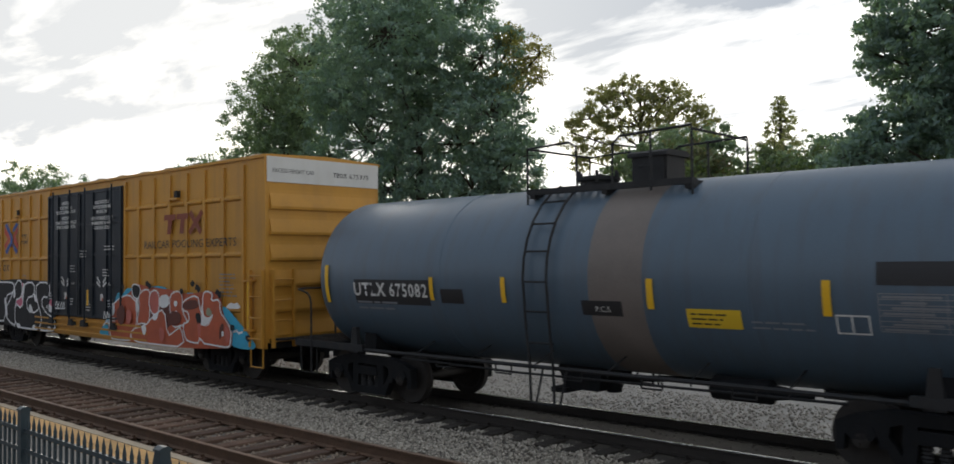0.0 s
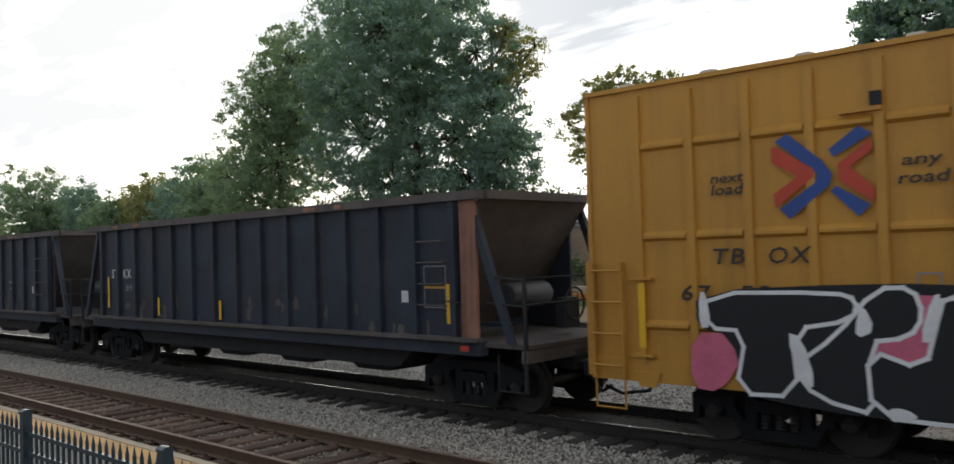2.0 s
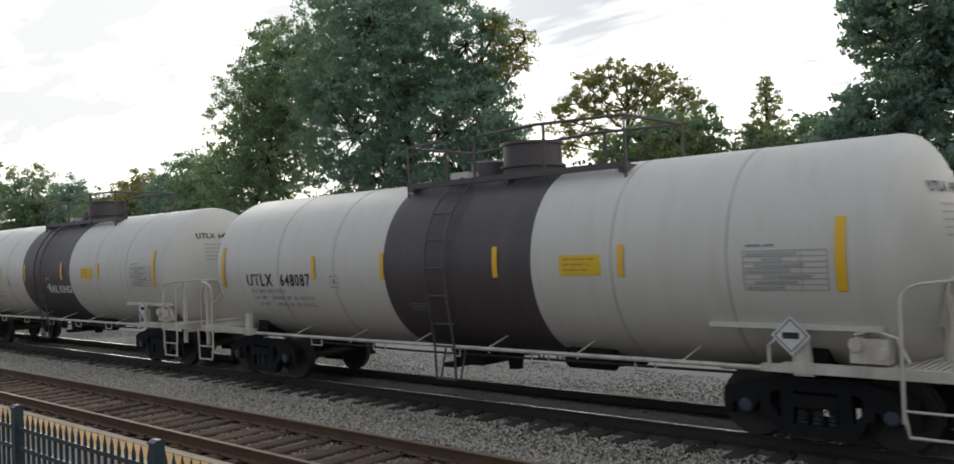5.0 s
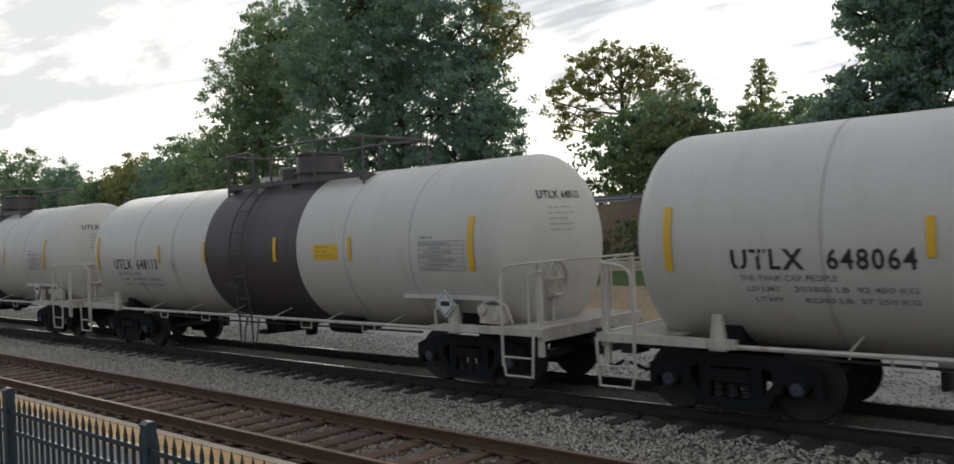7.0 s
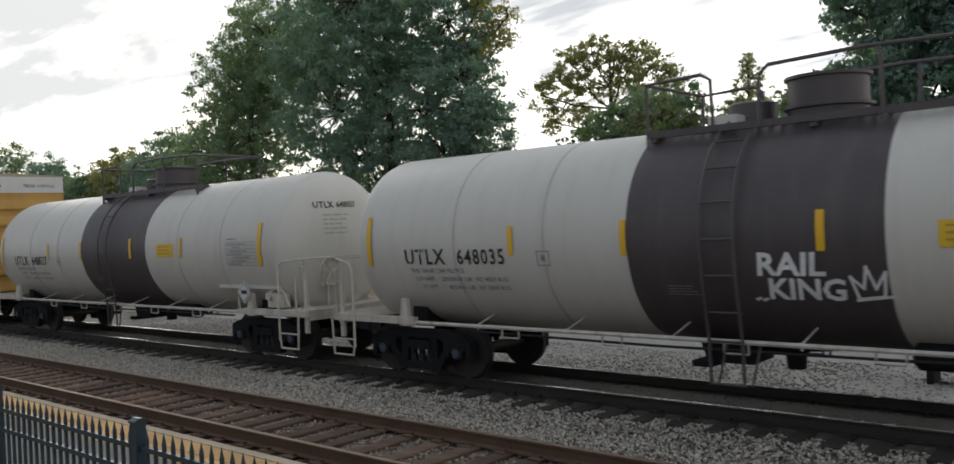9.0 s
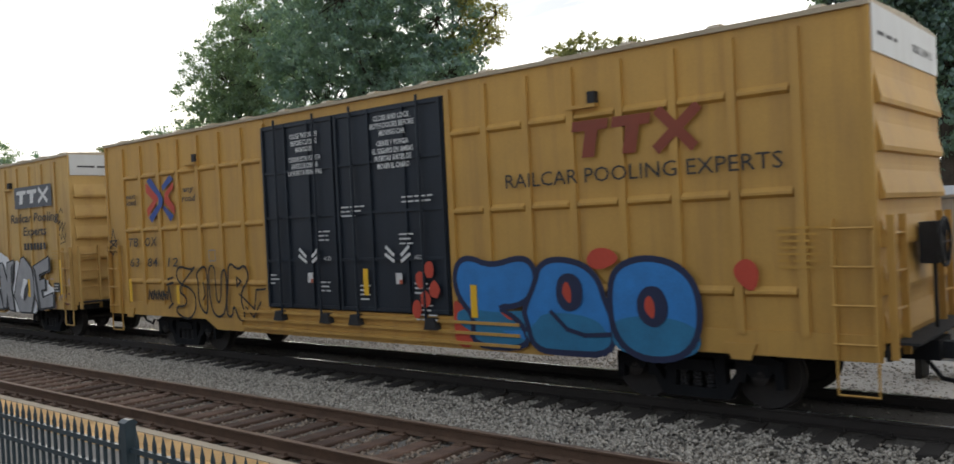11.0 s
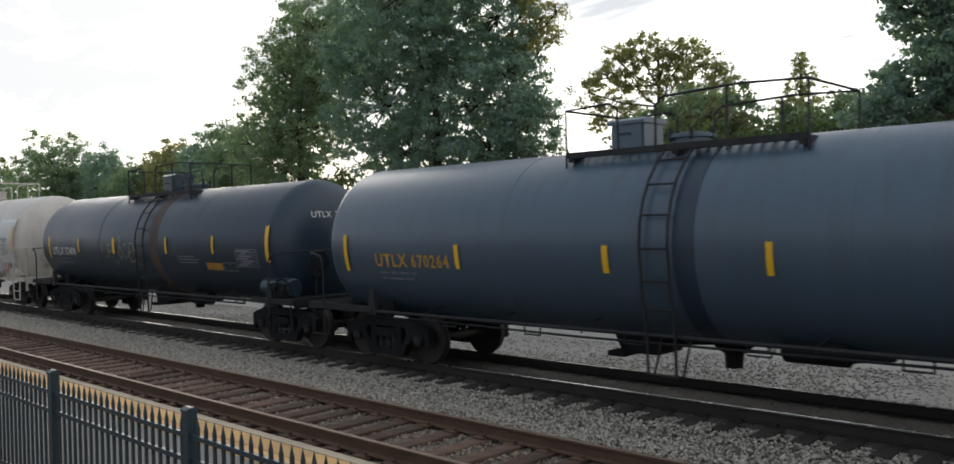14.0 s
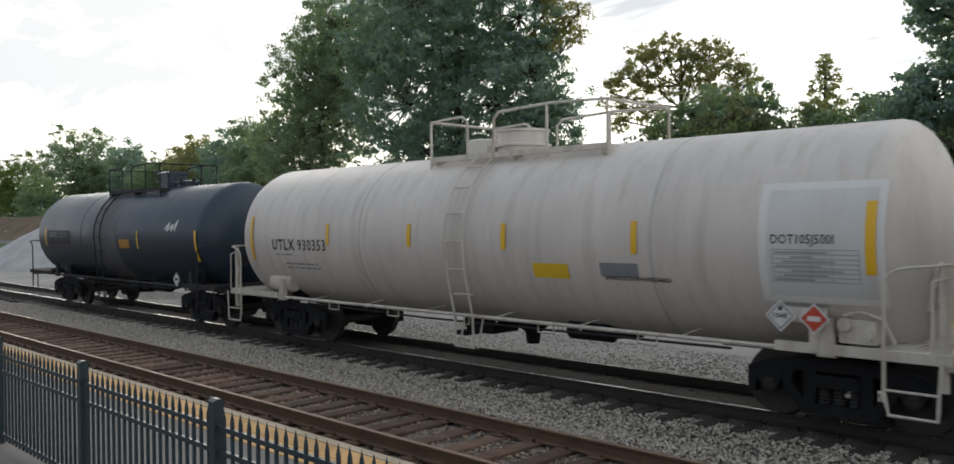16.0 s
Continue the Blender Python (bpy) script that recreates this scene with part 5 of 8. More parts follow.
def white_tank(xc, number, seed, tag=None):
    R, zc, L, mid = 1.49, 2.29, 14.5, -0.3 if tag == "one" else -0.2
    bx = (-1.83, 1.46) if tag == "one" else (-1.62, 1.65)
    car, s, tank, rng = tank_car("white tank car with a dark brown band round its middle", xc, L, R, zc, "white", "whitetrim", seed, 5.82, band="band", band_x=bx, ladder_x=bx[0] + 1.33, mid=mid, truck_mid=mid,
                                 dome=("band", 0.6, 0.5, 0.46), plat=(-1.57, 2.96), rings=(-4.75, -3.0, 3.05, 4.75), ladder_mat="band", blue=True)
    mark_bars(car, s, -5.86, 1.94, 0.24, 0.9, "UTLX", "textblack")
    quads(car, s, [(-5.772, -5.745, 1.92, 2.03), (-5.535, -5.51, 2.1, 2.2), (-5.465, -5.44, 2.1, 2.2), (-5.24, -5.215, 1.92, 2.03)], "white", "stencil_bridge", 0.003)
    words(car, s, number, -4.7, 1.94, 0.23, "textblack", 0.96, "car_number", bold=0.018)
    words(car, s, "THE TANK CAR PEOPLE", -5.78, 1.79, 0.075, "textgrey", 1.18, "small_lettering", bold=0.012)
    words(car, s, "LD LMT", -5.7, 1.65, 0.07, "textgrey", 0.42, "small_lettering", bold=0.012)
    words(car, s, "203800 LB  92 450 KG", -5.12, 1.65, 0.07, "textgrey", 1.36, "small_lettering", bold=0.012)
    words(car, s, "LT WT", -5.62, 1.50, 0.07, "textgrey", 0.34, "small_lettering", bold=0.012)
    words(car, s, "82200 LB  37 250 KG", -5.02, 1.50, 0.07, "textgrey", 1.26, "small_lettering", bold=0.012)
    grime_bar(car, s, [(-6.76, -6.66, 1.91, 2.75), (-3.64, -3.55, 2.07, 2.51), (-1.70, -1.61, 2.06, 2.53), (0.9, 1.0, 2.09, 2.56), (3.17, 3.26, 2.09, 2.53), (6.08, 6.2, 1.91, 2.77)])
    quads(car, s, [(2.17, 2.88, 2.11, 2.40)], "label", "notice_panel", label="yellow warning notice")
    small_print(car, lambda u, v, e=0: s(u, v, 0.003), 2.24, 2.33, 0.55, 3, 0.04, "textyellow", rng)
    chart(car, s, 4.96, 5.98, 1.91, 2.39, 7, "textpale")
    small_print(car, s, 5.0, 2.45, 0.5, 1, 0.04, "textgrey", rng)
    quads(car, s, [(-3.13, -2.9, 1.91, 1.925), (-3.13, -2.9, 2.12, 2.135), (-3.13, -3.115, 1.91, 2.13), (-2.915, -2.9, 1.91, 2.13), (-3.05, -2.98, 1.98, 2.07)], "textgrey", "stencil")
    small_print(car, s, -1.1, 1.62, 0.5, 4, 0.022, "textgrey", rng)
    hd = head_face(R, zc, L / 2 - 0.57 + mid, 0.57)
    mark_bars(car, hd, -0.72, 3.02, 0.12, 0.46, "UTLX", "textblack")
    words(car, hd, number, -0.18, 3.02, 0.12, "textblack", 0.5, "end_number", bold=0.012)
    small_print(car, hd, -0.55, 2.86, 0.65, 5, 0.035, "textpale", rng, 2.6)
    # placard holder and the skid under it
    pf = flat(-1.40)
    bm = B()
    prism(bm, [(4.4, 1.44), (6.5, 1.44), (6.5, 1.50), (4.4, 1.50)], -1.32, -0.95)
    part("saddle_skirt", bm, "white", car)
    bm = B()
    tube(bm, [(5.2, -1.37, 1.0), (5.2, -1.38, 1.24), (5.36, -1.39, 1.36)], 0.025, 6)
    tube(bm, [(5.51, -1.37, 1.0), (5.51, -1.38, 1.3)], 0.025, 6)
    box(bm, 5.1, 5.9, -1.42, -1.30, 0.93, 1.02)
    part("placard_stand", bm, "whitetrim", car)
    diamond(car, pf, 5.51, 1.38, 0.24, "textwhite")
    if tag == "one":
        words(car, s, "RAIL KING!", -0.05, 1.72, 0.2, "spraywhite", 1.55, "graffiti", bold=0.03, shear=0.15, e=0.014, label="white spray-painted words")
        stroke(car, s, [[(-0.2, 2.1), (-0.1, 1.9), (-0.1, 2.15), (0.02, 1.92), (0.05, 2.15)], [(-0.2, 1.85), (0.1, 1.87)]], 0.03, "spraywhite")
    elif tag == "two":
        words(car, s, "RAIL", 0.16, 1.80, 0.27, "spraywhite", 0.82, "graffiti", bold=0.03, shear=0.1, e=0.014, label="white spray-painted words")
        words(car, s, "KING", 0.26, 1.48, 0.27, "spraywhite", 0.92, "graffiti", bold=0.03, shear=0.1, e=0.014, label="white spray-painted words")
        stroke(car, s, [[(1.30, 1.50), (1.24, 1.78), (1.37, 1.64), (1.42, 1.9), (1.5, 1.64), (1.62, 1.84), (1.58, 1.54), (1.30, 1.50)], [(1.28, 1.48), (1.68, 1.54)]], 0.035, "spraywhite", e=0.014)
        stroke(car, s, [[(0.1, 1.46), (0.14, 1.48)], [(0.18, 1.45), (0.22, 1.47)]], 0.04, "spraywhite", e=0.014)
    return car


def dark_tank(label, xc, L, R, zc, shell, seed, tx, number, ncol, strips, ladder_x=0.0, dome=None, charts=True, num_x=None, num_v=1.98, band=None, plat=(-1.7, 2.2), code="UTLX", mid=0.0, hood=0.95):
    car, s, tank, rng = tank_car(label, xc, L, R, zc, shell, "steel", seed, tx, band=band, band_x=(ladder_x + 0.25, ladder_x + 0.75), ladder_x=ladder_x, rail_kind="dark", dome=dome or ("steel", 0.1, 0.3, 0.42), plat=plat, plat_mat="steel", rings=(-2.6, 2.8), mid=mid, hood=hood)
    h = L / 2
    nx = -h + 1.15 if num_x is None else num_x
    if number:
        mark_bars(car, s, nx, num_v, 0.23, 0.86, code, ncol)
        words(car, s, number, nx + 0.97, num_v, 0.22, ncol, 0.157 * len(number), "car_number", bold=0.018)
        small_print(car, s, nx + 0.05, num_v - 0.14, 1.4, 2, 0.06, "textgrey", rng)
        hd = head_face(R, zc, h - 0.57 + mid, 0.57)
        mark_bars(car, hd, -0.55, 2.75, 0.13, 0.5, code, ncol)
        words(car, hd, number, 0.06, 2.75, 0.13, ncol, 0.5, "end_number", bold=0.01)
    grime_bar(car, s, strips)
    return car, s, rng


# ---- box cars ----
def box_car(label, xc, paint, number, seed, style):
    car = tagged(new("box_car"), label, "box car", "cars of the freight train")
    car.location = (xc, FAR_Y, 0)
    rng = np.random.default_rng(seed)
    h, W, z0, z1 = 8.6, 1.50, 0.80, 4.72
    D = 2.36
    # shell
    bm = B()
    for x0, x1 in ((-h, -D), (D, h)):
        part("side_wall", box(B(), x0, x1, -W, -W + 0.06, z0 + 0.12, z1), paint, car)
    part("side_wall", box(B(), -h, h, W - 0.06, W, z0 + 0.12, z1), paint, car)
    part("door_header", box(B(), -D, D, -W + 0.02, -W + 0.08, z1 - 0.16, z1), paint, car)
    box(bm, -h, h, -W + 0.07, W - 0.07, z0 + 0.1, z0 + 0.2)
    body = part("floor", bm, "truck", car)
    # posts and ribs
    nx = 7
    pitch = 0.777
    for sx in (-1, 1):
        for k in range(nx + 1):
            x = sx * (D - 0.02 + 0.06 * (k == 0) + pitch * k)
            part("side_post", box(B(), x - 0.055, x + 0.055, -W - 0.05, -W + 0.001, z0 + 0.25, z1 - 0.1), paint, body)
        if style != "tan":
            for z in (1.53, 2.70, 3.90):
                for k in range(nx):
                    xa, xb = D - 0.02 + pitch * k + (0.12 if k == 0 else 0.075), D - 0.02 + pitch * (k + 1) - 0.075
                    bm = B()
                    prism_x(bm, [(-W - 0.06, z + 0.01), (-W + 0.001, z - 0.03), (-W + 0.001, z + 0.10), (-W - 0.06, z + 0.045)], min(sx * xa, sx * xb), max(sx * xa, sx * xb))
                    part("side_rib", bm, paint, body)
        part("side_plate", box(B(), min(sx * (h - 0.06), sx * (h + 0.002)), max(sx * (h - 0.06), sx * (h + 0.002)), -W - 0.03, -W + 0.001, z0, z1), paint, body)
    # side sill, deeper between the trucks
    bm = B()
    prism(bm, [(-h, z0 + 0.3), (-h, z0), (-4.6, z0), (-4.2, z0 - 0.2), (4.2, z0 - 0.2), (4.6, z0), (h, z0), (h, z0 + 0.3)], -W - 0.03, -W + 0.03)
    part("side_sill", bm, paint, car)
    bm = B()
    prism(bm, [(-h, z0 + 0.3), (-h, z0), (-4.6, z0), (-4.2, z0 - 0.2), (4.2, z0 - 0.2), (4.6, z0), (h, z0), (h, z0 + 0.3)], W - 0.03, W + 0.03)
    part("side_sill", bm, paint, car)
    for z in (z0 - 0.12, z0 + 0.04, z0 + 0.20):
        part("door_track", box(B(), -D - 0.9, D + 1.3, -W - 0.10, -W - 0.031, z, z + 0.045), "trackrust" if style == "tan" else paint, car, "worn door track below the doors")
    # centre sill and floor
    bm = B()
    box(bm, -h - 0.3, h + 0.3, -0.3, 0.3, 0.66, z0 + 0.1)
    for x in (-4.2, -2.1, 0, 2.1, 4.2):
        prism_x(bm, [(-1.4, 0.85), (1.4, 0.85), (0.5, 0.62), (-0.5, 0.62)], x - 0.06, x + 0.06)
    part("underframe", bm, "truck", car)
    # roof
    bm = B()
    prism_x(bm, [(-W - 0.05, z1), (-W - 0.05, z1 + 0.06), (-W + 0.1, z1 + 0.075), (0, z1 + 0.12), (W - 0.1, z1 + 0.075), (W + 0.05, z1 + 0.06), (W + 0.05, z1), (0, z1 + 0.03)], -h - 0.01, h + 0.01)
    roof = part("roof", bm, "roof" if style != "yellow" else "yellow", car)
    for k in range(14):
        x = -h + 0.6 + (2 * h - 1.2) * k / 13
        part("roof_rib", prism_x(B(), [(-W, z1 + 0.062), (0, z1 + 0.122), (W, z1 + 0.062), (W - 0.1, z1 + 0.125), (0, z1 + 0.18), (-W + 0.1, z1 + 0.125)], x - 0.08, x + 0.08), "roof", roof)
    # corrugated ends
    for sx in (-1, 1):
        bm = B()
        box(bm, min(sx * h, sx * (h - 0.05)), max(sx * h, sx * (h - 0.05)), -W + 0.062, W - 0.062, z0 + 0.12, z1)
        end = part("end_wall", bm, paint, car)
        for k in range(6):
            z = z0 + 0.2 + k * 0.53
            bm = B()
            prism(bm, [(sx * (h - 0.002), z), (sx * (h + 0.06), z + 0.015), (sx * (h + 0.07), z + 0.07), (sx * (h + 0.05), z + 0.16), (sx * (h + 0.005), z + 0.34), (sx * (h - 0.002), z + 0.44)], -W + 0.08, W - 0.08)
            part("end_corrugation", bm, paint, end)
        wp = part("end_panel", box(B(), min(sx * (h + 0.003), sx * (h + 0.02)), max(sx * (h + 0.003), sx * (h + 0.02)), -W + 0.01, W - 0.01, z1 - 0.50, z1 + 0.028), "endwhite", end, "white painted top of the end wall")
        if sx > 0:
            ef = lambda u, v, e=0.0: (h + 0.024 + e, u, v)
            small_print(wp, ef, -1.3, z1 - 0.3, 1.0, 1, 0.07, "textblack", rng) if style != "yellow" else words(wp, ef, "EXCESS HEIGHT CAR", -1.36, z1 - 0.30, 0.085, "textblack", 1.05)
            words(wp, ef, number, 0.65, z1 - 0.32, 0.1, "textblack", 0.55)
            mark_bars(wp, ef, 0.2, z1 - 0.32, 0.1, 0.38, "TBOX", "textblack")
        for yy in (-1, 1):
            stile = part("end_ladder", box(B(), min(sx * (h + 0.06), sx * (h + 0.14)), max(sx * (h + 0.06), sx * (h + 0.14)), yy * 1.4 - 0.025, yy * 1.4 + 0.025, z0 + 0.02, z0 + 1.62), paint, car)
            part("ladder_stile", box(B(), min(sx * (h + 0.06), sx * (h + 0.14)), max(sx * (h + 0.06), sx * (h + 0.14)), yy * 0.9 - 0.025, yy * 0.9 + 0.025, z0 + 0.02, z0 + 1.62), paint, stile)
            for k in range(4):
                z = z0 + 0.15 + 0.42 * k
                part("rung", tube(B(), [(sx * (h + 0.11), yy * 1.4, z), (sx * (h + 0.11), yy * 0.9, z)], 0.016, 5), paint, stile)
        if style == "yellow" or sx > 0:
            bm = B()
            for k in range(8):
                xx = sx * (h + 0.08 + 0.035 * k)
                box(bm, xx - 0.012, xx + 0.012, -1.35, 1.35, 0.98, 1.01)
            box(bm, min(sx * (h - 0.0), sx * (h + 0.06)), max(sx * h, sx * (h + 0.06)), -1.4, 1.4, 0.8, 0.97)
            part("crossover_platform", bm, "steel", car)
        coupler(car, sx * (h + 0.1), sx, 0.5)
        truck(car, sx * 6.15)
    bm = B()
    tube(bm, [(h + 0.32, 0.1 + 0.29 * math.cos(a), 2.05 + 0.29 * math.sin(a)) for a in np.linspace(0, 2 * math.pi, 19)], 0.022, 6)
    for a in np.linspace(0, math.pi, 4)[:-1]:
        tube(bm, [(h + 0.32, 0.1 + 0.28 * math.cos(a), 2.05 + 0.28 * math.sin(a)), (h + 0.32, 0.1 - 0.28 * math.cos(a), 2.05 - 0.28 * math.sin(a))], 0.013, 5)
    box(bm, h + 0.09, h + 0.29, -0.15, 0.35, 1.8, 2.3)
    tube(bm, [(h + 0.2, 0.1, 1.0), (h + 0.2, 0.1, 1.8)], 0.025, 6)
    part("brake_wheel", bm, "steel", car)
    # side ladders at both ends, with a stirrup step below
    for xa, xb in ((-h + 0.08, -h + 0.55), (h - 0.47, h - 0.03)):
        ladder = part("side_ladder", box(B(), xa - 0.02, xa + 0.02, -W - 0.11, -W - 0.04, z0 + 0.02, z0 + 1.6), paint, car)
        part("ladder_stile", box(B(), xb - 0.02, xb + 0.02, -W - 0.11, -W - 0.04, z0 + 0.02, z0 + 1.6), paint, ladder)
        for k in range(4):
            z = z0 + 0.2 + k * 0.43
            part("rung", tube(B(), [(xa, -W - 0.03, z), (xa, -W - 0.12, z), (xb, -W - 0.12, z), (xb, -W - 0.03, z)], 0.016, 5), paint, ladder)
        part("stirrup_step", tube(B(), [(xa, -W - 0.06, z0), (xa, -W - 0.06, 0.42), (xb, -W - 0.06, 0.42), (xb, -W - 0.06, z0)], 0.018, 5), paint, car)
    for u in (-4.75, 5.0):
        br = part("sign_ledge", box(B(), u - 0.35, u + 0.12, -W - 0.09, -W + 0.001, 4.03, 4.08), paint, car)
        part("sign_bracket", box(B(), u, u + 0.12, -W - 0.10, -W + 0.001, 4.083, 4.24), "steel", br)
    for x in (-h + 0.9, -3.4, 3.6, h - 1.6):
        part("jacking_pad", prism(B(), [(x - 0.2, z0 + 0.14), (x + 0.2, z0 + 0.14), (x + 0.12, z0 - 0.06), (x - 0.12, z0 - 0.06)], -W - 0.06, -W - 0.031), paint, car)
    # plug doors
    for i, (x0, x1) in enumerate(((-D + 0.03, -0.25), (-0.22, D - 0.03))):
        bm = B()
        box(bm, x0, x1, -W - 0.06, -W + 0.04, z0 + 0.32, z1 - 0.18)
        door = part("door", bm, "doorblk", car, "black sliding plug door with stencilled notices")
        for z in (z0 + 0.34, 1.98, 2.78, 3.62, z1 - 0.26):
            part("door_rib", box(B(), x0 + 0.02, x1 - 0.02, -W - 0.095, -W - 0.061, z, z + 0.05), "doorblk", door)
        for x in np.linspace(x0 + 0.01, x1 - 0.08, 4):
            part("door_stile", box(B(), x, x + 0.05, -W - 0.105, -W - 0.062, z0 + 0.33, z1 - 0.2), "doorblk", door)
        for x in (x0 + 0.45, x1 - 0.5):
            bm = B()
            tube(bm, [(x, -W - 0.13, z0 + 0.2), (x, -W - 0.13, z1 - 0.1)], 0.024, 6)
            part("locking_bar", bm, "doorblk", door)
        for x in (x0 + 0.35, x1 - 0.4):
            bm = prism(B(), [(x - 0.14, z0 + 0.08), (x + 0.14, z0 + 0.08), (x + 0.08, z0 + 0.26), (x - 0.08, z0 + 0.26)], -W - 0.16, -W - 0.02)
            part("door_roller", bm, "steel", door)
    return car, flat(-W), flat(-W - 0.06), rng


def road_mark(car, s, u, v, r):
    """Two bent arrows back to back, in red and blue stripes."""
    k = r
    P = lambda *q: [(u + a * k, v + b * k) for a, b in q]
    Q = lambda m_, e, *q: patch(car, s, P(*q), m_, e, 0, "road_mark")
    Q("blue", 0.0465, (-0.96, 0.80), (-0.68, 0.95), (0.06, 0.30), (0.26, 0.0), (0.20, -0.24), (-0.67, -0.91), (-0.90, -0.69), (-0.11, -0.17), (-0.06, 0.04))
    Q("red", 0.047, (-1.05, 0.67), (-0.98, 0.70), (-0.13, 0.14), (-0.11, -0.02), (-0.98, -0.66), (-1.02, -0.35), (-0.48, 0.0), (-1.03, 0.34))
    Q("blue", 0.0465, (0.2, 0.52), (0.82, 0.95), (1.1, 0.76), (0.3, 0.35))
    Q("red", 0.047, (0.39, 0.20), (1.07, 0.67), (1.09, 0.43), (0.63, 0.11), (1.11, -0.35), (1.09, -0.65), (0.39, -0.15))
    Q("blue", 0.0465, (0.22, -0.37), (0.33, -0.26), (1.02, -0.69), (0.78, -0.93))


def box_marks(car, s, d, number, rng, style):
    lift = lambda u, v, e=0.0: s(u, v, e + 0.05)
    o = 0.0 if style == "yellow" else -0.92
    q = 0.0 if style == "yellow" else 0.08
    words(car, lift, "next", -6.7 + o, 3.37 + q, 0.12, "textblack", 0.44, shear=0.15, bold=0.015)
    words(car, lift, "load", -6.7 + o, 3.22 + q, 0.13, "textblack", 0.44, shear=0.15, bold=0.015)
    words(car, lift, "any", -4.46 + o * 0.82, 3.40 + q, 0.12, "textblack", 0.42, shear=0.15, bold=0.015)
    words(car, lift, "road", -4.5 + o * 0.82, 3.20 + q, 0.13, "textblack", 0.52, shear=0.15, bold=0.015)
    road_mark(car, s, -5.34 + o * 0.9, 3.37 if style != "tan" else 3.54, 0.54 if style != "tan" else 0.66)
    u = -6.7 if style == "yellow" else -7.6
    words(car, lift, "TB", u, 2.36, 0.19, "textblack", 0.42, "car_code", shear=0.15, bold=0.012)
    words(car, lift, "OX", u + 0.72, 2.36, 0.19, "textblack", 0.52, "car_code", shear=0.15, bold=0.012)
    u = -7.16 if style == "yellow" else -7.58
    for k, p in ((number[:2], 0), (number[2:4], 0.78), (number[4:], 1.62)):
        words(car, lift, k, u + p, 1.90, 0.19, "textblack", 0.42, "car_number", shear=0.15, bold=0.012)
    t1 = ["IMPORTANT", "CLOSE THIS DOOR", "BEFORE CLOSING MAIN DOOR"] if style == "yellow" else ["CLOSE THIS DOOR", "BEFORE CLOSING", "MAIN DOOR"]
    t2 = ["IMPORTANTE", "CIERRE ESTA PUERTA ANTES DE", "CERRAR LA PUERTA PRINCIPAL"] if style == "yellow" else ["CIERRE ESTA PUERTA", "ANTES DE CERRAR", "LA PUERTA PRINCIPAL"]
    dd = lambda u, v, e=0.0: d(u, v, e + 0.05)
    z = 4.22 if style != "tan" else 3.84
    for i, t in enumerate(t1):
        words(car, dd, t, -1.03, z - 0.125 * i, 0.085, "textwhite", 0.053 * len(t), centre=True, bold=0.02)
    if style != "tan":
        for i, t in enumerate(t2):
            words(car, dd, t, -1.03, z - 0.42 - 0.125 * i, 0.085, "textwhite", 0.05 * len(t), centre=True, bold=0.02)
    z = 4.14 if style == "yellow" else 4.3 if style == "ochre" else 3.84
    for i, t in enumerate(["CLOSE AND LOCK", "BOTH DOORS BEFORE", "MOVING CAR"]):
        words(car, dd, t, 1.24, z - 0.125 * i, 0.085, "textwhite", 0.06 * len(t), centre=True, bold=0.02)
    if style != "tan":
        for i, t in enumerate(["CIERRE Y PONGA EL SEGURO", "EN AMBAS PUERTAS ANTES", "DE MOVER EL CARRO"] if style == "yellow" else ["CIERRE Y PONGA", "EL SEGURO EN AMBAS", "PUERTAS ANTES DE", "MOVER EL CARRO"]):
            words(car, dd, t, 1.24, z - 0.42 - 0.125 * i, 0.085, "textwhite", 0.053 * len(t), centre=True, bold=0.02)
    words(car, dd, "ASD", -0.62, 2.0, 0.07, "textwhite", 0.2)
    words(car, dd, "ASD", 1.62, 2.0, 0.07, "textwhite", 0.2)
    for u, v, w, n in ((-0.1, 2.9, 0.6, 3), (1.4, 3.0, 0.75, 2), (-0.75, 2.5, 0.4, 3), (1.3, 2.4, 0.42, 3), (-2.2, 1.72, 0.3, 3), (-0.75, 1.6, 0.3, 3), (0.3, 1.55, 0.3, 4), (1.6, 1.6, 0.35, 3), (1.6, 1.25, 0.5, 4)):
        small_print(car, dd, u, v, w, n, 0.04, "textwhite", rng)
    for u in (-1.03, 1.24):
        for sx in (-1, 1):
            stroke(car, dd, [[(u + sx * 0.1, 2.1 - 0.02), (u + sx * 0.25, 2.2)], [(u + sx * 0.1, 1.98), (u + sx * 0.27, 2.08)]], 0.055, "textwhite", "lock_arrow")
        quads(car, dd, [(u - 0.06, u + 0.09, 1.6, 1.78)], "endwhite", "inspection_sticker", 0.002)
        quads(car, dd, [(u + 0.02, u + 0.09, 1.6, 1.67)], "sprayorange", "inspection_sticker", 0.004)
    small_print(car, lift, 6.9 if style == "yellow" else 7.5, 2.3, 0.7, 7, 0.04, "textgrey" if style == "yellow" else "textyellow", rng)
    quads(car, lift, [(-4.35, -4.1, 2.0, 2.02), (-4.35, -4.1, 2.22, 2.24), (-4.35, -4.33, 2.0, 2.24), (-4.12, -4.1, 2.0, 2.24)], "textgrey", "stencil")


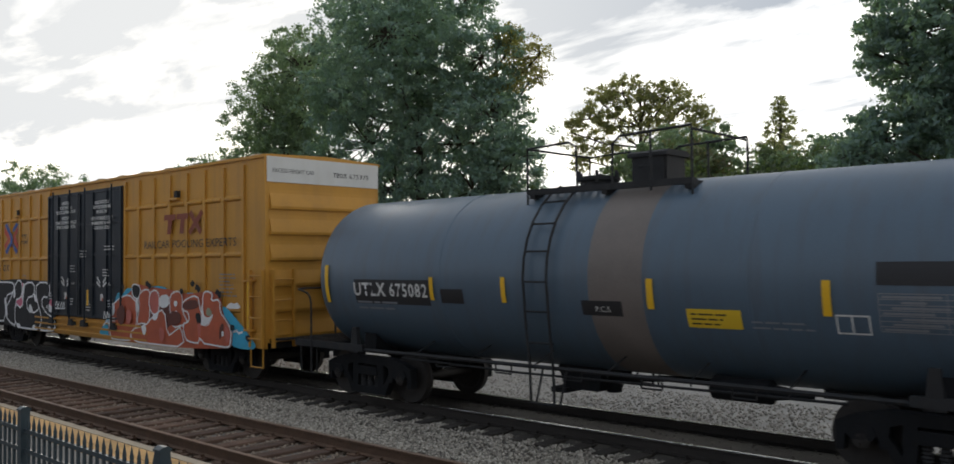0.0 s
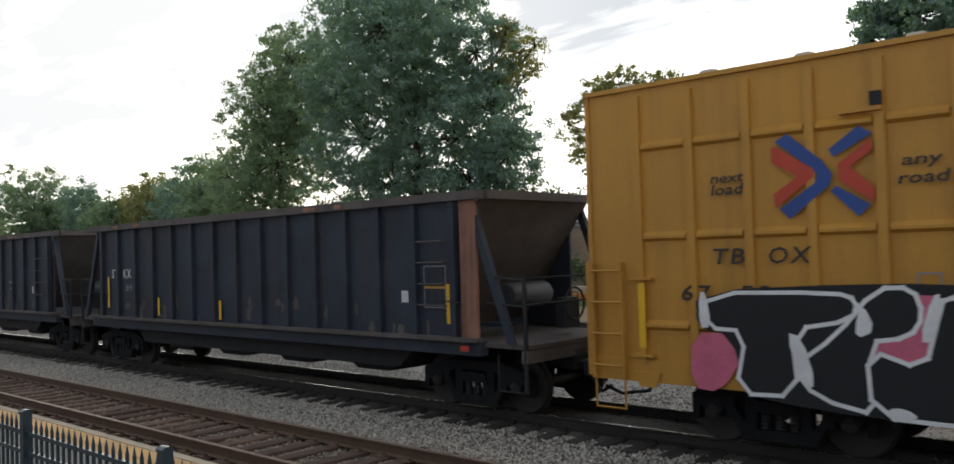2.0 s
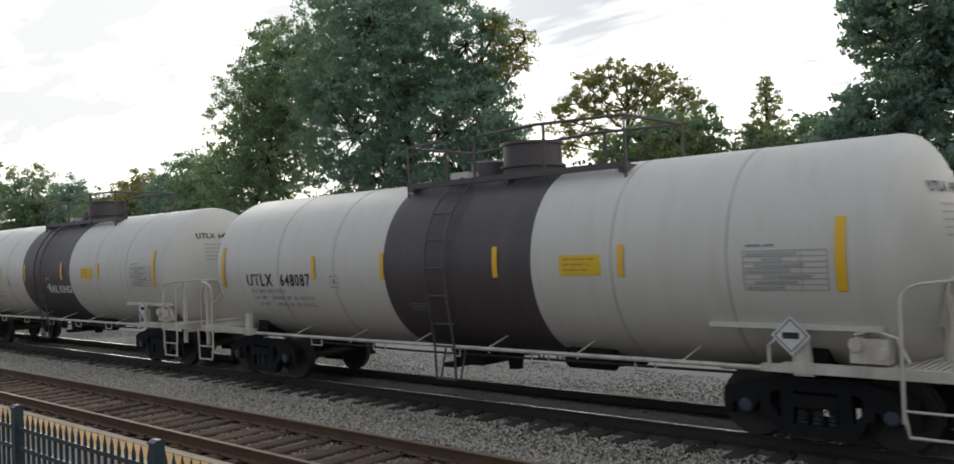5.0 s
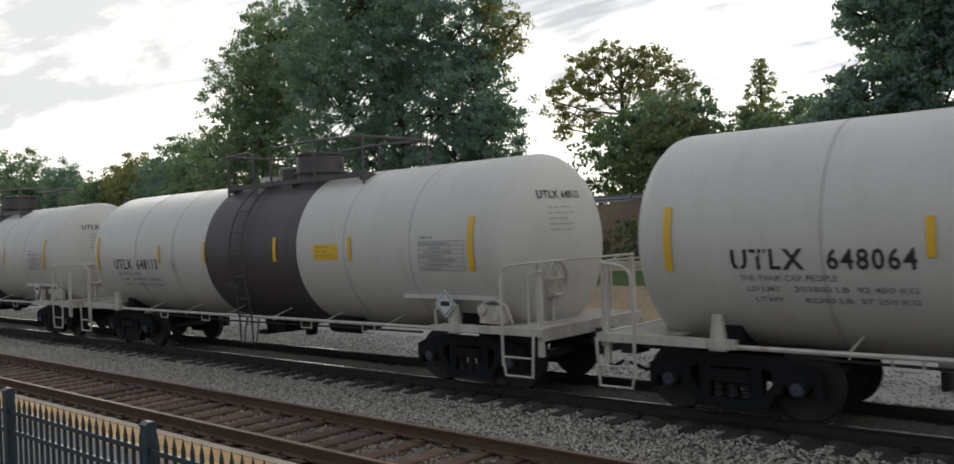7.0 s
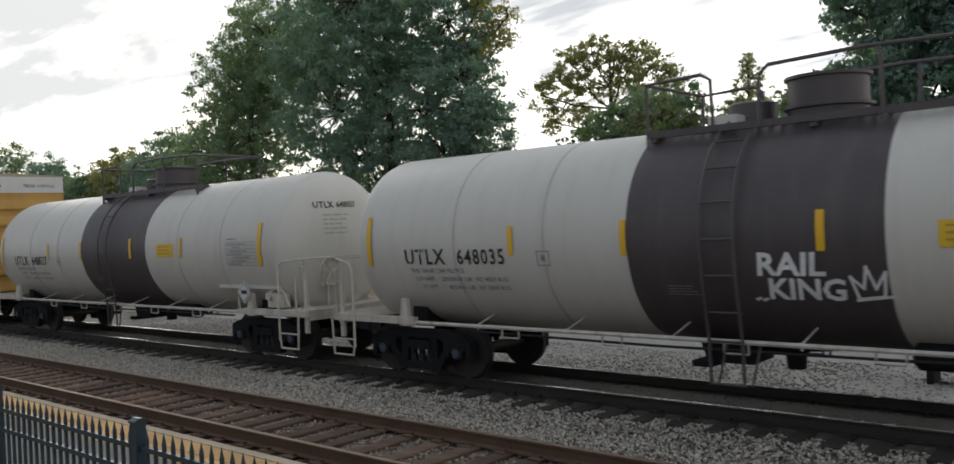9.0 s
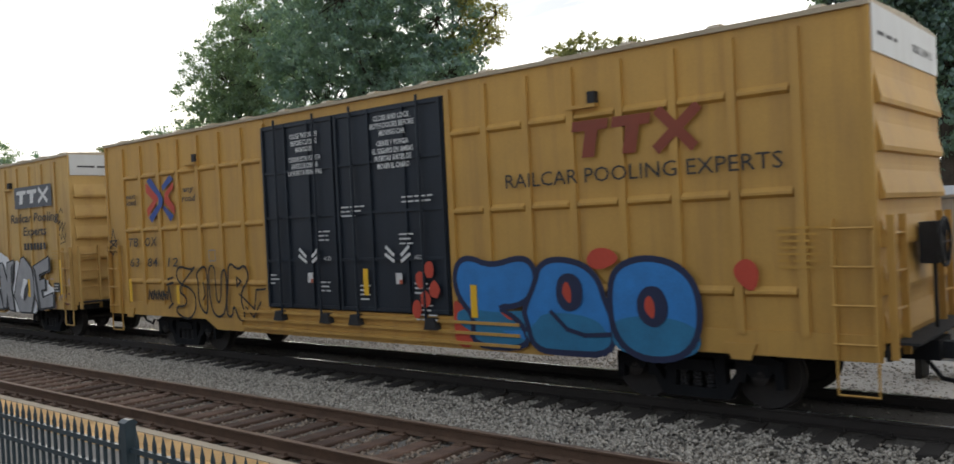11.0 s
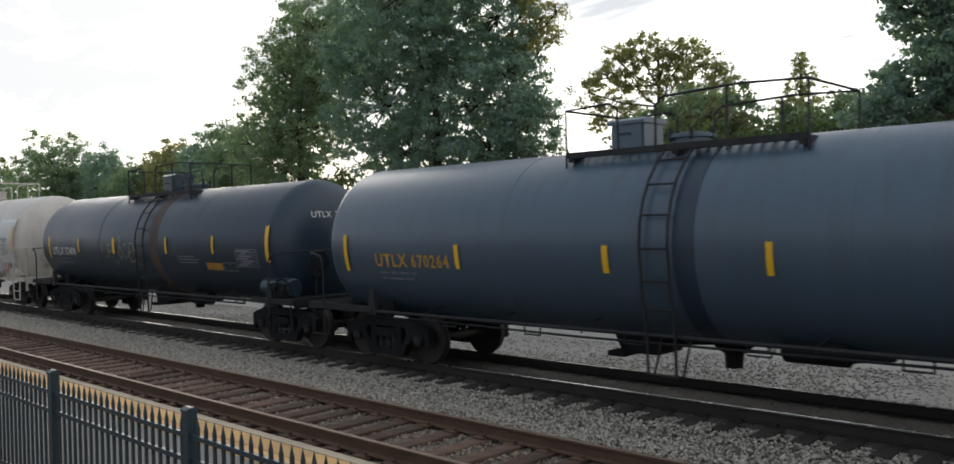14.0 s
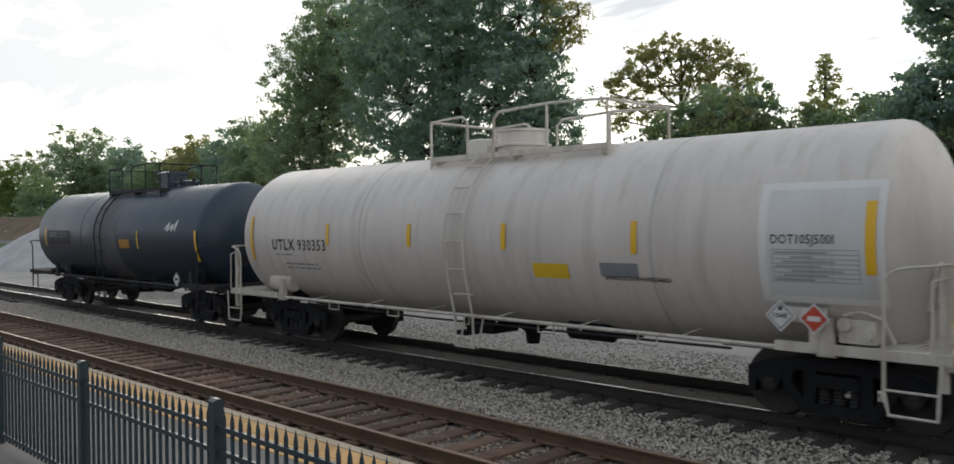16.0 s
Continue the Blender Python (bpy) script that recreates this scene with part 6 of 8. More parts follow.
def block_logo(car, s, u, v, w, h, material, back=None):
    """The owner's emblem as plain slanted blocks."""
    if back:
        quads(car, s, [(u - 0.15, u + w + 0.15, v - 0.12, v + h + 0.1)], back, "emblem_panel", 0.049)
    e = 0.053
    k = w / 3
    quads(car, s, [(u + i * k, u + i * k + k * 0.9, v + h * 0.72, v + h) for i in range(2)], material, "emblem", e, 0.2)
    quads(car, s, [(u + i * k + k * 0.24, u + i * k + k * 0.56, v, v + h * 0.72) for i in range(2)], material, "emblem", e, 0.2)
    stroke(car, s, [[(u + 2.1 * k, v + 0.1 * h), (u + 2.9 * k, v + 0.95 * h)], [(u + 2.15 * k, v + 0.95 * h), (u + 2.8 * k, v + 0.1 * h)]], 0.28 * h, material, "emblem", e)


# ---- open hoppers ----
def hopper_car(label, xc, seed, number, first):
    car = tagged(new("hopper_car"), label, "hopper car", "cars of the freight train")
    car.location = (xc, FAR_Y, 0)
    rng = np.random.default_rng(seed)
    W, zt, zs = 1.50, 3.52, 1.22
    X, XT, XE = 6.45, 7.0, 7.85
    body = part("side_wall", box(B(), -X, X, -W, -W + 0.05, zs, zt), "hopper", car)
    part("side_wall", box(B(), -X, X, W - 0.05, W, zs, zt), "hopper", car)
    for i in range(15):
        x = -X + 0.06 + (2 * X - 0.12) * i / 14
        part("side_post", box(B(), x - 0.06, x + 0.06, -W - 0.085, -W + 0.001, zs - 0.06, zt - 0.08), "hopper", body)
    bm = B()
    for sy in (-1, 1):
        box(bm, -XT, XT, sy * (W + 0.03) - 0.1, sy * (W + 0.03) + 0.1, zt - 0.08, zt + 0.06)
    for sx in (-1, 1):
        box(bm, sx * XT - 0.08, sx * XT + 0.08, -W + 0.07, W - 0.07, zt - 0.08, zt + 0.06)
    part("top_chord", bm, "hopperrust", car)
    for sy in (-1, 1):
        bm = B()
        part("sill_web", box(B(), -XE + 0.9, XE - 0.9, sy * (W - 0.03) - 0.1, sy * (W - 0.03) + 0.1, zs - 0.25, zs - 0.034), "hopper", car)
        box(bm, -XE + 0.9, XE - 0.9, sy * (W + 0.07) - 0.11, sy * (W + 0.07) + 0.11, zs - 0.03, zs + 0.03)
        part("side_sill", bm, "hopperrust", car)
    if first:
        part("corner_sheet", box(B(), X + 0.08, X + 0.42, -W - 0.03, -W + 0.03, zs + 0.02, zt - 0.085), "cornerrust", body, "rust-streaked corner sheet")
        fr = flat(-W)
        for q in ((5.66, 5.68, 1.70, 2.4), (6.16, 6.18, 1.70, 2.4), (5.68, 6.16, 1.70, 1.72), (5.68, 6.16, 2.38, 2.4)):
            quads(car, fr, [q], "textgrey", "chart_frame", 0.002)
        quads(car, fr, [(5.68, 6.16, 2.02, 2.06)], "textyellow", "chart_line", 0.002)
        quads(car, flat(-W - 0.14), [(6.6, 6.78, 1.04, 1.13)], "red", "reflector", 0.004, label="red reflective patch")
    for sx in (-1, 1):
        # sloping end sheet with its gussets
        bm = B()
        prism(bm, [(sx * XT, zt), (sx * (XT - 0.05), zt), (sx * 5.3, zs + 0.1), (sx * 5.38, zs + 0.1)], -W + 0.05, W - 0.05)
        slope_sheet = part("slope_sheet", bm, "hopperrust", car)
        for sy in (-1, 1):
            bm = prism(B(), [(sx * (X + 0.2), zt - 0.1), (sx * (X + 0.34), zt - 0.1), (sx * (XE - 0.27), zs - 0.05), (sx * (XE - 0.39), zs - 0.05)], sy * (W - 0.04) - 0.05, sy * (W - 0.04) + 0.05)
            part("end_gusset", bm, "hopper", car)
        for sy in (-1, 1):
            bm = prism(B(), [(sx * 5.6, zs), (sx * (X + 0.1), zs), (sx * (X + 0.1), zt - 0.1)], sy * (W - 0.08) - 0.02, sy * (W - 0.08) + 0.02)
            part("side_gusset", bm, "hopper", car)
        bm = B()
        box(bm, min(sx * 5.3, sx * XE), max(sx * 5.3, sx * XE), -W + 0.05, W - 0.05, zs - 0.12, zs - 0.05)
        box(bm, min(sx * XE, sx * (XE - 0.12)), max(sx * XE, sx * (XE - 0.12)), -W, W, zs - 0.32, zs - 0.13)
        part("end_platform", bm, "hopperrust", car)
        bm = B()
        for sy in (-1, 1):
            y = sy * (W - 0.02)
            tube(bm, [(sx * (XE - 0.05), y, 0.45), (sx * (XE - 0.05), y, 2.2)], 0.035, 6)
            tube(bm, [(sx * (XE - 0.05), y, 2.15), (sx * (XE - 0.6), y, 2.2), (sx * (XE - 0.85), y, 2.15)], 0.018, 6)
            tube(bm, [(sx * (XE - 0.05), y, 1.75), (sx * (XE - 0.8), y, 1.8)], 0.016, 6)
            tube(bm, [(sx * (XE - 0.1), y, 0.45), (sx * (XE - 0.6), y, 0.45), (sx * (XE - 0.6), y, 1.0)], 0.018, 6)
            tube(bm, [(sx * (X + 0.1), y - sy * -0.1, 1.25), (sx * (X + 0.12), y + sy * 0.1, 1.8), (sx * (X - 0.45), y + sy * 0.1, 1.84)], 0.015, 6)
        tube(bm, [(sx * (XE - 0.05), -W, 2.18), (sx * (XE - 0.05), W, 2.18)], 0.018, 6)
        tube(bm, [(sx * (XE - 0.05), -W, 1.78), (sx * (XE - 0.05), W, 1.78)], 0.018, 6)
        part("hand_rail", bm, "steel", car)
        coupler(car, sx * (XE - 0.1), sx, 0.2)
        truck(car, sx * 6.35)
    part("centre_sill", box(B(), -XE, XE, -0.3, 0.3, 0.68, 1.0), "steel", car)
    bay = part("discharge_bay", prism(B(), [(-5.3, zs - 0.1), (5.3, zs - 0.1), (4.7, 0.62), (-4.7, 0.62)], -1.25, 1.25), "steel", car)
    for x in (-3.6, -1.2, 1.2, 3.6):
        part("discharge_gate", prism(B(), [(x - 0.7, 0.615), (x + 0.7, 0.615), (x + 0.45, 0.46), (x - 0.45, 0.46)], -0.9, 0.9), "steel", bay)
    bm = B()
    lathe(bm, [(-0.7, 0.19), (-0.65, 0.22), (0.3, 0.22), (0.35, 0.19)], "y", 18, (6.6, 0.2, 1.85))
    part("air_reservoir", bm, "reservoir", car, smooth=True)
    bm = B()
    tube(bm, [(XE - 0.35, 0.2 + 0.27 * math.cos(a), 1.7 + 0.27 * math.sin(a)) for a in np.linspace(0, 2 * math.pi, 17)], 0.02, 6)
    box(bm, XE - 0.6, XE - 0.4, 0.0, 0.4, 1.3, 1.8)
    part("brake_wheel", bm, "steel", car)
    s = flat(-W)
    k = (2 * X - 0.12) / 14
    tc = "textwhite" if first else "textgrey"
    words(car, s, "ST", -5.92, 2.22, 0.22, tc, 0.34, "car_code", bold=0.02)
    words(car, s, "KX", -5.28, 2.22, 0.22, tc, 0.42, "car_code", bold=0.02)
    words(car, s, number[-2:], -5.15, 1.89, 0.16, "textgrey", 0.34, "car_number")
    sf = lambda u, v, e=0.0: (5.34 + (XT - 5.38) * (v - zs - 0.1) / (zt - zs - 0.1) + 0.03, u, v)
    mark_bars(slope_sheet, sf, -0.62, 3.22, 0.11, 0.46, "STKX", "textwhite")
    words(slope_sheet, sf, number, -0.57, 3.05, 0.11, "textwhite", 0.36, "end_number")
    small_print(slope_sheet, sf, -0.45, 2.92, 0.6, 2, 0.05, "textgrey", rng)
    post = flat(-W - 0.13)
    grime_bar(car, flat(-W - 0.01), [(-6.12, -6.02, 1.46, 2.25), (-3.47, -3.38, 1.33, 1.75), (-0.74, -0.64, 1.31, 1.72), (6.2, 6.28, 1.45, 2.1)])
    for i in range(26):
        u, v = -6.2 + 12.4 * rng.random(), 1.3 + 0.5 * rng.random() ** 2
        if abs((u + X) / k - round((u + X) / k)) * k > 0.14:
            patch(car, s, cloud(u, v, 0.03 + 0.09 * rng.random(), 0.05 + 0.16 * rng.random(), rng, 9, 0.9), "hopperrust", 0.0012, 1, "rust_patch")
    for i in range(5):
        u = -6.0 + 12 * rng.random()
        quads(car, flat(-W - 0.13), [(u, u + 0.2 + 0.3 * rng.random(), zt - 0.05, zt + 0.02)], "cornerrust", "rust_patch", 0.002)
    quads(car, s, [(5.1, 5.27, 1.78, 1.98)], "endwhite", "data_plate", label="small white plate")
    bm = B()
    for z in (1.75, 2.1, 2.45, 2.8):
        tube(bm, [(5.62, -W - 0.02, z), (5.62, -W - 0.12, z), (6.2, -W - 0.12, z), (6.2, -W - 0.02, z)], 0.014, 5)
    part("side_ladder", bm, "hopperrust", car)
    if not first:
        quads(car, s, [(-3.4, -3.15, 1.8, 2.1)], "sprayblue", "spray_paint")
        stroke(car, s, [[(3.3, 2.1), (3.45, 2.1), (3.35, 1.9), (3.55, 1.95), (3.45, 1.75), (3.6, 1.7), (3.5, 1.6)]], 0.035, "spraywhite")
    return car


# ---- the train ----
CARS = []


def outlined(parent, surf, pts, fill, rim, w, e, soft=2):
    """A painted figure with an edge line of width w round it."""
    o = patch(parent, surf, pts, fill, e, soft, "graffiti_letter")
    q = rounded(pts, soft) if soft else pts
    stroke(parent, surf, [q + q[:1]], w, rim, "graffiti_outline", e + 0.0008)
    return o


# leading grey tank
car, s, rng = dark_tank("dusty blue-grey tank car with a rust-brown stained middle", -8.0, 12.54, 1.45, 2.28, "grey", 1, 4.85, "675082", "textwhite",
                        [(-5.62, -5.52, 1.8, 2.5), (-2.81, -2.72, 1.91, 2.29), (-1.23, -1.14, 1.91, 2.3), (1.36, 1.46, 1.89, 2.3), (3.7, 3.8, 1.88, 2.3)], ladder_x=-0.49, num_x=-4.8, num_v=1.95, plat=(-1.15, 1.75), dome=("steel", 0.72, 0.24, 0.45), hood=-1.1)
CARS.append(car)
quads(car, s, [(-4.78, -2.84, 1.80, 2.24)], "panelblack", "number_panel", -0.003)
quads(car, s, [(-2.57, -2.06, 1.86, 2.1), (0.26, 0.94, 1.76, 1.98), (4.3, 5.3, 2.25, 2.51)], "panelblack", "stencil_panel")
words(car, s, "P.C.S.", 0.5, 1.82, 0.08, "textwhite", 0.26, e=0.003)
quads(car, s, [(1.92, 2.67, 1.65, 1.91)], "label", "notice_panel", label="yellow warning notice")
small_print(car, lambda u, v, e=0: s(u, v, 0.004), 1.98, 1.83, 0.6, 3, 0.035, "textblack", rng)
small_print(car, s, 2.8, 1.75, 0.8, 2, 0.04, "textgrey", rng)
quads(car, s, [(3.83, 4.21, 1.66, 1.68), (3.83, 4.21, 1.88, 1.90), (3.83, 3.85, 1.66, 1.90), (4.19, 4.21, 1.66, 1.90), (4.0, 4.02, 1.66, 1.9)], "textwhite", "stencil_frame")
chart(car, s, 4.31, 5.3, 1.71, 2.15, 7, "textgrey")
part("stain", lathe(B(), [(0.39, 1.448), (0.41, 1.4535), (1.27, 1.4535), (1.29, 1.448)], "x", 72, (0, 0, 2.28), False), "brownstain", car, "rust-brown stain round the shell", smooth=True)

# bright yellow box car
car, s, d, rng = box_car("bright yellow box car with black doors and colourful graffiti", -24.11, "yellow", "675375", 2, "yellow")
CARS.append(car)
box_marks(car, s, d, "675375", rng, "yellow")
lift = lambda u, v, e=0.0: s(u, v, e + 0.05)
block_logo(car, s, 4.45, 3.24, 1.75, 0.46, "textred")
words(car, lift, "RAILCAR POOLING EXPERTS", 3.47, 2.92, 0.18, "textblack", 4.1)
sp = lambda u, v, e=0.0: s(u, v, e + 0.066)
# orange, black and white piece over a cyan cloud
g = patch(car, sp, [(2.27, 1.72), (2.56, 1.96), (2.90, 1.94), (3.74, 2.01), (4.57, 2.03), (4.73, 1.84), (4.73, 1.65), (2.40, 1.56)], "spraycyan", 0.0005, 2, "graffiti", "sprayed graffiti in orange, black, white and cyan")
patch(g, sp, [(7.00, 1.64), (7.23, 1.60), (7.38, 1.51), (7.83, 1.23), (8.12, 1.03), (8.44, 0.76), (7.30, 0.76), (7.25, 1.19)], "spraycyan", 0.0005)
patch(g, sp, [(5.42, 1.86), (5.72, 1.91), (6.24, 1.84), (6.19, 1.66), (5.42, 1.68)], "spraycyan", 0.0005)
patch(g, sp, [(0.92, 0.68), (1.25, 0.98), (1.75, 1.35), (2.15, 1.95), (2.45, 1.6), (2.1, 0.68)], "spraycyan", 0.0006)
patch(g, sp, [(1.93, 1.59), (2.76, 1.83), (3.04, 2.09), (3.40, 2.03), (4.28, 1.97), (5.00, 1.94), (5.42, 1.86), (6.11, 1.90), (6.38, 1.96), (6.76, 1.93), (7.03, 1.80), (7.02, 1.51), (7.47, 1.14), (7.42, 0.80), (7.28, 0.73), (5.49, 0.63), (4.25, 0.62), (2.87, 0.63), (1.55, 0.63), (1.6, 1.2)], "sprayorange", 0.001, 1)
patch(g, sp, [(3.1, 1.75), (4.8, 1.75), (4.9, 0.95), (3.0, 0.95)], "spraydark", 0.0016, 1)
for pts in ([(4.3, 1.80), (4.78, 1.85), (4.78, 1.55), (4.32, 1.5)], [(3.95, 1.32), (4.3, 1.44), (4.2, 1.22), (4.0, 1.2)], [(5.02, 1.48), (5.2, 1.45), (5.3, 1.25), (5.1, 1.2)], [(6.24, 1.75), (6.3, 1.4), (6.55, 1.32), (6.75, 1.45), (6.5, 1.15), (6.2, 1.2)], [(3.1, 1.7), (3.24, 1.75), (3.26, 1.4), (3.14, 1.3)], [(1.7, 1.5), (1.95, 1.6), (2.0, 1.3), (1.75, 1.2)], [(3.4, 1.08), (3.7, 1.05), (3.6, 0.8), (3.45, 0.9)]):
    patch(g, sp, pts, "spraywhite", 0.0305, 1)
ORANGE = (
    ([(1.65, 1.45), (2.27, 1.72), (2.73, 1.79), (3.03, 1.65), (3.25, 1.52), (3.12, 1.35), (3.11, 1.02), (2.77, 0.81), (2.87, 0.66), (2.2, 0.64), (1.62, 0.65)], "sprayorange"),
    ([(2.86, 2.02), (3.04, 2.06), (3.34, 2.0), (3.26, 1.68), (2.9, 1.74)], "sprayblack"),
    ([(3.23, 1.80), (3.55, 1.94), (3.80, 1.91), (3.87, 1.67), (3.77, 1.31), (3.83, 1.06), (3.44, 1.12), (3.13, 1.06), (3.29, 1.52)], "sprayorange"),
    ([(3.83, 1.86), (4.09, 1.94), (4.28, 1.83), (4.28, 1.45), (4.09, 1.32), (3.86, 1.41), (3.76, 1.61)], "spraycoral"),
    ([(2.88, 0.95), (3.59, 1.05), (3.97, 1.30), (4.55, 1.52), (4.68, 0.85), (5.09, 1.02), (5.32, 1.12), (5.48, 0.66), (4.25, 0.64), (2.87, 0.65)], "sprayorange"),
    ([(4.82, 1.82), (5.06, 1.92), (5.32, 1.90), (5.39, 1.72), (5.37, 1.47), (5.66, 1.20), (5.33, 1.14), (4.99, 1.07), (4.87, 1.29), (4.79, 1.56)], "sprayorange"),
    ([(5.39, 1.70), (6.06, 1.87), (6.17, 1.55), (6.25, 1.40), (6.17, 0.79), (5.84, 0.78), (5.52, 0.83), (5.40, 1.18), (5.70, 1.24), (5.67, 1.46), (5.39, 1.49)], "sprayorange"),
    ([(6.29, 1.88), (6.43, 1.95), (6.72, 1.89), (6.62, 1.73), (7.01, 1.78), (7.00, 1.51), (7.22, 1.36), (7.45, 1.14), (7.41, 0.82), (7.30, 0.76), (6.92, 0.77), (6.17, 0.80), (6.09, 1.23), (6.41, 1.18), (6.74, 1.46), (6.54, 1.33), (6.29, 1.40)], "sprayorange"),
)
for i, (pts, m_) in enumerate(ORANGE):
    outlined(g, sp, pts, m_, "spraywhite", 0.036, 0.0025 + 0.004 * i, 1)
for i, (pts, m_) in enumerate((
        ([(5.42, 1.68), (6.05, 1.77), (6.15, 1.55), (5.41, 1.49)], "spraydark"),
        ([(4.82, 1.47), (5.34, 1.44), (5.36, 1.2), (4.98, 1.10), (4.87, 1.2)], "spraydark"),
        ([(5.96, 1.45), (6.2, 1.46), (6.24, 1.2), (6.05, 1.2)], "sprayblack"),
        ([(6.05, 1.22), (6.24, 1.24), (6.2, 0.95), (6.1, 0.9)], "spraycoral"),
        ([(6.95, 1.1), (7.1, 1.3), (7.2, 1.2), (7.0, 0.85)], "spraydark"),
        ([(7.2, 1.28), (7.4, 1.1), (7.36, 0.85), (7.2, 0.9)], "spraycoral"),
        ([(7.07, 1.09), (7.15, 1.11), (7.17, 1.0), (7.08, 0.97)], "spraywhite"),
        ([(5.02, 1.70), (5.18, 1.70), (5.18, 1.57), (5.02, 1.57)], "spraywhite"),
        ([(4.3, 1.1), (4.6, 1.0), (4.55, 0.75), (4.35, 0.72)], "spraycoral"),
        ([(2.6, 1.42), (2.95, 1.40), (2.9, 1.1), (2.66, 1.05)], "spraycoral"),
        ([(2.0, 1.35), (2.5, 1.6), (2.6, 1.2), (2.3, 0.95)], "spraydark"),
        ([(6.42, 1.5), (6.55, 1.62), (6.72, 1.45), (6.5, 1.38)], "sprayolive"))):
    patch(g, sp, pts, m_, 0.0362 + 0.0004 * i)
for u, v in ((2.45, 1.98), (3.72, 2.08), (3.84, 2.03), (5.38, 1.92), (5.86, 2.1), (6.06, 2.02), (6.14, 1.98), (6.9, 1.92), (7.0, 1.87), (7.5, 1.2), (8.1, 1.0)):
    patch(g, sp, cloud(u, v, 0.09, 0.07, rng, 10, 0.7), "sprayblack", 0.042, 1)
patch(g, sp, [(7.21, 1.65), (7.39, 1.73), (7.5, 1.68), (7.62, 1.74), (7.81, 1.59), (7.22, 1.58)], "spraywhite", 0.002, 1)
stroke(g, sp, [[(7.5, 1.1), (7.6, 1.13), (7.7, 1.08), (7.82, 1.11)]], 0.045, "spraywhite", e=0.003)
# black letters with white edges over pink
g2 = patch(car, sp, [(-7.02, 1.50), (-6.51, 1.50), (-6.33, 1.24), (-6.65, 0.76), (-7.06, 0.80)], "spraypink", 0.0005, 1, "graffiti", "black sprayed letters with white edges over pink")
patch(g2, sp, [(-6.95, 2.02), (-4.77, 2.13), (-3.33, 2.09), (-2.17, 2.08), (-2.14, 1.56), (-1.79, 1.25), (-1.76, 0.65), (-2.38, 0.62), (-3.96, 0.62), (-5.46, 0.66), (-6.3, 0.76), (-6.5, 1.5), (-6.95, 1.55)], "sprayblack", 0.001, 1)
patch(g2, sp, [(-5.33, 1.58), (-4.13, 2.14), (-4.09, 1.55), (-3.94, 1.10), (-4.46, 1.13), (-5.01, 0.93)], "spraypink", 0.002)
patch(g2, sp, [(-2.3, 1.5), (-2.02, 1.6), (-1.9, 1.35), (-2.2, 1.25)], "spraypink", 0.002)
BLACK = (
    [(-6.82, 2.00), (-5.21, 2.02), (-4.97, 1.94), (-5.02, 1.71), (-5.73, 1.58), (-5.67, 0.80), (-6.45, 0.77), (-6.29, 1.54), (-6.82, 1.56)],
    [(-5.22, 1.52), (-4.77, 2.07), (-4.39, 2.08), (-4.29, 1.78), (-4.44, 1.54), (-4.89, 1.47), (-4.74, 0.66), (-5.46, 0.80), (-5.74, 1.14)],
    [(-4.08, 2.01), (-3.33, 2.03), (-3.36, 1.63), (-3.94, 1.56), (-3.89, 1.16), (-3.15, 1.13), (-2.82, 1.54), (-2.74, 0.88), (-2.98, 0.65), (-3.96, 0.64), (-4.85, 0.66), (-4.89, 1.40), (-4.30, 1.20), (-4.16, 1.73)],
    [(-3.14, 2.03), (-2.22, 2.04), (-2.18, 1.61), (-2.77, 1.62), (-2.73, 1.26), (-1.86, 0.99), (-1.80, 0.70), (-2.38, 0.64), (-2.98, 0.65), (-2.73, 0.99), (-3.24, 1.64)],
)
for i, pts in enumerate(BLACK):
    outlined(g2, sp, pts, "sprayblack", "spraywhite", 0.05, 0.003 + 0.004 * i, 1)
for pts in ([(-6.9, 2.0), (-6.8, 2.02), (-6.74, 1.58), (-6.9, 1.55)], [(-5.8, 1.55), (-5.6, 1.5), (-5.45, 0.95), (-5.6, 0.9)], [(-4.98, 1.75), (-4.9, 1.9), (-4.78, 1.6), (-5.0, 1.5)], [(-4.2, 2.0), (-4.1, 2.02), (-4.2, 1.5), (-4.35, 1.5)], [(-3.4, 1.7), (-3.25, 1.7), (-3.0, 1.45), (-3.3, 1.45)], [(-3.7, 1.4), (-3.5, 1.32), (-3.4, 1.14), (-3.75, 1.18)], [(-2.5, 1.35), (-2.1, 1.45), (-1.9, 1.1), (-2.2, 1.2)]):
    patch(g2, sp, pts, "spraywhite", 0.0205, 1)
for u in (-4.55, -3.3, -2.2):
    patch(g2, sp, [(u - 0.2, 0.66), (u - 0.1, 0.78), (u + 0.08, 0.77), (u + 0.2, 0.67)], "spraywhite", 0.022)
stroke(g2, lambda u, v, e=0.0: d(u, v, e + 0.06), [[(-1.7, 1.4), (-1.6, 1.52), (-1.52, 1.36), (-1.42, 1.5)], [(-1.36, 1.38), (-1.26, 1.5), (-1.2, 1.36), (-1.1, 1.5), (-1.06, 1.34)], [(-1.7, 1.32), (-1.05, 1.33)], [(1.4, 1.15), (1.45, 1.32), (1.55, 1.16), (1.62, 1.32), (1.7, 1.2)], [(1.4, 0.98), (1.6, 1.1), (1.75, 1.0)]], 0.035, "spraywhite")
grime_bar(car, lambda u, v, e=0: d(u, v, 0.06), [(0.36, 0.47, 1.45, 1.87)])
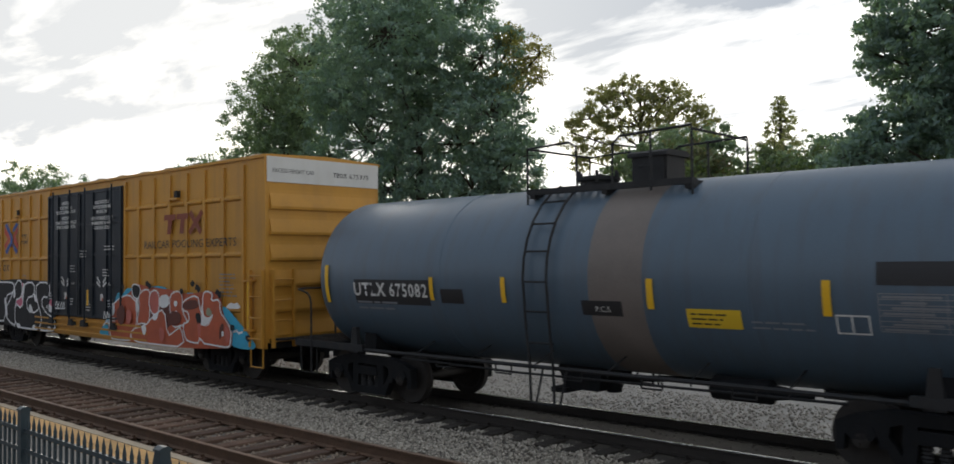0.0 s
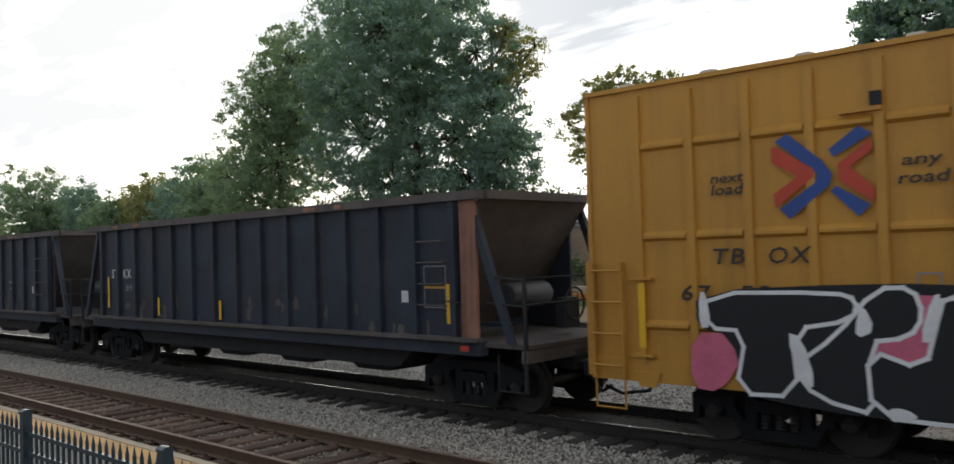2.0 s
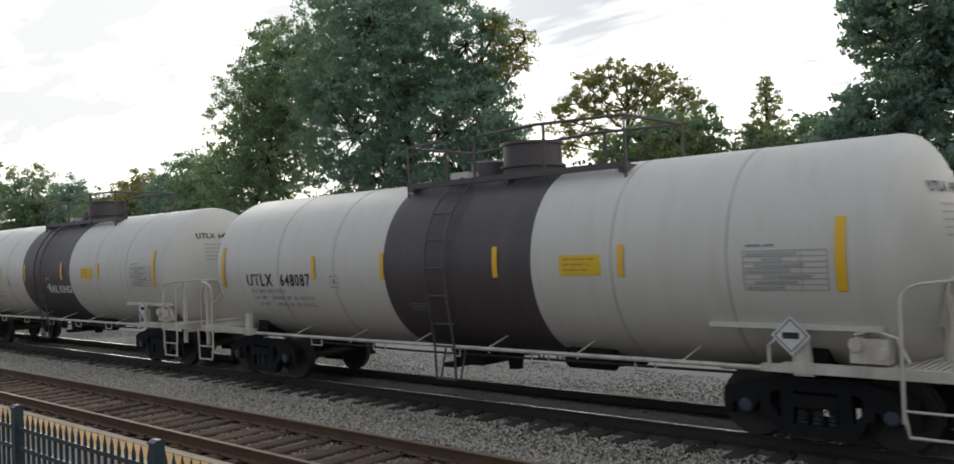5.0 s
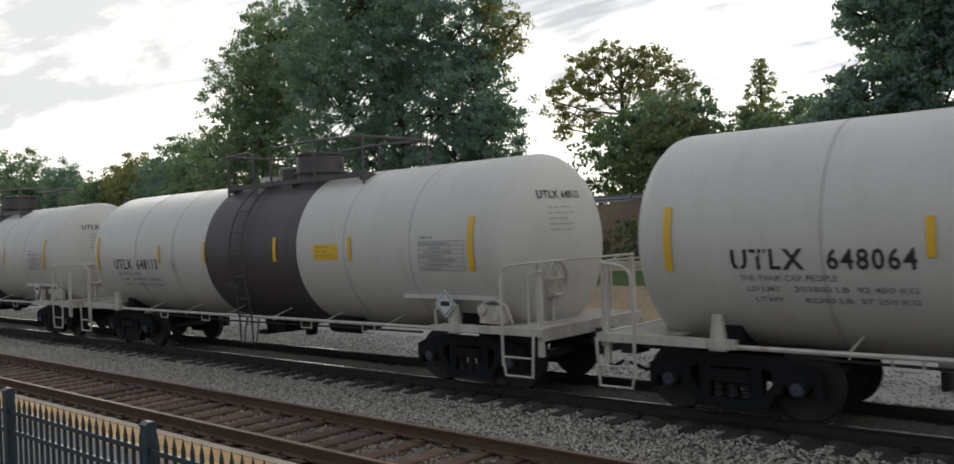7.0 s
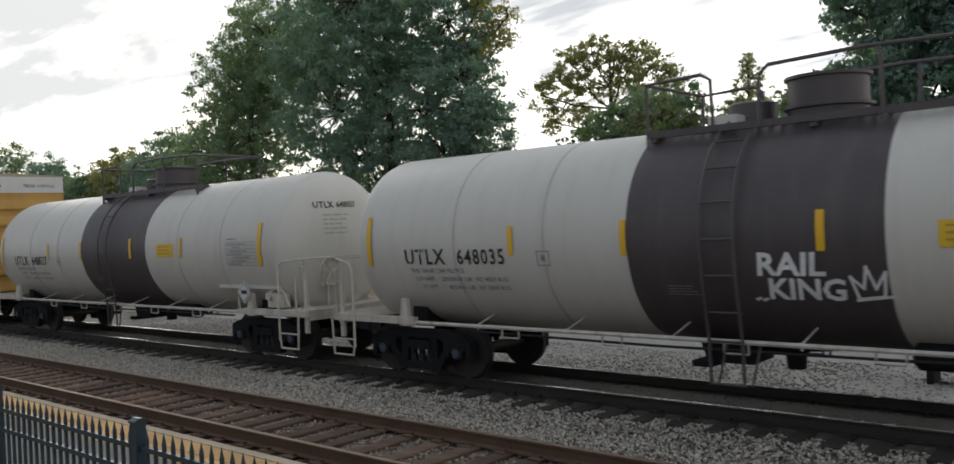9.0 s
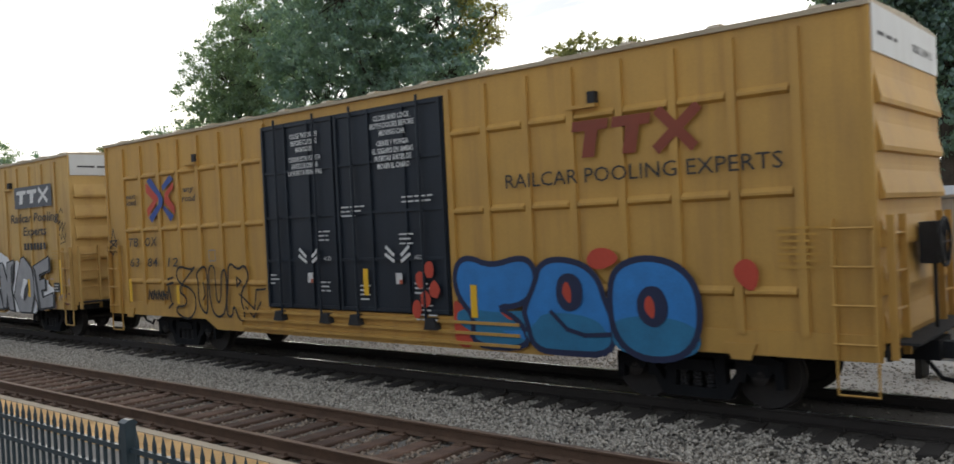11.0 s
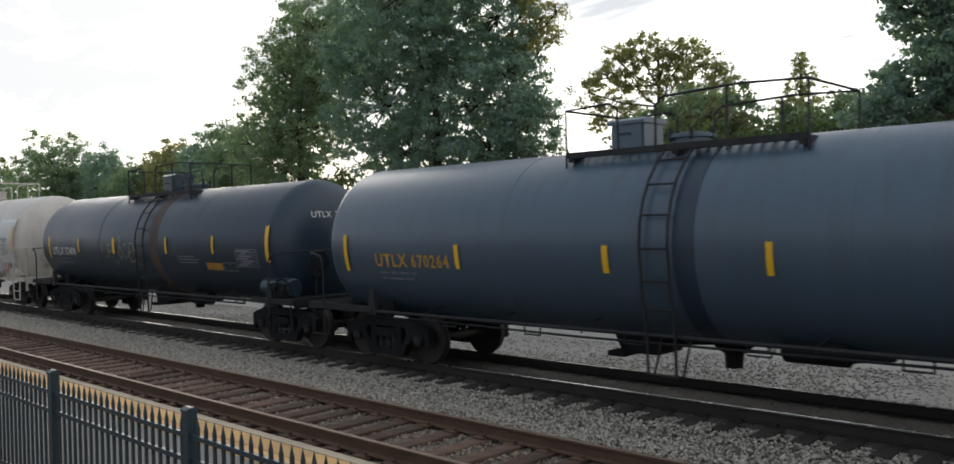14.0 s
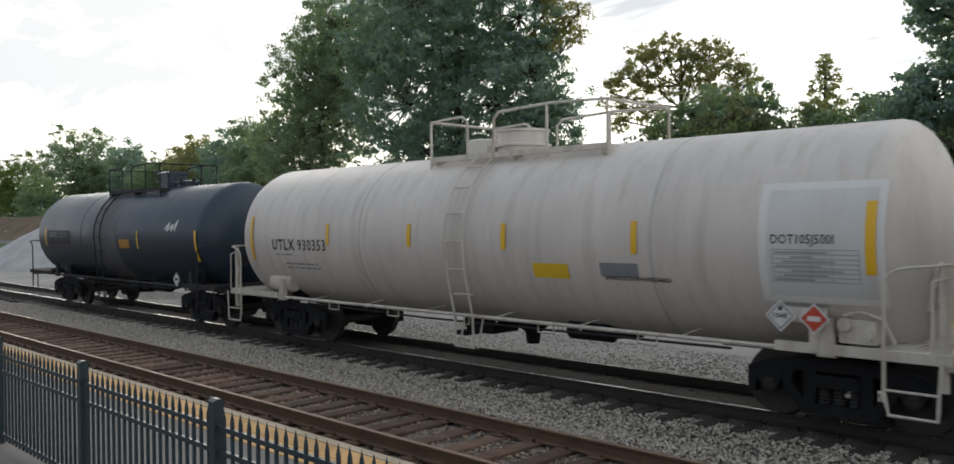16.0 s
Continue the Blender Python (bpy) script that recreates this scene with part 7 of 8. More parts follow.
grime_bar(car, lift, [(8.0, 8.12, 1.19, 2.15), (-7.80, -7.70, 1.26, 2.12)])
for u in (8.06, -7.75):
    for z in (1.16, 2.18):
        part("reflector_ledge", box(B(), u - 0.16, u + 0.16, -1.60, -1.50, z - 0.02, z + 0.02), "yellow", car)

# two coal hoppers
CARS.append(hopper_car("dark rusty open-top hopper car with ribbed sides", -41.75, 3, "1189", True))
CARS.append(hopper_car("dark rusty open-top hopper car with a faded white mark", -58.1, 4, "1154", False))

# white tanks
for i, (x, num, tg) in enumerate(((-74.29, "648087", None), (-90.2, "648064", "one"), (-106.5, "648113", None), (-122.72, "648035", "two"), (-138.8, "648037", None))):
    CARS.append(white_tank(x, num, 10 + i, tg))

# dull yellow box car
car, s, d, rng = box_car("dull yellow box car with black doors and blue graffiti", -156.77, "ochre", "638412", 6, "ochre")
CARS.append(car)
box_marks(car, s, d, "638412", rng, "ochre")
lift2 = lambda u, v, e=0.0: s(u, v, e + 0.05)
words(car, lift2, "RAILCAR POOLING EXPERTS", 3.51, 3.02, 0.2, "textblack", 4.1)
sp2 = lambda u, v, e=0.0: s(u, v, e + 0.066)
block_logo(car, s, 4.7, 3.36, 1.9, 0.5, "textred")
g = patch(car, sp2, [(2.38, 1.38), (2.54, 1.30), (2.75, 1.10), (2.8, 0.64), (2.40, 0.63), (2.38, 1.02)], "red", 0.001, 2, "graffiti", "blue and red sprayed bubble letters")
patch(g, sp2, [(4.82, 1.95), (4.98, 2.13), (5.25, 2.12), (5.4, 1.95), (5.02, 1.80)], "red", 0.001)
patch(g, sp2, [(6.9, 1.8), (7.1, 2.0), (7.3, 1.85), (7.2, 1.5)], "red", 0.001)
BLUE = (
    [(2.42, 1.65), (2.49, 1.93), (2.73, 2.03), (3.17, 1.88), (3.76, 2.03), (4.00, 1.85), (3.97, 1.50), (3.65, 1.29), (3.23, 1.28), (3.72, 1.06), (3.86, 0.68), (2.71, 0.66), (2.81, 1.10), (2.53, 1.36)],
    [(3.98, 1.64), (4.05, 1.88), (4.31, 1.99), (4.76, 1.93), (5.03, 1.73), (5.13, 1.41), (5.25, 1.16), (5.24, 0.68), (4.45, 0.66), (3.92, 0.68), (3.80, 1.09), (3.75, 1.25)],
    [(5.2, 1.5), (5.3, 1.85), (5.7, 2.0), (6.2, 1.92), (6.5, 1.6), (6.5, 1.0), (6.2, 0.68), (5.6, 0.66), (5.25, 0.95)],
)
for i, pts in enumerate(BLUE):
    outlined(g, sp2, pts, "sprayblue", "spraynavy", 0.085, 0.003 + 0.006 * i)
    patch(g, sp2, [(u, 0.68 + (v - 0.68) * 0.42) for u, v in pts], "sprayteal", 0.0042 + 0.006 * i)
for u, v in ((4.57, 1.52), (5.85, 1.35)):
    patch(g, sp2, cloud(u, v, 0.23, 0.28, rng, 12, 0.1), "spraynavy", 0.024)
    patch(g, sp2, [(u - 0.14, v - 0.02), (u - 0.06, v + 0.18), (u + 0.04, v + 0.05), (u + 0.02, v - 0.2)], "red", 0.0245)
stroke(g, sp2, [[(4.25, 1.23), (4.51, 1.0), (4.80, 0.93), (5.2, 0.96)]], 0.06, "spraynavy", e=0.0246)
patch(g, sp2, [(3.3, 1.22), (3.5, 1.14), (3.56, 1.08), (3.44, 1.12)], "red", 0.0246, 1)
SOUR = (
    [(-4.82, 1.91), (-5.02, 1.82), (-5.55, 1.93), (-5.61, 1.56), (-4.90, 1.40), (-4.88, 0.98), (-5.17, 0.76), (-5.63, 0.87), (-5.65, 1.04), (-5.28, 1.05), (-5.20, 1.23), (-5.59, 1.39)],
    [(-4.83, 1.74), (-4.56, 1.92), (-4.40, 1.82), (-4.44, 1.08), (-4.50, 0.88), (-4.78, 1.10), (-4.75, 1.57)],
    [(-4.37, 1.90), (-4.13, 1.92), (-4.12, 1.58), (-4.10, 1.17), (-3.95, 1.18), (-3.90, 1.82), (-3.70, 1.82), (-3.76, 1.02), (-4.03, 0.83), (-4.32, 1.00)],
    [(-3.61, 2.00), (-3.31, 1.82), (-3.08, 1.94), (-2.93, 1.67), (-3.29, 1.35), (-3.11, 0.85), (-3.34, 0.82), (-3.50, 1.15), (-3.57, 0.87), (-3.78, 0.92), (-3.67, 1.58)],
)
for i, pts in enumerate(SOUR):
    q = rounded(pts, 2)
    stroke(g, sp2, [q + q[:1]], 0.045, "sprayblack", "graffiti_outline", 0.002 + 0.002 * i, "thin black sprayed outline letters" if i == 0 else "")
stroke(g, sp2, [[(-3.29, 1.35), (-2.81, 1.06), (-2.73, 1.44), (-2.44, 1.46)], [(-3.1, 1.1), (-2.85, 0.9), (-2.6, 1.2)], [(-4.56, 1.55), (-4.5, 1.3), (-4.6, 1.2)], [(-3.36, 1.68), (-3.22, 1.6), (-3.36, 1.5), (-3.36, 1.68)]], 0.04, "sprayblack", e=0.011)
for i in range(4):
    u = -6.8 + 0.2 * i
    stroke(g, sp2, [[(u, 1.18), (u + 0.06, 1.36), (u + 0.12, 1.2), (u + 0.17, 1.34)]], 0.05, "sprayblack", e=0.002 + 0.001 * i)
stroke(g, sp2, [[(-6.0, 1.2), (-5.92, 1.45), (-5.85, 1.15)], [(-6.0, 1.5), (-5.75, 1.55)], [(-5.95, 1.62), (-5.75, 1.66)], [(-5.95, 1.0), (-5.78, 1.1)]], 0.05, "sprayblack", e=0.006)
for k in range(5):
    blob(g, lambda u, v, e=0: d(u, v, 0.07), cloud(1.65 + 0.1 * k, 1.2 + 0.16 * ((k * 3) % 5), 0.11, 0.14, rng, 12), "red", e=0.07)
stroke(g, sp2, [[(-8.42, 2.35), (-8.25, 2.78), (-8.1, 2.35), (-8.42, 2.5), (-8.08, 2.52), (-8.42, 2.35)], [(-8.45, 2.28), (-8.3, 2.18), (-8.2, 2.3), (-8.08, 2.2)]], 0.03, "sprayblack", e=0.012)
grime_bar(car, lambda u, v, e=0: s(u, v, 0.08), [(-7.62, -7.5, 1.1, 1.62), (-5.6, -5.5, 1.1, 1.5), (2.75, 2.88, 1.1, 1.6)])
grime_bar(car, lambda u, v, e=0: d(u, v, 0.06), [(0.4, 0.52, 1.4, 1.85)])

# faded tan box car
car, s, d, rng = box_car("faded tan box car with silver and black graffiti", -175.9, "tan", "660581", 7, "tan")
CARS.append(car)
box_marks(car, s, d, "660581", rng, "tan")
lift3 = lambda u, v, e=0.0: s(u, v, e + 0.05)
block_logo(car, s, 5.5, 3.62, 2.0, 0.36, "textwhite", "emblemgrey")
words(car, lift3, "Railcar Pooling", 5.04, 3.12, 0.23, "textblack", 2.95, bold=0.015, shear=0.1)
words(car, lift3, "Experts", 5.82, 2.76, 0.23, "textblack", 1.42, bold=0.015, shear=0.1)
quads(car, lift3, [(5.82 + 0.2 * i, 5.82 + 0.2 * i + 0.14, 2.37, 2.55) for i in range(7)], "textblack", "web_address")
sp3 = lambda u, v, e=0.0: s(u, v, e + 0.066)
g = blob(car, sp3, cloud(5.1, 1.2, 0.8, 0.5, rng), "spraywhite", "graffiti", 0.0003, "silver sprayed block letters outlined in black")
for u, v, a, b in ((2.6, 1.4, 0.35, 0.5), (4.2, 2.0, 0.6, 0.3), (5.8, 1.2, 0.6, 0.5), (7.1, 1.15, 0.5, 0.3)):
    blob(g, sp3, cloud(u, v, a, b, rng), "spraywhite", e=0.0005)
SILVER = (
    [(1.93, 1.86), (2.16, 1.99), (2.39, 1.42), (2.55, 2.00), (3.07, 2.17), (3.35, 1.30), (3.22, 1.09), (3.52, 0.70), (3.11, 0.68), (2.68, 1.28), (2.69, 0.71), (2.35, 0.80), (2.10, 1.41)],
    [(3.26, 1.84), (3.64, 2.19), (3.91, 2.17), (4.41, 1.77), (4.33, 1.52), (3.89, 1.77), (3.52, 1.37), (4.02, 1.31), (4.29, 0.72), (3.60, 0.68), (3.38, 1.09)],
    [(4.13, 2.00), (4.36, 2.04), (4.63, 1.52), (4.67, 2.03), (5.16, 2.11), (5.06, 1.59), (4.89, 1.34), (5.05, 0.67), (4.68, 0.70), (4.58, 1.14), (4.50, 0.72), (4.29, 0.76), (4.17, 1.32)],
    [(5.29, 1.59), (5.61, 2.13), (5.80, 2.20), (6.27, 1.89), (6.41, 1.49), (6.37, 1.15), (6.14, 0.66), (5.44, 0.66), (5.07, 1.09)],
    [(6.40, 1.93), (7.37, 2.19), (7.36, 1.82), (6.75, 1.69), (6.77, 1.56), (7.09, 1.61), (7.09, 1.31), (6.84, 1.28), (6.91, 1.10), (7.55, 1.24), (7.51, 0.86), (6.63, 0.77), (6.40, 1.21)],
)
for pts in ([(3.06, 1.9), (3.28, 2.19), (3.50, 2.13), (3.36, 1.7)], [(4.30, 1.8), (4.47, 2.11), (4.70, 2.05), (4.64, 1.5)], [(5.10, 1.90), (5.29, 2.12), (5.53, 2.02), (5.37, 1.5)], [(7.05, 1.40), (7.19, 1.62), (7.29, 1.40), (7.6, 1.36), (7.56, 1.20), (6.94, 1.09)], [(6.11, 0.66), (6.31, 1.09), (6.5, 0.92), (6.45, 0.66)], [(3.3, 1.3), (4.3, 1.4), (4.3, 0.7), (3.4, 0.7)]):
    patch(g, sp3, pts, "spraywhite", 0.002, 1)
for i, pts in enumerate(SILVER):
    patch(g, sp3, [(u + 0.09, v - 0.03) for u, v in pts], "spraycharcoal", 0.003 + 0.004 * i, 0)
    outlined(g, sp3, pts, "spraygrey", "sprayblack", 0.035, 0.0042 + 0.004 * i, 0)
patch(g, sp3, [(5.50, 1.14), (5.77, 1.60), (6.04, 1.54), (6.05, 1.25), (5.80, 0.98), (5.65, 1.00)], "spraywhite", 0.0225, 0)
patch(g, sp3, [(5.65, 1.00), (5.78, 1.3), (6.04, 1.54), (6.05, 1.25), (5.80, 0.98)], "spraycharcoal", 0.023, 0)
for pts in ([(2.42, 1.9), (2.6, 1.98), (2.9, 1.25), (2.75, 1.2)], [(3.70, 1.7), (3.85, 1.85), (4.3, 1.6), (3.95, 1.62)], [(6.42, 1.9), (6.55, 1.85), (6.78, 0.80), (6.62, 0.78)], [(4.95, 1.9), (5.1, 2.0), (5.02, 1.5), (4.9, 1.45)]):
    patch(g, sp3, pts, "spraycharcoal", 0.0236, 0)
g = patch(car, sp3, [(-4.75, 1.45), (-4.55, 1.68), (-4.1, 1.72), (-3.9, 1.64), (-3.5, 1.74), (-3.05, 1.62), (-2.75, 1.7), (-2.46, 1.5), (-2.4, 0.72), (-4.5, 0.74), (-4.7, 0.95)], "spraybuff", 0.0005, 2, "graffiti", "worn cream and pink graffiti peeling off")
for i, pts in enumerate(([(-4.62, 1.4), (-4.2, 1.64), (-4.05, 1.3), (-4.2, 0.84), (-4.55, 0.86)], [(-3.95, 1.6), (-3.6, 1.66), (-3.5, 0.86), (-3.9, 0.82)], [(-3.35, 1.5), (-2.9, 1.58), (-2.75, 1.1), (-3.0, 0.8), (-3.3, 0.86)], [(-2.8, 1.56), (-2.5, 1.44), (-2.5, 0.85), (-2.72, 0.82)])):
    outlined(g, sp3, pts, ("spraypale", "spraycream")[i % 2] if i != 3 else "spraybuff", "brownstain", 0.018, 0.001 + 0.003 * i)
for i, (u, v) in enumerate(((-4.5, 0.95), (-4.1, 1.5), (-3.75, 1.1), (-3.45, 1.42), (-3.1, 0.98), (-2.65, 1.2))):
    patch(g, sp3, cloud(u, v, 0.11, 0.2, rng, 10, 0.6), ("tan", "spraypale", "spraybuff", "tan", "spraypale", "tan")[i], 0.0135)
stroke(g, sp3, [[(-4.75, 1.5), (-4.6, 1.74), (-4.3, 1.66), (-3.9, 1.8), (-3.5, 1.7), (-3.0, 1.74), (-2.7, 1.62), (-2.5, 1.56)]], 0.035, "spraydark", e=0.014)
stroke(g, sp3, [[(-4.5, 2.0), (-4.4, 2.12), (-4.3, 1.95), (-4.15, 2.1)], [(-3.6, 2.0), (-3.45, 2.12), (-3.3, 1.98), (-3.15, 2.08)]], 0.03, "spraypale", e=0.0146)
yl = lambda u, v, e=0.0: d(u, v, e + 0.07)
stroke(g, yl, [[(-1.45, 3.13), (-1.00, 2.96), (-0.75, 2.79)], [(-1.30, 3.08), (-1.35, 2.50), (-1.25, 2.50), (-1.18, 3.02)], [(-0.90, 2.50), (-0.65, 2.79), (-0.50, 2.39), (-0.30, 2.67), (-0.25, 2.62), (-0.60, 2.21), (-0.85, 2.39)], [(-0.80, 2.16), (-0.65, 2.27), (-0.60, 2.10)]], 0.045, "spraylime")
stroke(g, sp3, [[(2.5, 2.3), (2.7, 2.6), (2.8, 2.2), (3.0, 2.6), (2.9, 2.1)], [(3.0, 2.4), (3.3, 2.5), (3.1, 2.2), (3.5, 2.4)], [(3.6, 2.2), (3.8, 2.7), (3.9, 2.3), (4.1, 2.75), (4.0, 2.3), (4.15, 2.5)]], 0.025, "sprayblack", e=0.001)
stroke(g, sp3, [[(8.0, 3.0), (8.12, 3.1), (8.05, 2.85), (8.25, 3.05), (8.2, 2.8), (8.4, 3.02)], [(8.05, 2.75), (8.15, 2.6), (8.2, 2.78), (8.32, 2.6), (8.4, 2.74)], [(8.1, 2.5), (8.35, 2.55)], [(8.1, 3.3), (8.2, 3.4), (8.3, 3.28)]], 0.028, "sprayblack", e=0.0012)
grime_bar(car, lambda u, v, e=0: s(u, v, 0.085), [(7.98, 8.1, 1.2, 2.08), (-7.87, -7.77, 1.24, 2.12), (-5.6, -5.5, 1.15, 1.5), (-2.6, -2.48, 1.1, 1.5), (2.84, 2.98, 1.12, 1.56), (6.0, 6.16, 1.1, 1.57)])
grime_bar(car, lambda u, v, e=0: d(u, v, 0.06), [(0.03, 0.13, 1.45, 1.8), (0.5, 0.6, 1.45, 1.8)])
quads(car, sp3, [(7.60, 7.98, 1.25, 1.50)], "panelblack", "data_plate", 0.02)
small_print(car, lambda u, v, e=0: sp3(u, v, 0.024), 7.64, 1.42, 0.32, 3, 0.04, "textwhite", rng)

for i in range(30):
    u = -8.3 + 5.6 * rng.random() if i < 20 else 7.4 + 1.1 * rng.random()
    v = 0.9 + 0.7 * rng.random() ** 2
    patch(car, lift3, cloud(u, v, 0.05 + 0.12 * rng.random(), 0.02 + 0.08 * rng.random(), rng, 10, 0.9), ("cornerrust", "spraybuff", "spraypale")[i % 3], 0.002 + 0.0002 * i, 1, "peeled_paint")

# slate tank with yellow lettering
car, s, rng = dark_tank("slate blue tank car with faded yellow lettering", -192.91, 14.52, 1.46, 2.2, "slate", 20, 5.92, "670264", "textyellow",
                        [(-6.62, -6.52, 1.69, 2.38), (-3.65, -3.55, 1.8, 2.2), (-0.66, -0.56, 1.8, 2.2), (1.79, 1.88, 1.83, 2.25), (4.12, 4.22, 1.8, 2.22), (6.02, 6.14, 1.71, 2.48)], ladder_x=0.24, num_x=-5.73, num_v=1.8, plat=(-1.72, 2.1), dome=("slate", -0.98, 0.28, 0.4), mid=-0.26, hood=0.95)
CARS.append(car)
part("strap", lathe(B(), [(0.47, 1.45), (0.48, 1.472), (0.79, 1.472), (0.80, 1.45)], "x", 72, (0, 0, 2.2), False), "black", car, "dark strap round the shell", smooth=True)
quads(car, s, [(4.3, 4.72, 1.68, 1.70), (4.3, 4.72, 1.89, 1.91), (4.3, 4.32, 1.68, 1.91), (4.70, 4.72, 1.68, 1.91), (4.5, 4.52, 1.68, 1.91)], "textwhite", "stencil_frame")
chart(car, s, 4.82, 5.78, 1.73, 2.15, 7, "textgrey")
diamond(car, flat(-1.42), 5.5, 1.35, 0.22, "textgrey")

# black tank
car, s, rng = dark_tank("dull black tank car with white lettering and a rusty seam", -208.28, 13.9, 1.40, 2.2, "black", 21, 6.02, "72408", "textwhite",
                        [(-6.32, -6.22, 1.75, 2.4), (-4.06, -3.97, 1.95, 2.34), (-1.7, -1.55, 1.93, 2.35), (1.38, 1.47, 1.95, 2.36), (3.67, 3.76, 1.97, 2.38), (5.93, 6.06, 1.8, 2.59)], ladder_x=0.12, num_x=-6.05, num_v=1.86, plat=(-1.78, 1.75), dome=("black", -0.53, 0.25, 0.4), mid=-0.43, hood=0.97)
CARS.append(car)
part("rust_seam", lathe(B(), [(0.50, 1.395), (0.51, 1.407), (0.92, 1.407), (0.93, 1.395)], "x", 72, (0, 0, 2.2), False), "rustband", car, "rust-brown seam round the shell", smooth=True)
stroke(car, s, [[(-2.5, 2.22), (-2.46, 1.98)], [(-2.42, 2.22), (-2.38, 1.98)], [(-0.42, 2.24), (-0.46, 1.98)], [(-0.33, 2.24), (-0.37, 1.98)],
                [(-2.2, 1.84), (-2.1, 1.78), (-1.98, 1.95), (-2.02, 2.15), (-1.9, 2.2), (-1.82, 1.8)], [(-1.98, 1.95), (-1.76, 2.0)], [(-1.7, 2.2), (-1.45, 2.3), (-1.3, 2.38), (-1.2, 2.3), (-1.3, 2.24)],
                [(-1.55, 2.2), (-1.5, 1.7), (-1.62, 1.62), (-1.7, 1.74)], [(-1.38, 1.95), (-1.25, 2.15), (-1.12, 1.95), (-1.25, 1.78), (-1.38, 1.95)],
                [(-1.02, 1.8), (-1.0, 2.18), (-0.86, 2.2), (-0.84, 1.82)], [(-0.5, 2.2), (-0.7, 2.22), (-0.74, 1.95), (-0.6, 2.0), (-0.74, 1.9), (-0.7, 1.7), (-0.45, 1.74), (-0.2, 1.62)]], 0.032, "sprayolive", label="olive spray-painted scrawl between quotation marks")
quads(car, s, [(3.27, 3.99, 1.57, 1.75)], "noticeorange", "notice_panel", label="faded orange notice")
quads(car, s, [(4.04, 4.6, 1.55, 1.57), (4.04, 4.6, 1.75, 1.77), (4.04, 4.06, 1.55, 1.77), (4.58, 4.6, 1.55, 1.77), (4.31, 4.33, 1.55, 1.77)], "textgrey", "stencil_frame")
chart(car, s, 4.65, 5.55, 1.67, 2.07, 7, "textgrey")
small_print(car, s, 1.95, 1.88, 1.2, 3, 0.04, "textgrey", rng)
bm = B()
lathe(bm, [(5.5, 0.18), (5.55, 0.22), (6.5, 0.22), (6.55, 0.18)], "x", 18, (0, -1.1, 1.25))
part("air_reservoir", bm, "black", car, smooth=True)

# long cream tank
R, zc, L = 1.54, 2.27, 14.76
car, s, tank, rng = tank_car("long stained off-white tank car with tall white railing", -224.17, L, R, zc, "cream", "whitetrim", 22, 5.98, ladder_x=-0.26, dome=("cream", -0.12, 0.46, 0.34), plat=(-1.63, 2.4), mid=-0.39, plat_mat="whitetrim", rings=(-3.0, 3.6), ladder_mat="whitetrim")
CARS.append(car)
mark_bars(car, s, -6.1, 2.0, 0.22, 0.86, "UTLX", "textblack")
words(car, s, "930353", -5.12, 2.0, 0.22, "textblack", 1.0, "car_number", bold=0.012)
small_print(car, s, -6.0, 1.88, 0.8, 1, 0.05, "textgrey", rng)
small_print(car, s, -5.7, 1.68, 1.5, 2, 0.05, "textgrey", rng)
grime_bar(car, s, [(-6.98, -6.88, 1.75, 2.73), (-4.06, -3.97, 2.12, 2.55), (-1.56, -1.46, 2.12, 2.53), (0.78, 0.88, 2.11, 2.53), (3.29, 3.39, 2.09, 2.55), (6.5, 6.62, 1.91, 2.76)])
quads(car, s, [(1.4, 2.11, 1.67, 1.91)], "label", "notice_panel", label="faded yellow warning notice")
quads(car, s, [(2.71, 3.37, 1.74, 1.95)], "textgrey", "stencil_panel")
words(car, s, "INHALATION HAZARD", 2.78, 1.69, 0.07, "textblack", 1.1, e=0.003, bold=0.012)
quads(car, s, [(5.19, 6.71, 1.51, 3.03)], "capwhite", "repainted_patch", 0.002, label="cleaner white repainted patch")
quads(car, s, [(5.30, 6.62, 1.60, 2.93)], "endwhite", "patch_field", 0.004)
quads(car, s, [(5.40, 6.0, 1.46, 1.50)], "textpale", "patch_edge", 0.004)
words(car, s, "DOT105J500I", 5.36, 2.26, 0.11, "textblack", 0.78, e=0.009, bold=0.01)
chart(car, lambda u, v, e=0: s(u, v, 0.007), 5.37, 6.42, 1.79, 2.18, 7, "textpale")
pf = flat(-1.44)
diamond(car, pf, 5.46, 1.37, 0.2, "textwhite", text="1040")
diamond(car, pf, 5.88, 1.36, 0.19, "textwhite", True)
bm = B()
box(bm, 5.5, 6.0, -1.44, -1.40, 1.3, 1.48)
box(bm, 5.8, 5.9, -1.46, -1.38, 0.96, 1.3)
part("placard_stand", bm, "whitetrim", car)
bm = B()
lathe(bm, [(-6.6, 0.16), (-6.55, 0.2), (-5.85, 0.2), (-5.8, 0.16)], "x", 18, (0, -1.15, 1.25))
part("air_reservoir", bm, "whitetrim", car, smooth=True)

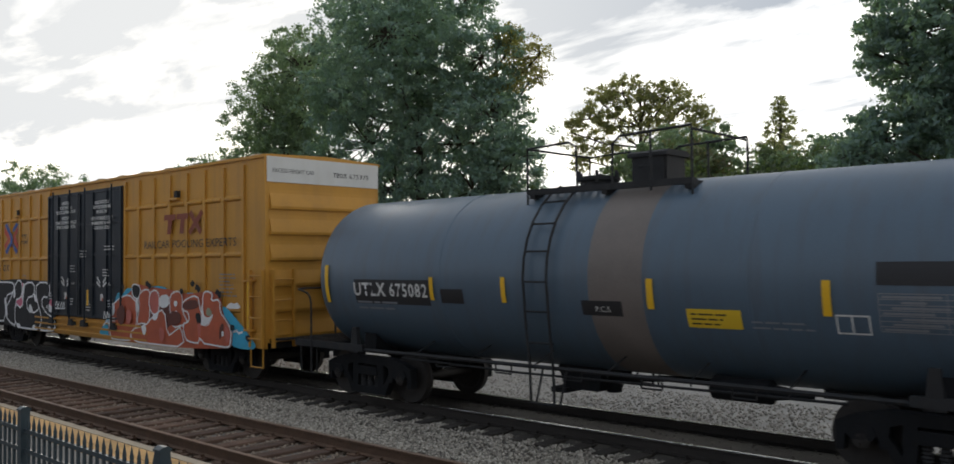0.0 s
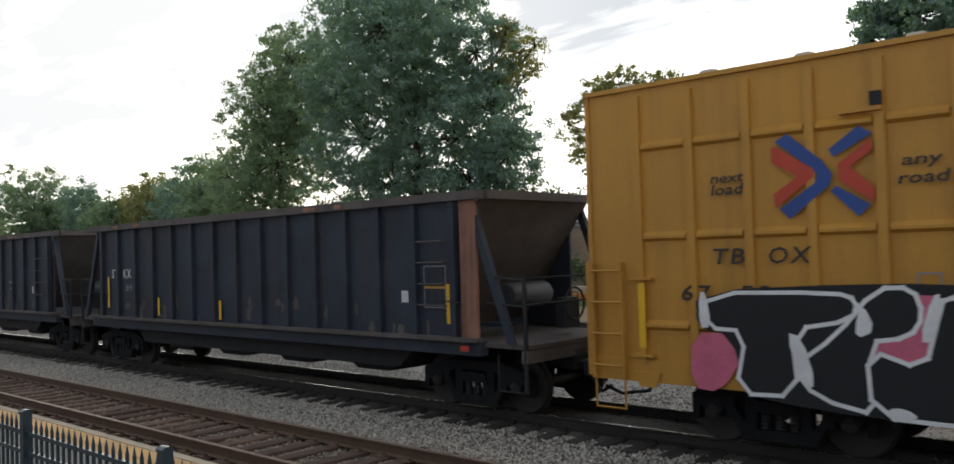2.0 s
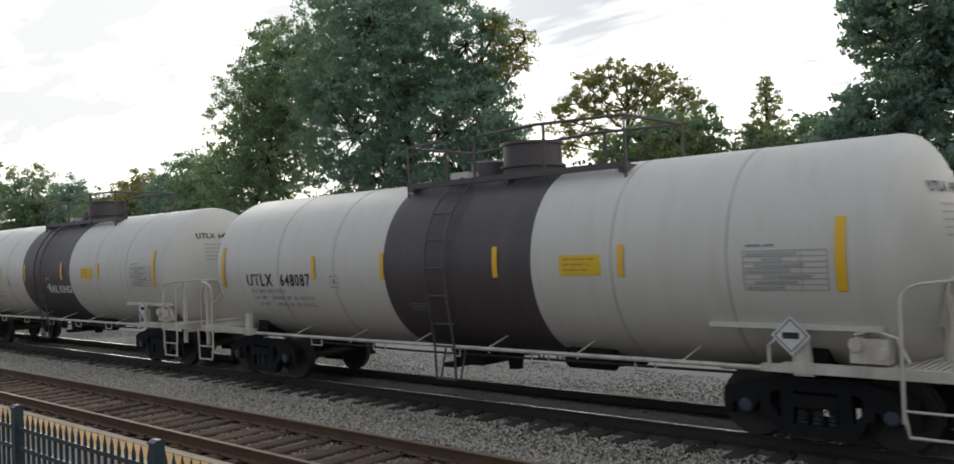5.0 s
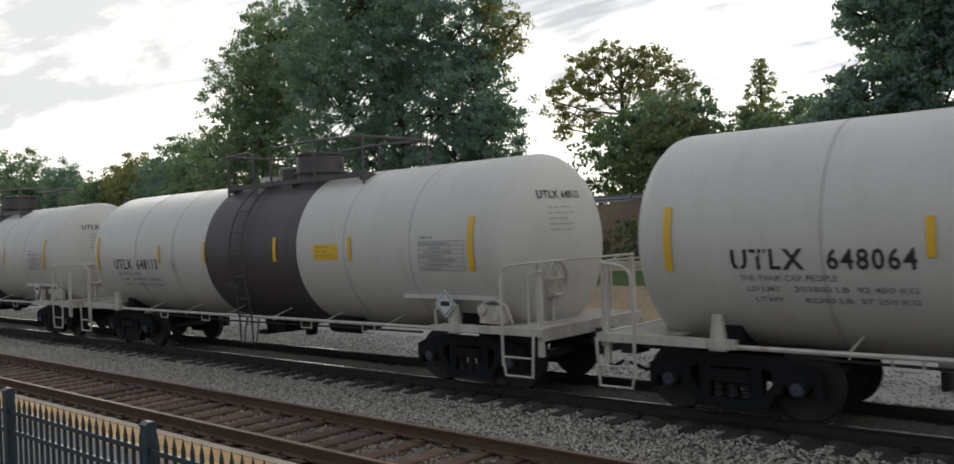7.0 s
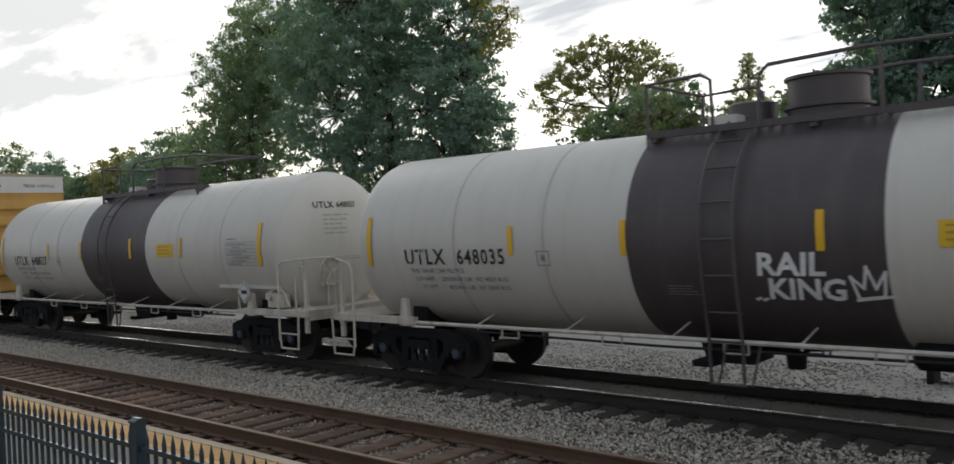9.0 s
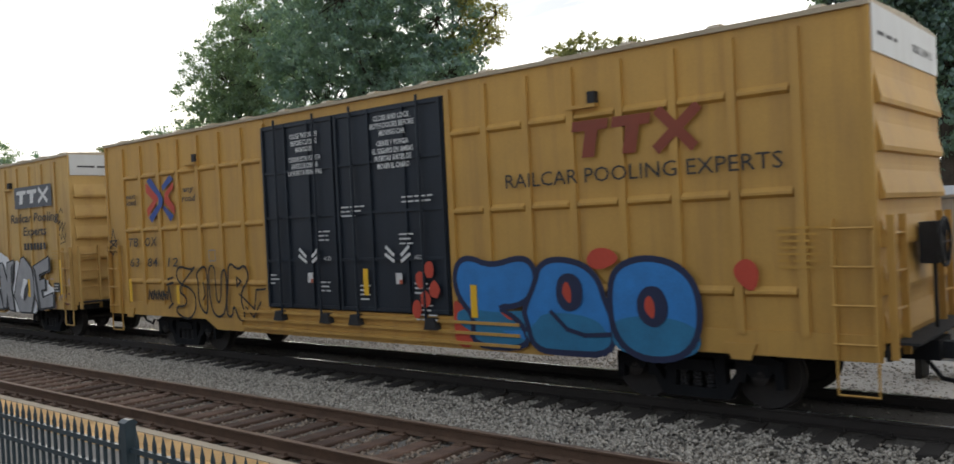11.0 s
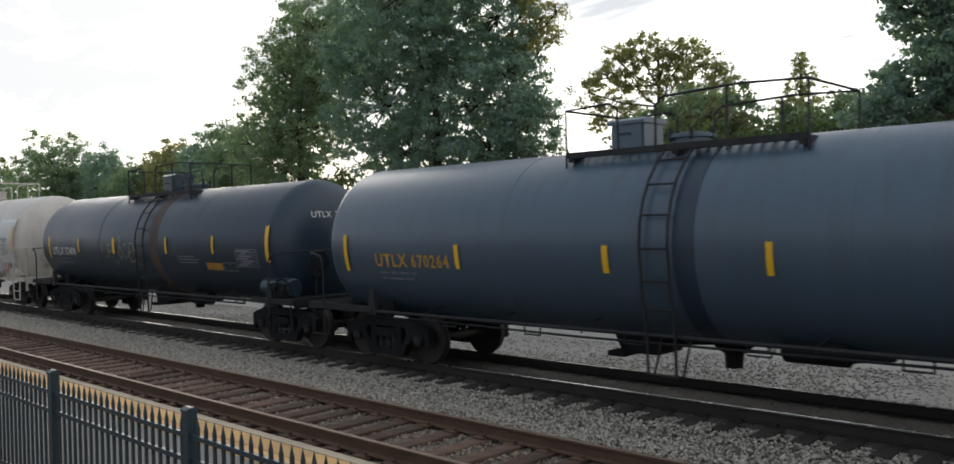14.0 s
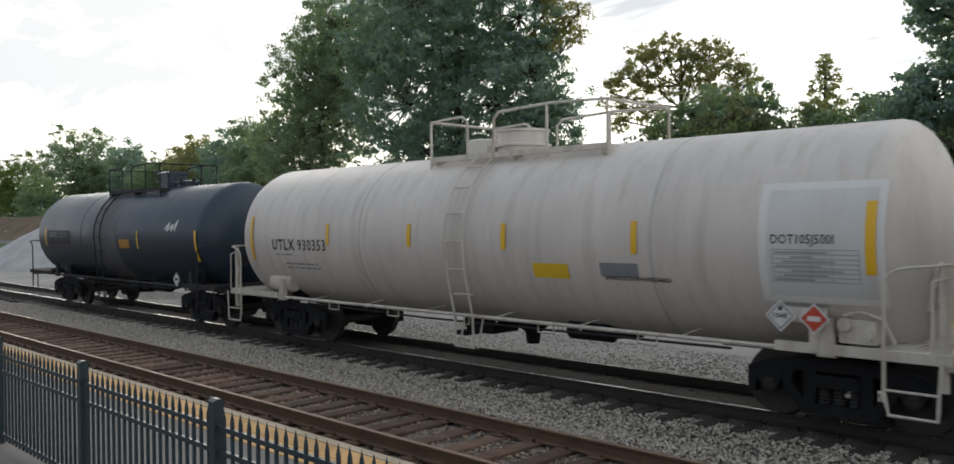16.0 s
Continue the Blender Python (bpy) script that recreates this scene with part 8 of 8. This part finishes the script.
# last car, with its marker at the tail
car, s, rng = dark_tank("dull black tank car with a worn grey band, last in line", -239.07, 12.5, 1.40, 2.25, "black", 23, 4.7, "", "textgrey",
                        [(-5.7, -5.6, 1.9, 2.5), (1.55, 1.62, 1.9, 2.4), (4.95, 5.05, 1.6, 2.4)], ladder_x=-1.05, plat=(-1.6, 1.9), dome=("black", 0.9, 0.32, 0.42), mid=-0.65)
CARS.append(car)
part("worn_band", lathe(B(), [(-1.62, 1.395), (-1.61, 1.406), (0.1, 1.406), (0.11, 1.395)], "x", 72, (0, 0, 2.25), False), "wornband", car, "worn grey band round the shell", smooth=True)
quads(car, s, [(-5.43, -3.5, 1.95, 2.4)], "panelblack", "number_panel")
mark_bars(car, lambda u, v, e=0: s(u, v, 0.004), -5.3, 2.18, 0.16, 0.75, "GATX", "textgrey")
words(car, s, "15221", -4.4, 2.18, 0.16, "textgrey", 0.7, "car_number", e=0.004)
quads(car, s, [(0.3, 1.0, 1.9, 2.15)], "noticeorange", "notice_panel", label="faded orange notice")
stroke(car, s, [[(3.3, 2.45), (3.5, 2.6), (3.4, 2.4), (3.7, 2.55), (3.65, 2.4), (3.95, 2.65), (3.85, 2.42)]], 0.05, "spraywhite")
diamond(car, flat(-1.42), 4.1, 1.15, 0.2, "textwhite")
part("tail_marker", box(B(), -7.55, -7.35, -0.2, 0.2, 1.0, 1.4), "steel", car, "tail marker box on the coupler")


# ---- pieces of the setting ----
def ties(track_ob, yc, wood):
    rng = np.random.default_rng(int(yc * 10))
    bm = B()
    k = 1.3 if wood == "tie" else 1.41
    box(bm, -0.115, 0.115, -k, k, -0.36, -0.178)
    bmesh.ops.bevel(bm, geom=bm.edges[:], offset=0.012, segments=1, affect="EDGES")
    me = to_mesh("tie", bm, wood)
    bm = B()
    for s in (-1, 1):
        y = s * GAUGE / 2
        box(bm, -0.09, 0.09, y - 0.17, y + 0.17, -0.178, -0.163)
        for dx, dy in ((-0.05, 0.085), (0.05, -0.085)):
            box(bm, dx - 0.012, dx + 0.012, y + dy - 0.02, y + dy + 0.02, -0.163, -0.13)
    pm = to_mesh("tie_plate", bm, "rail" if wood == "tie" else "rail_dark")
    for i in range(150):
        x = 6 - 0.52 * i
        o = part("tie", me, "", track_ob)
        o.location = (x + 0.04 * rng.normal(), yc + 0.03 * rng.normal(), 0.004 * rng.normal())
        o.rotation_euler = (0, 0, 0.012 * rng.normal())
        if i < 110:
            p = part("tie_plate", pm, "", track_ob)
            p.location = (x, yc, 0)
    bm = B()
    for i in range(400):
        for x in (6 - 0.52 * (150 + i),):
            box(bm, x - 0.115, x + 0.115, yc - 1.3, yc + 1.3, -0.36, -0.18)
    for i in range(80):
        x = 6.52 + 0.52 * i
        box(bm, x - 0.115, x + 0.115, yc - 1.3, yc + 1.3, -0.36, -0.18)
    o = part("far_ties", bm, wood, track_ob)
    o["kind"] = "stuff"


ties(near_track, NEAR_Y, "tie")
ties(far_track, FAR_Y, "tie_dark")


def pavers():
    bm = B()
    box(bm, -0.298, 0.298, -0.146, 0.146, PLAT_Z - 0.028, PLAT_Z + 0.002)
    bmesh.ops.bevel(bm, geom=bm.edges[:], offset=0.006, segments=1, affect="EDGES")
    me = to_mesh("paver", bm, "paver")
    for i in range(150):
        for j in range(2):
            o = part("paver", me, "", base)
            o.location = (8.0 - 0.605 * i + (0.3 if j % 2 else 0), EDGE_Y - 0.29 - 0.303 * j, 0)
    o = part("far_pavers", box(B(), -180, -82.9, EDGE_Y - 0.75, EDGE_Y - 0.14, PLAT_Z - 0.028, PLAT_Z + 0.001), "paver", base)
    o["kind"] = "stuff"


pavers()


def stones(name, x0, x1, y0, y1, n, size, zf, seed, label, material="stone"):
    """Loose crushed stone, each a small uneven lump."""
    rng = np.random.default_rng(seed)
    k = rng.random(n) ** 0.75
    x = x1 + (x0 - x1) * k
    y = y0 + (y1 - y0) * rng.random(n)
    z = np.array([zf(b) for b in y]) + size * 0.3 * rng.random(n)
    base_ = np.array([(1, 0, 0), (-1, 0, 0), (0, 1, 0), (0, -1, 0), (0, 0, 1), (0, 0, -1)], float)
    s = size * (0.5 + 0.8 * rng.random((n, 1, 1)))
    V = base_[None] * s * (0.65 + 0.6 * rng.random((n, 6, 1))) + rng.normal(size=(n, 6, 3)) * size * 0.16
    a = rng.random(n) * 6.283
    ca, sa = np.cos(a)[:, None], np.sin(a)[:, None]
    V = np.stack([V[..., 0] * ca - V[..., 1] * sa, V[..., 0] * sa + V[..., 1] * ca, V[..., 2] * 0.75], -1)
    V += np.stack([x, y, z], 1)[:, None]
    T = np.array([(0, 2, 4), (2, 1, 4), (1, 3, 4), (3, 0, 4), (2, 0, 5), (1, 2, 5), (3, 1, 5), (0, 3, 5)])
    F = (T[None] + 6 * np.arange(n)[:, None, None]).reshape(-1)
    me = bpy.data.meshes.new(name)
    me.vertices.add(6 * n); me.vertices.foreach_set("co", V.ravel())
    me.loops.add(len(F)); me.loops.foreach_set("vertex_index", F)
    me.polygons.add(8 * n); me.polygons.foreach_set("loop_start", np.arange(8 * n) * 3)
    me.update(calc_edges=True)
    me.materials.append(M[material])
    return tagged(new(name, me), label, "ballast", kind="stuff")


bz = lambda y: ballast_z(y) + 0.01
stones("ballast_stones", -34, 1.5, 8.9, 10.84, 58000, 0.027, lambda y: bz(y) + 0.02 + 0.008 * max(0.0, min(1.0, (y - 10.2) / 0.3)), 1, "loose grey crushed-stone ballast between the tracks")
stones("ballast_stones", -34, 1.5, 5.92, 8.95, 36000, 0.029, lambda y: bz(y) - 0.005, 2, "brownish grey ballast between the ties of the near track", "stone_brown")
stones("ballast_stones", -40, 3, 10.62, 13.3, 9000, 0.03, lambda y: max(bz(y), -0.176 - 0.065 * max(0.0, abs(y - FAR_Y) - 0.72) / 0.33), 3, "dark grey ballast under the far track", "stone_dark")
stones("ballast_stones", -45, 3, 13.3, 17.5, 30000, 0.034, lambda y: max(bz(y), -0.42) + 0.01, 4, "pale crushed stone beyond the far track", "stone_pale")


# ---- movement ----
def travel(t):
    """How far the train has come since the clip's start."""
    k = t / 16
    return 199.019 * k + 21.432 * k ** 2 + 4.939 * k ** 3 - 24.755 * k ** 4 + 12.786 * k ** 5


def motions():
    steps = [i / FPS for i in range(int(16 * FPS) + 1)]
    for c in CARS:
        x, y, z = c.location
        walk(c, [(t, pose(x + travel(t), y, z)) for t in steps[::6]])
    # wheels roll without slipping
    for w, x in WHEELS:
        walk(w, [(t, pose(x, 0, WR, 0, math.degrees(travel(t) / WR), 0)) for t in steps])


motions()
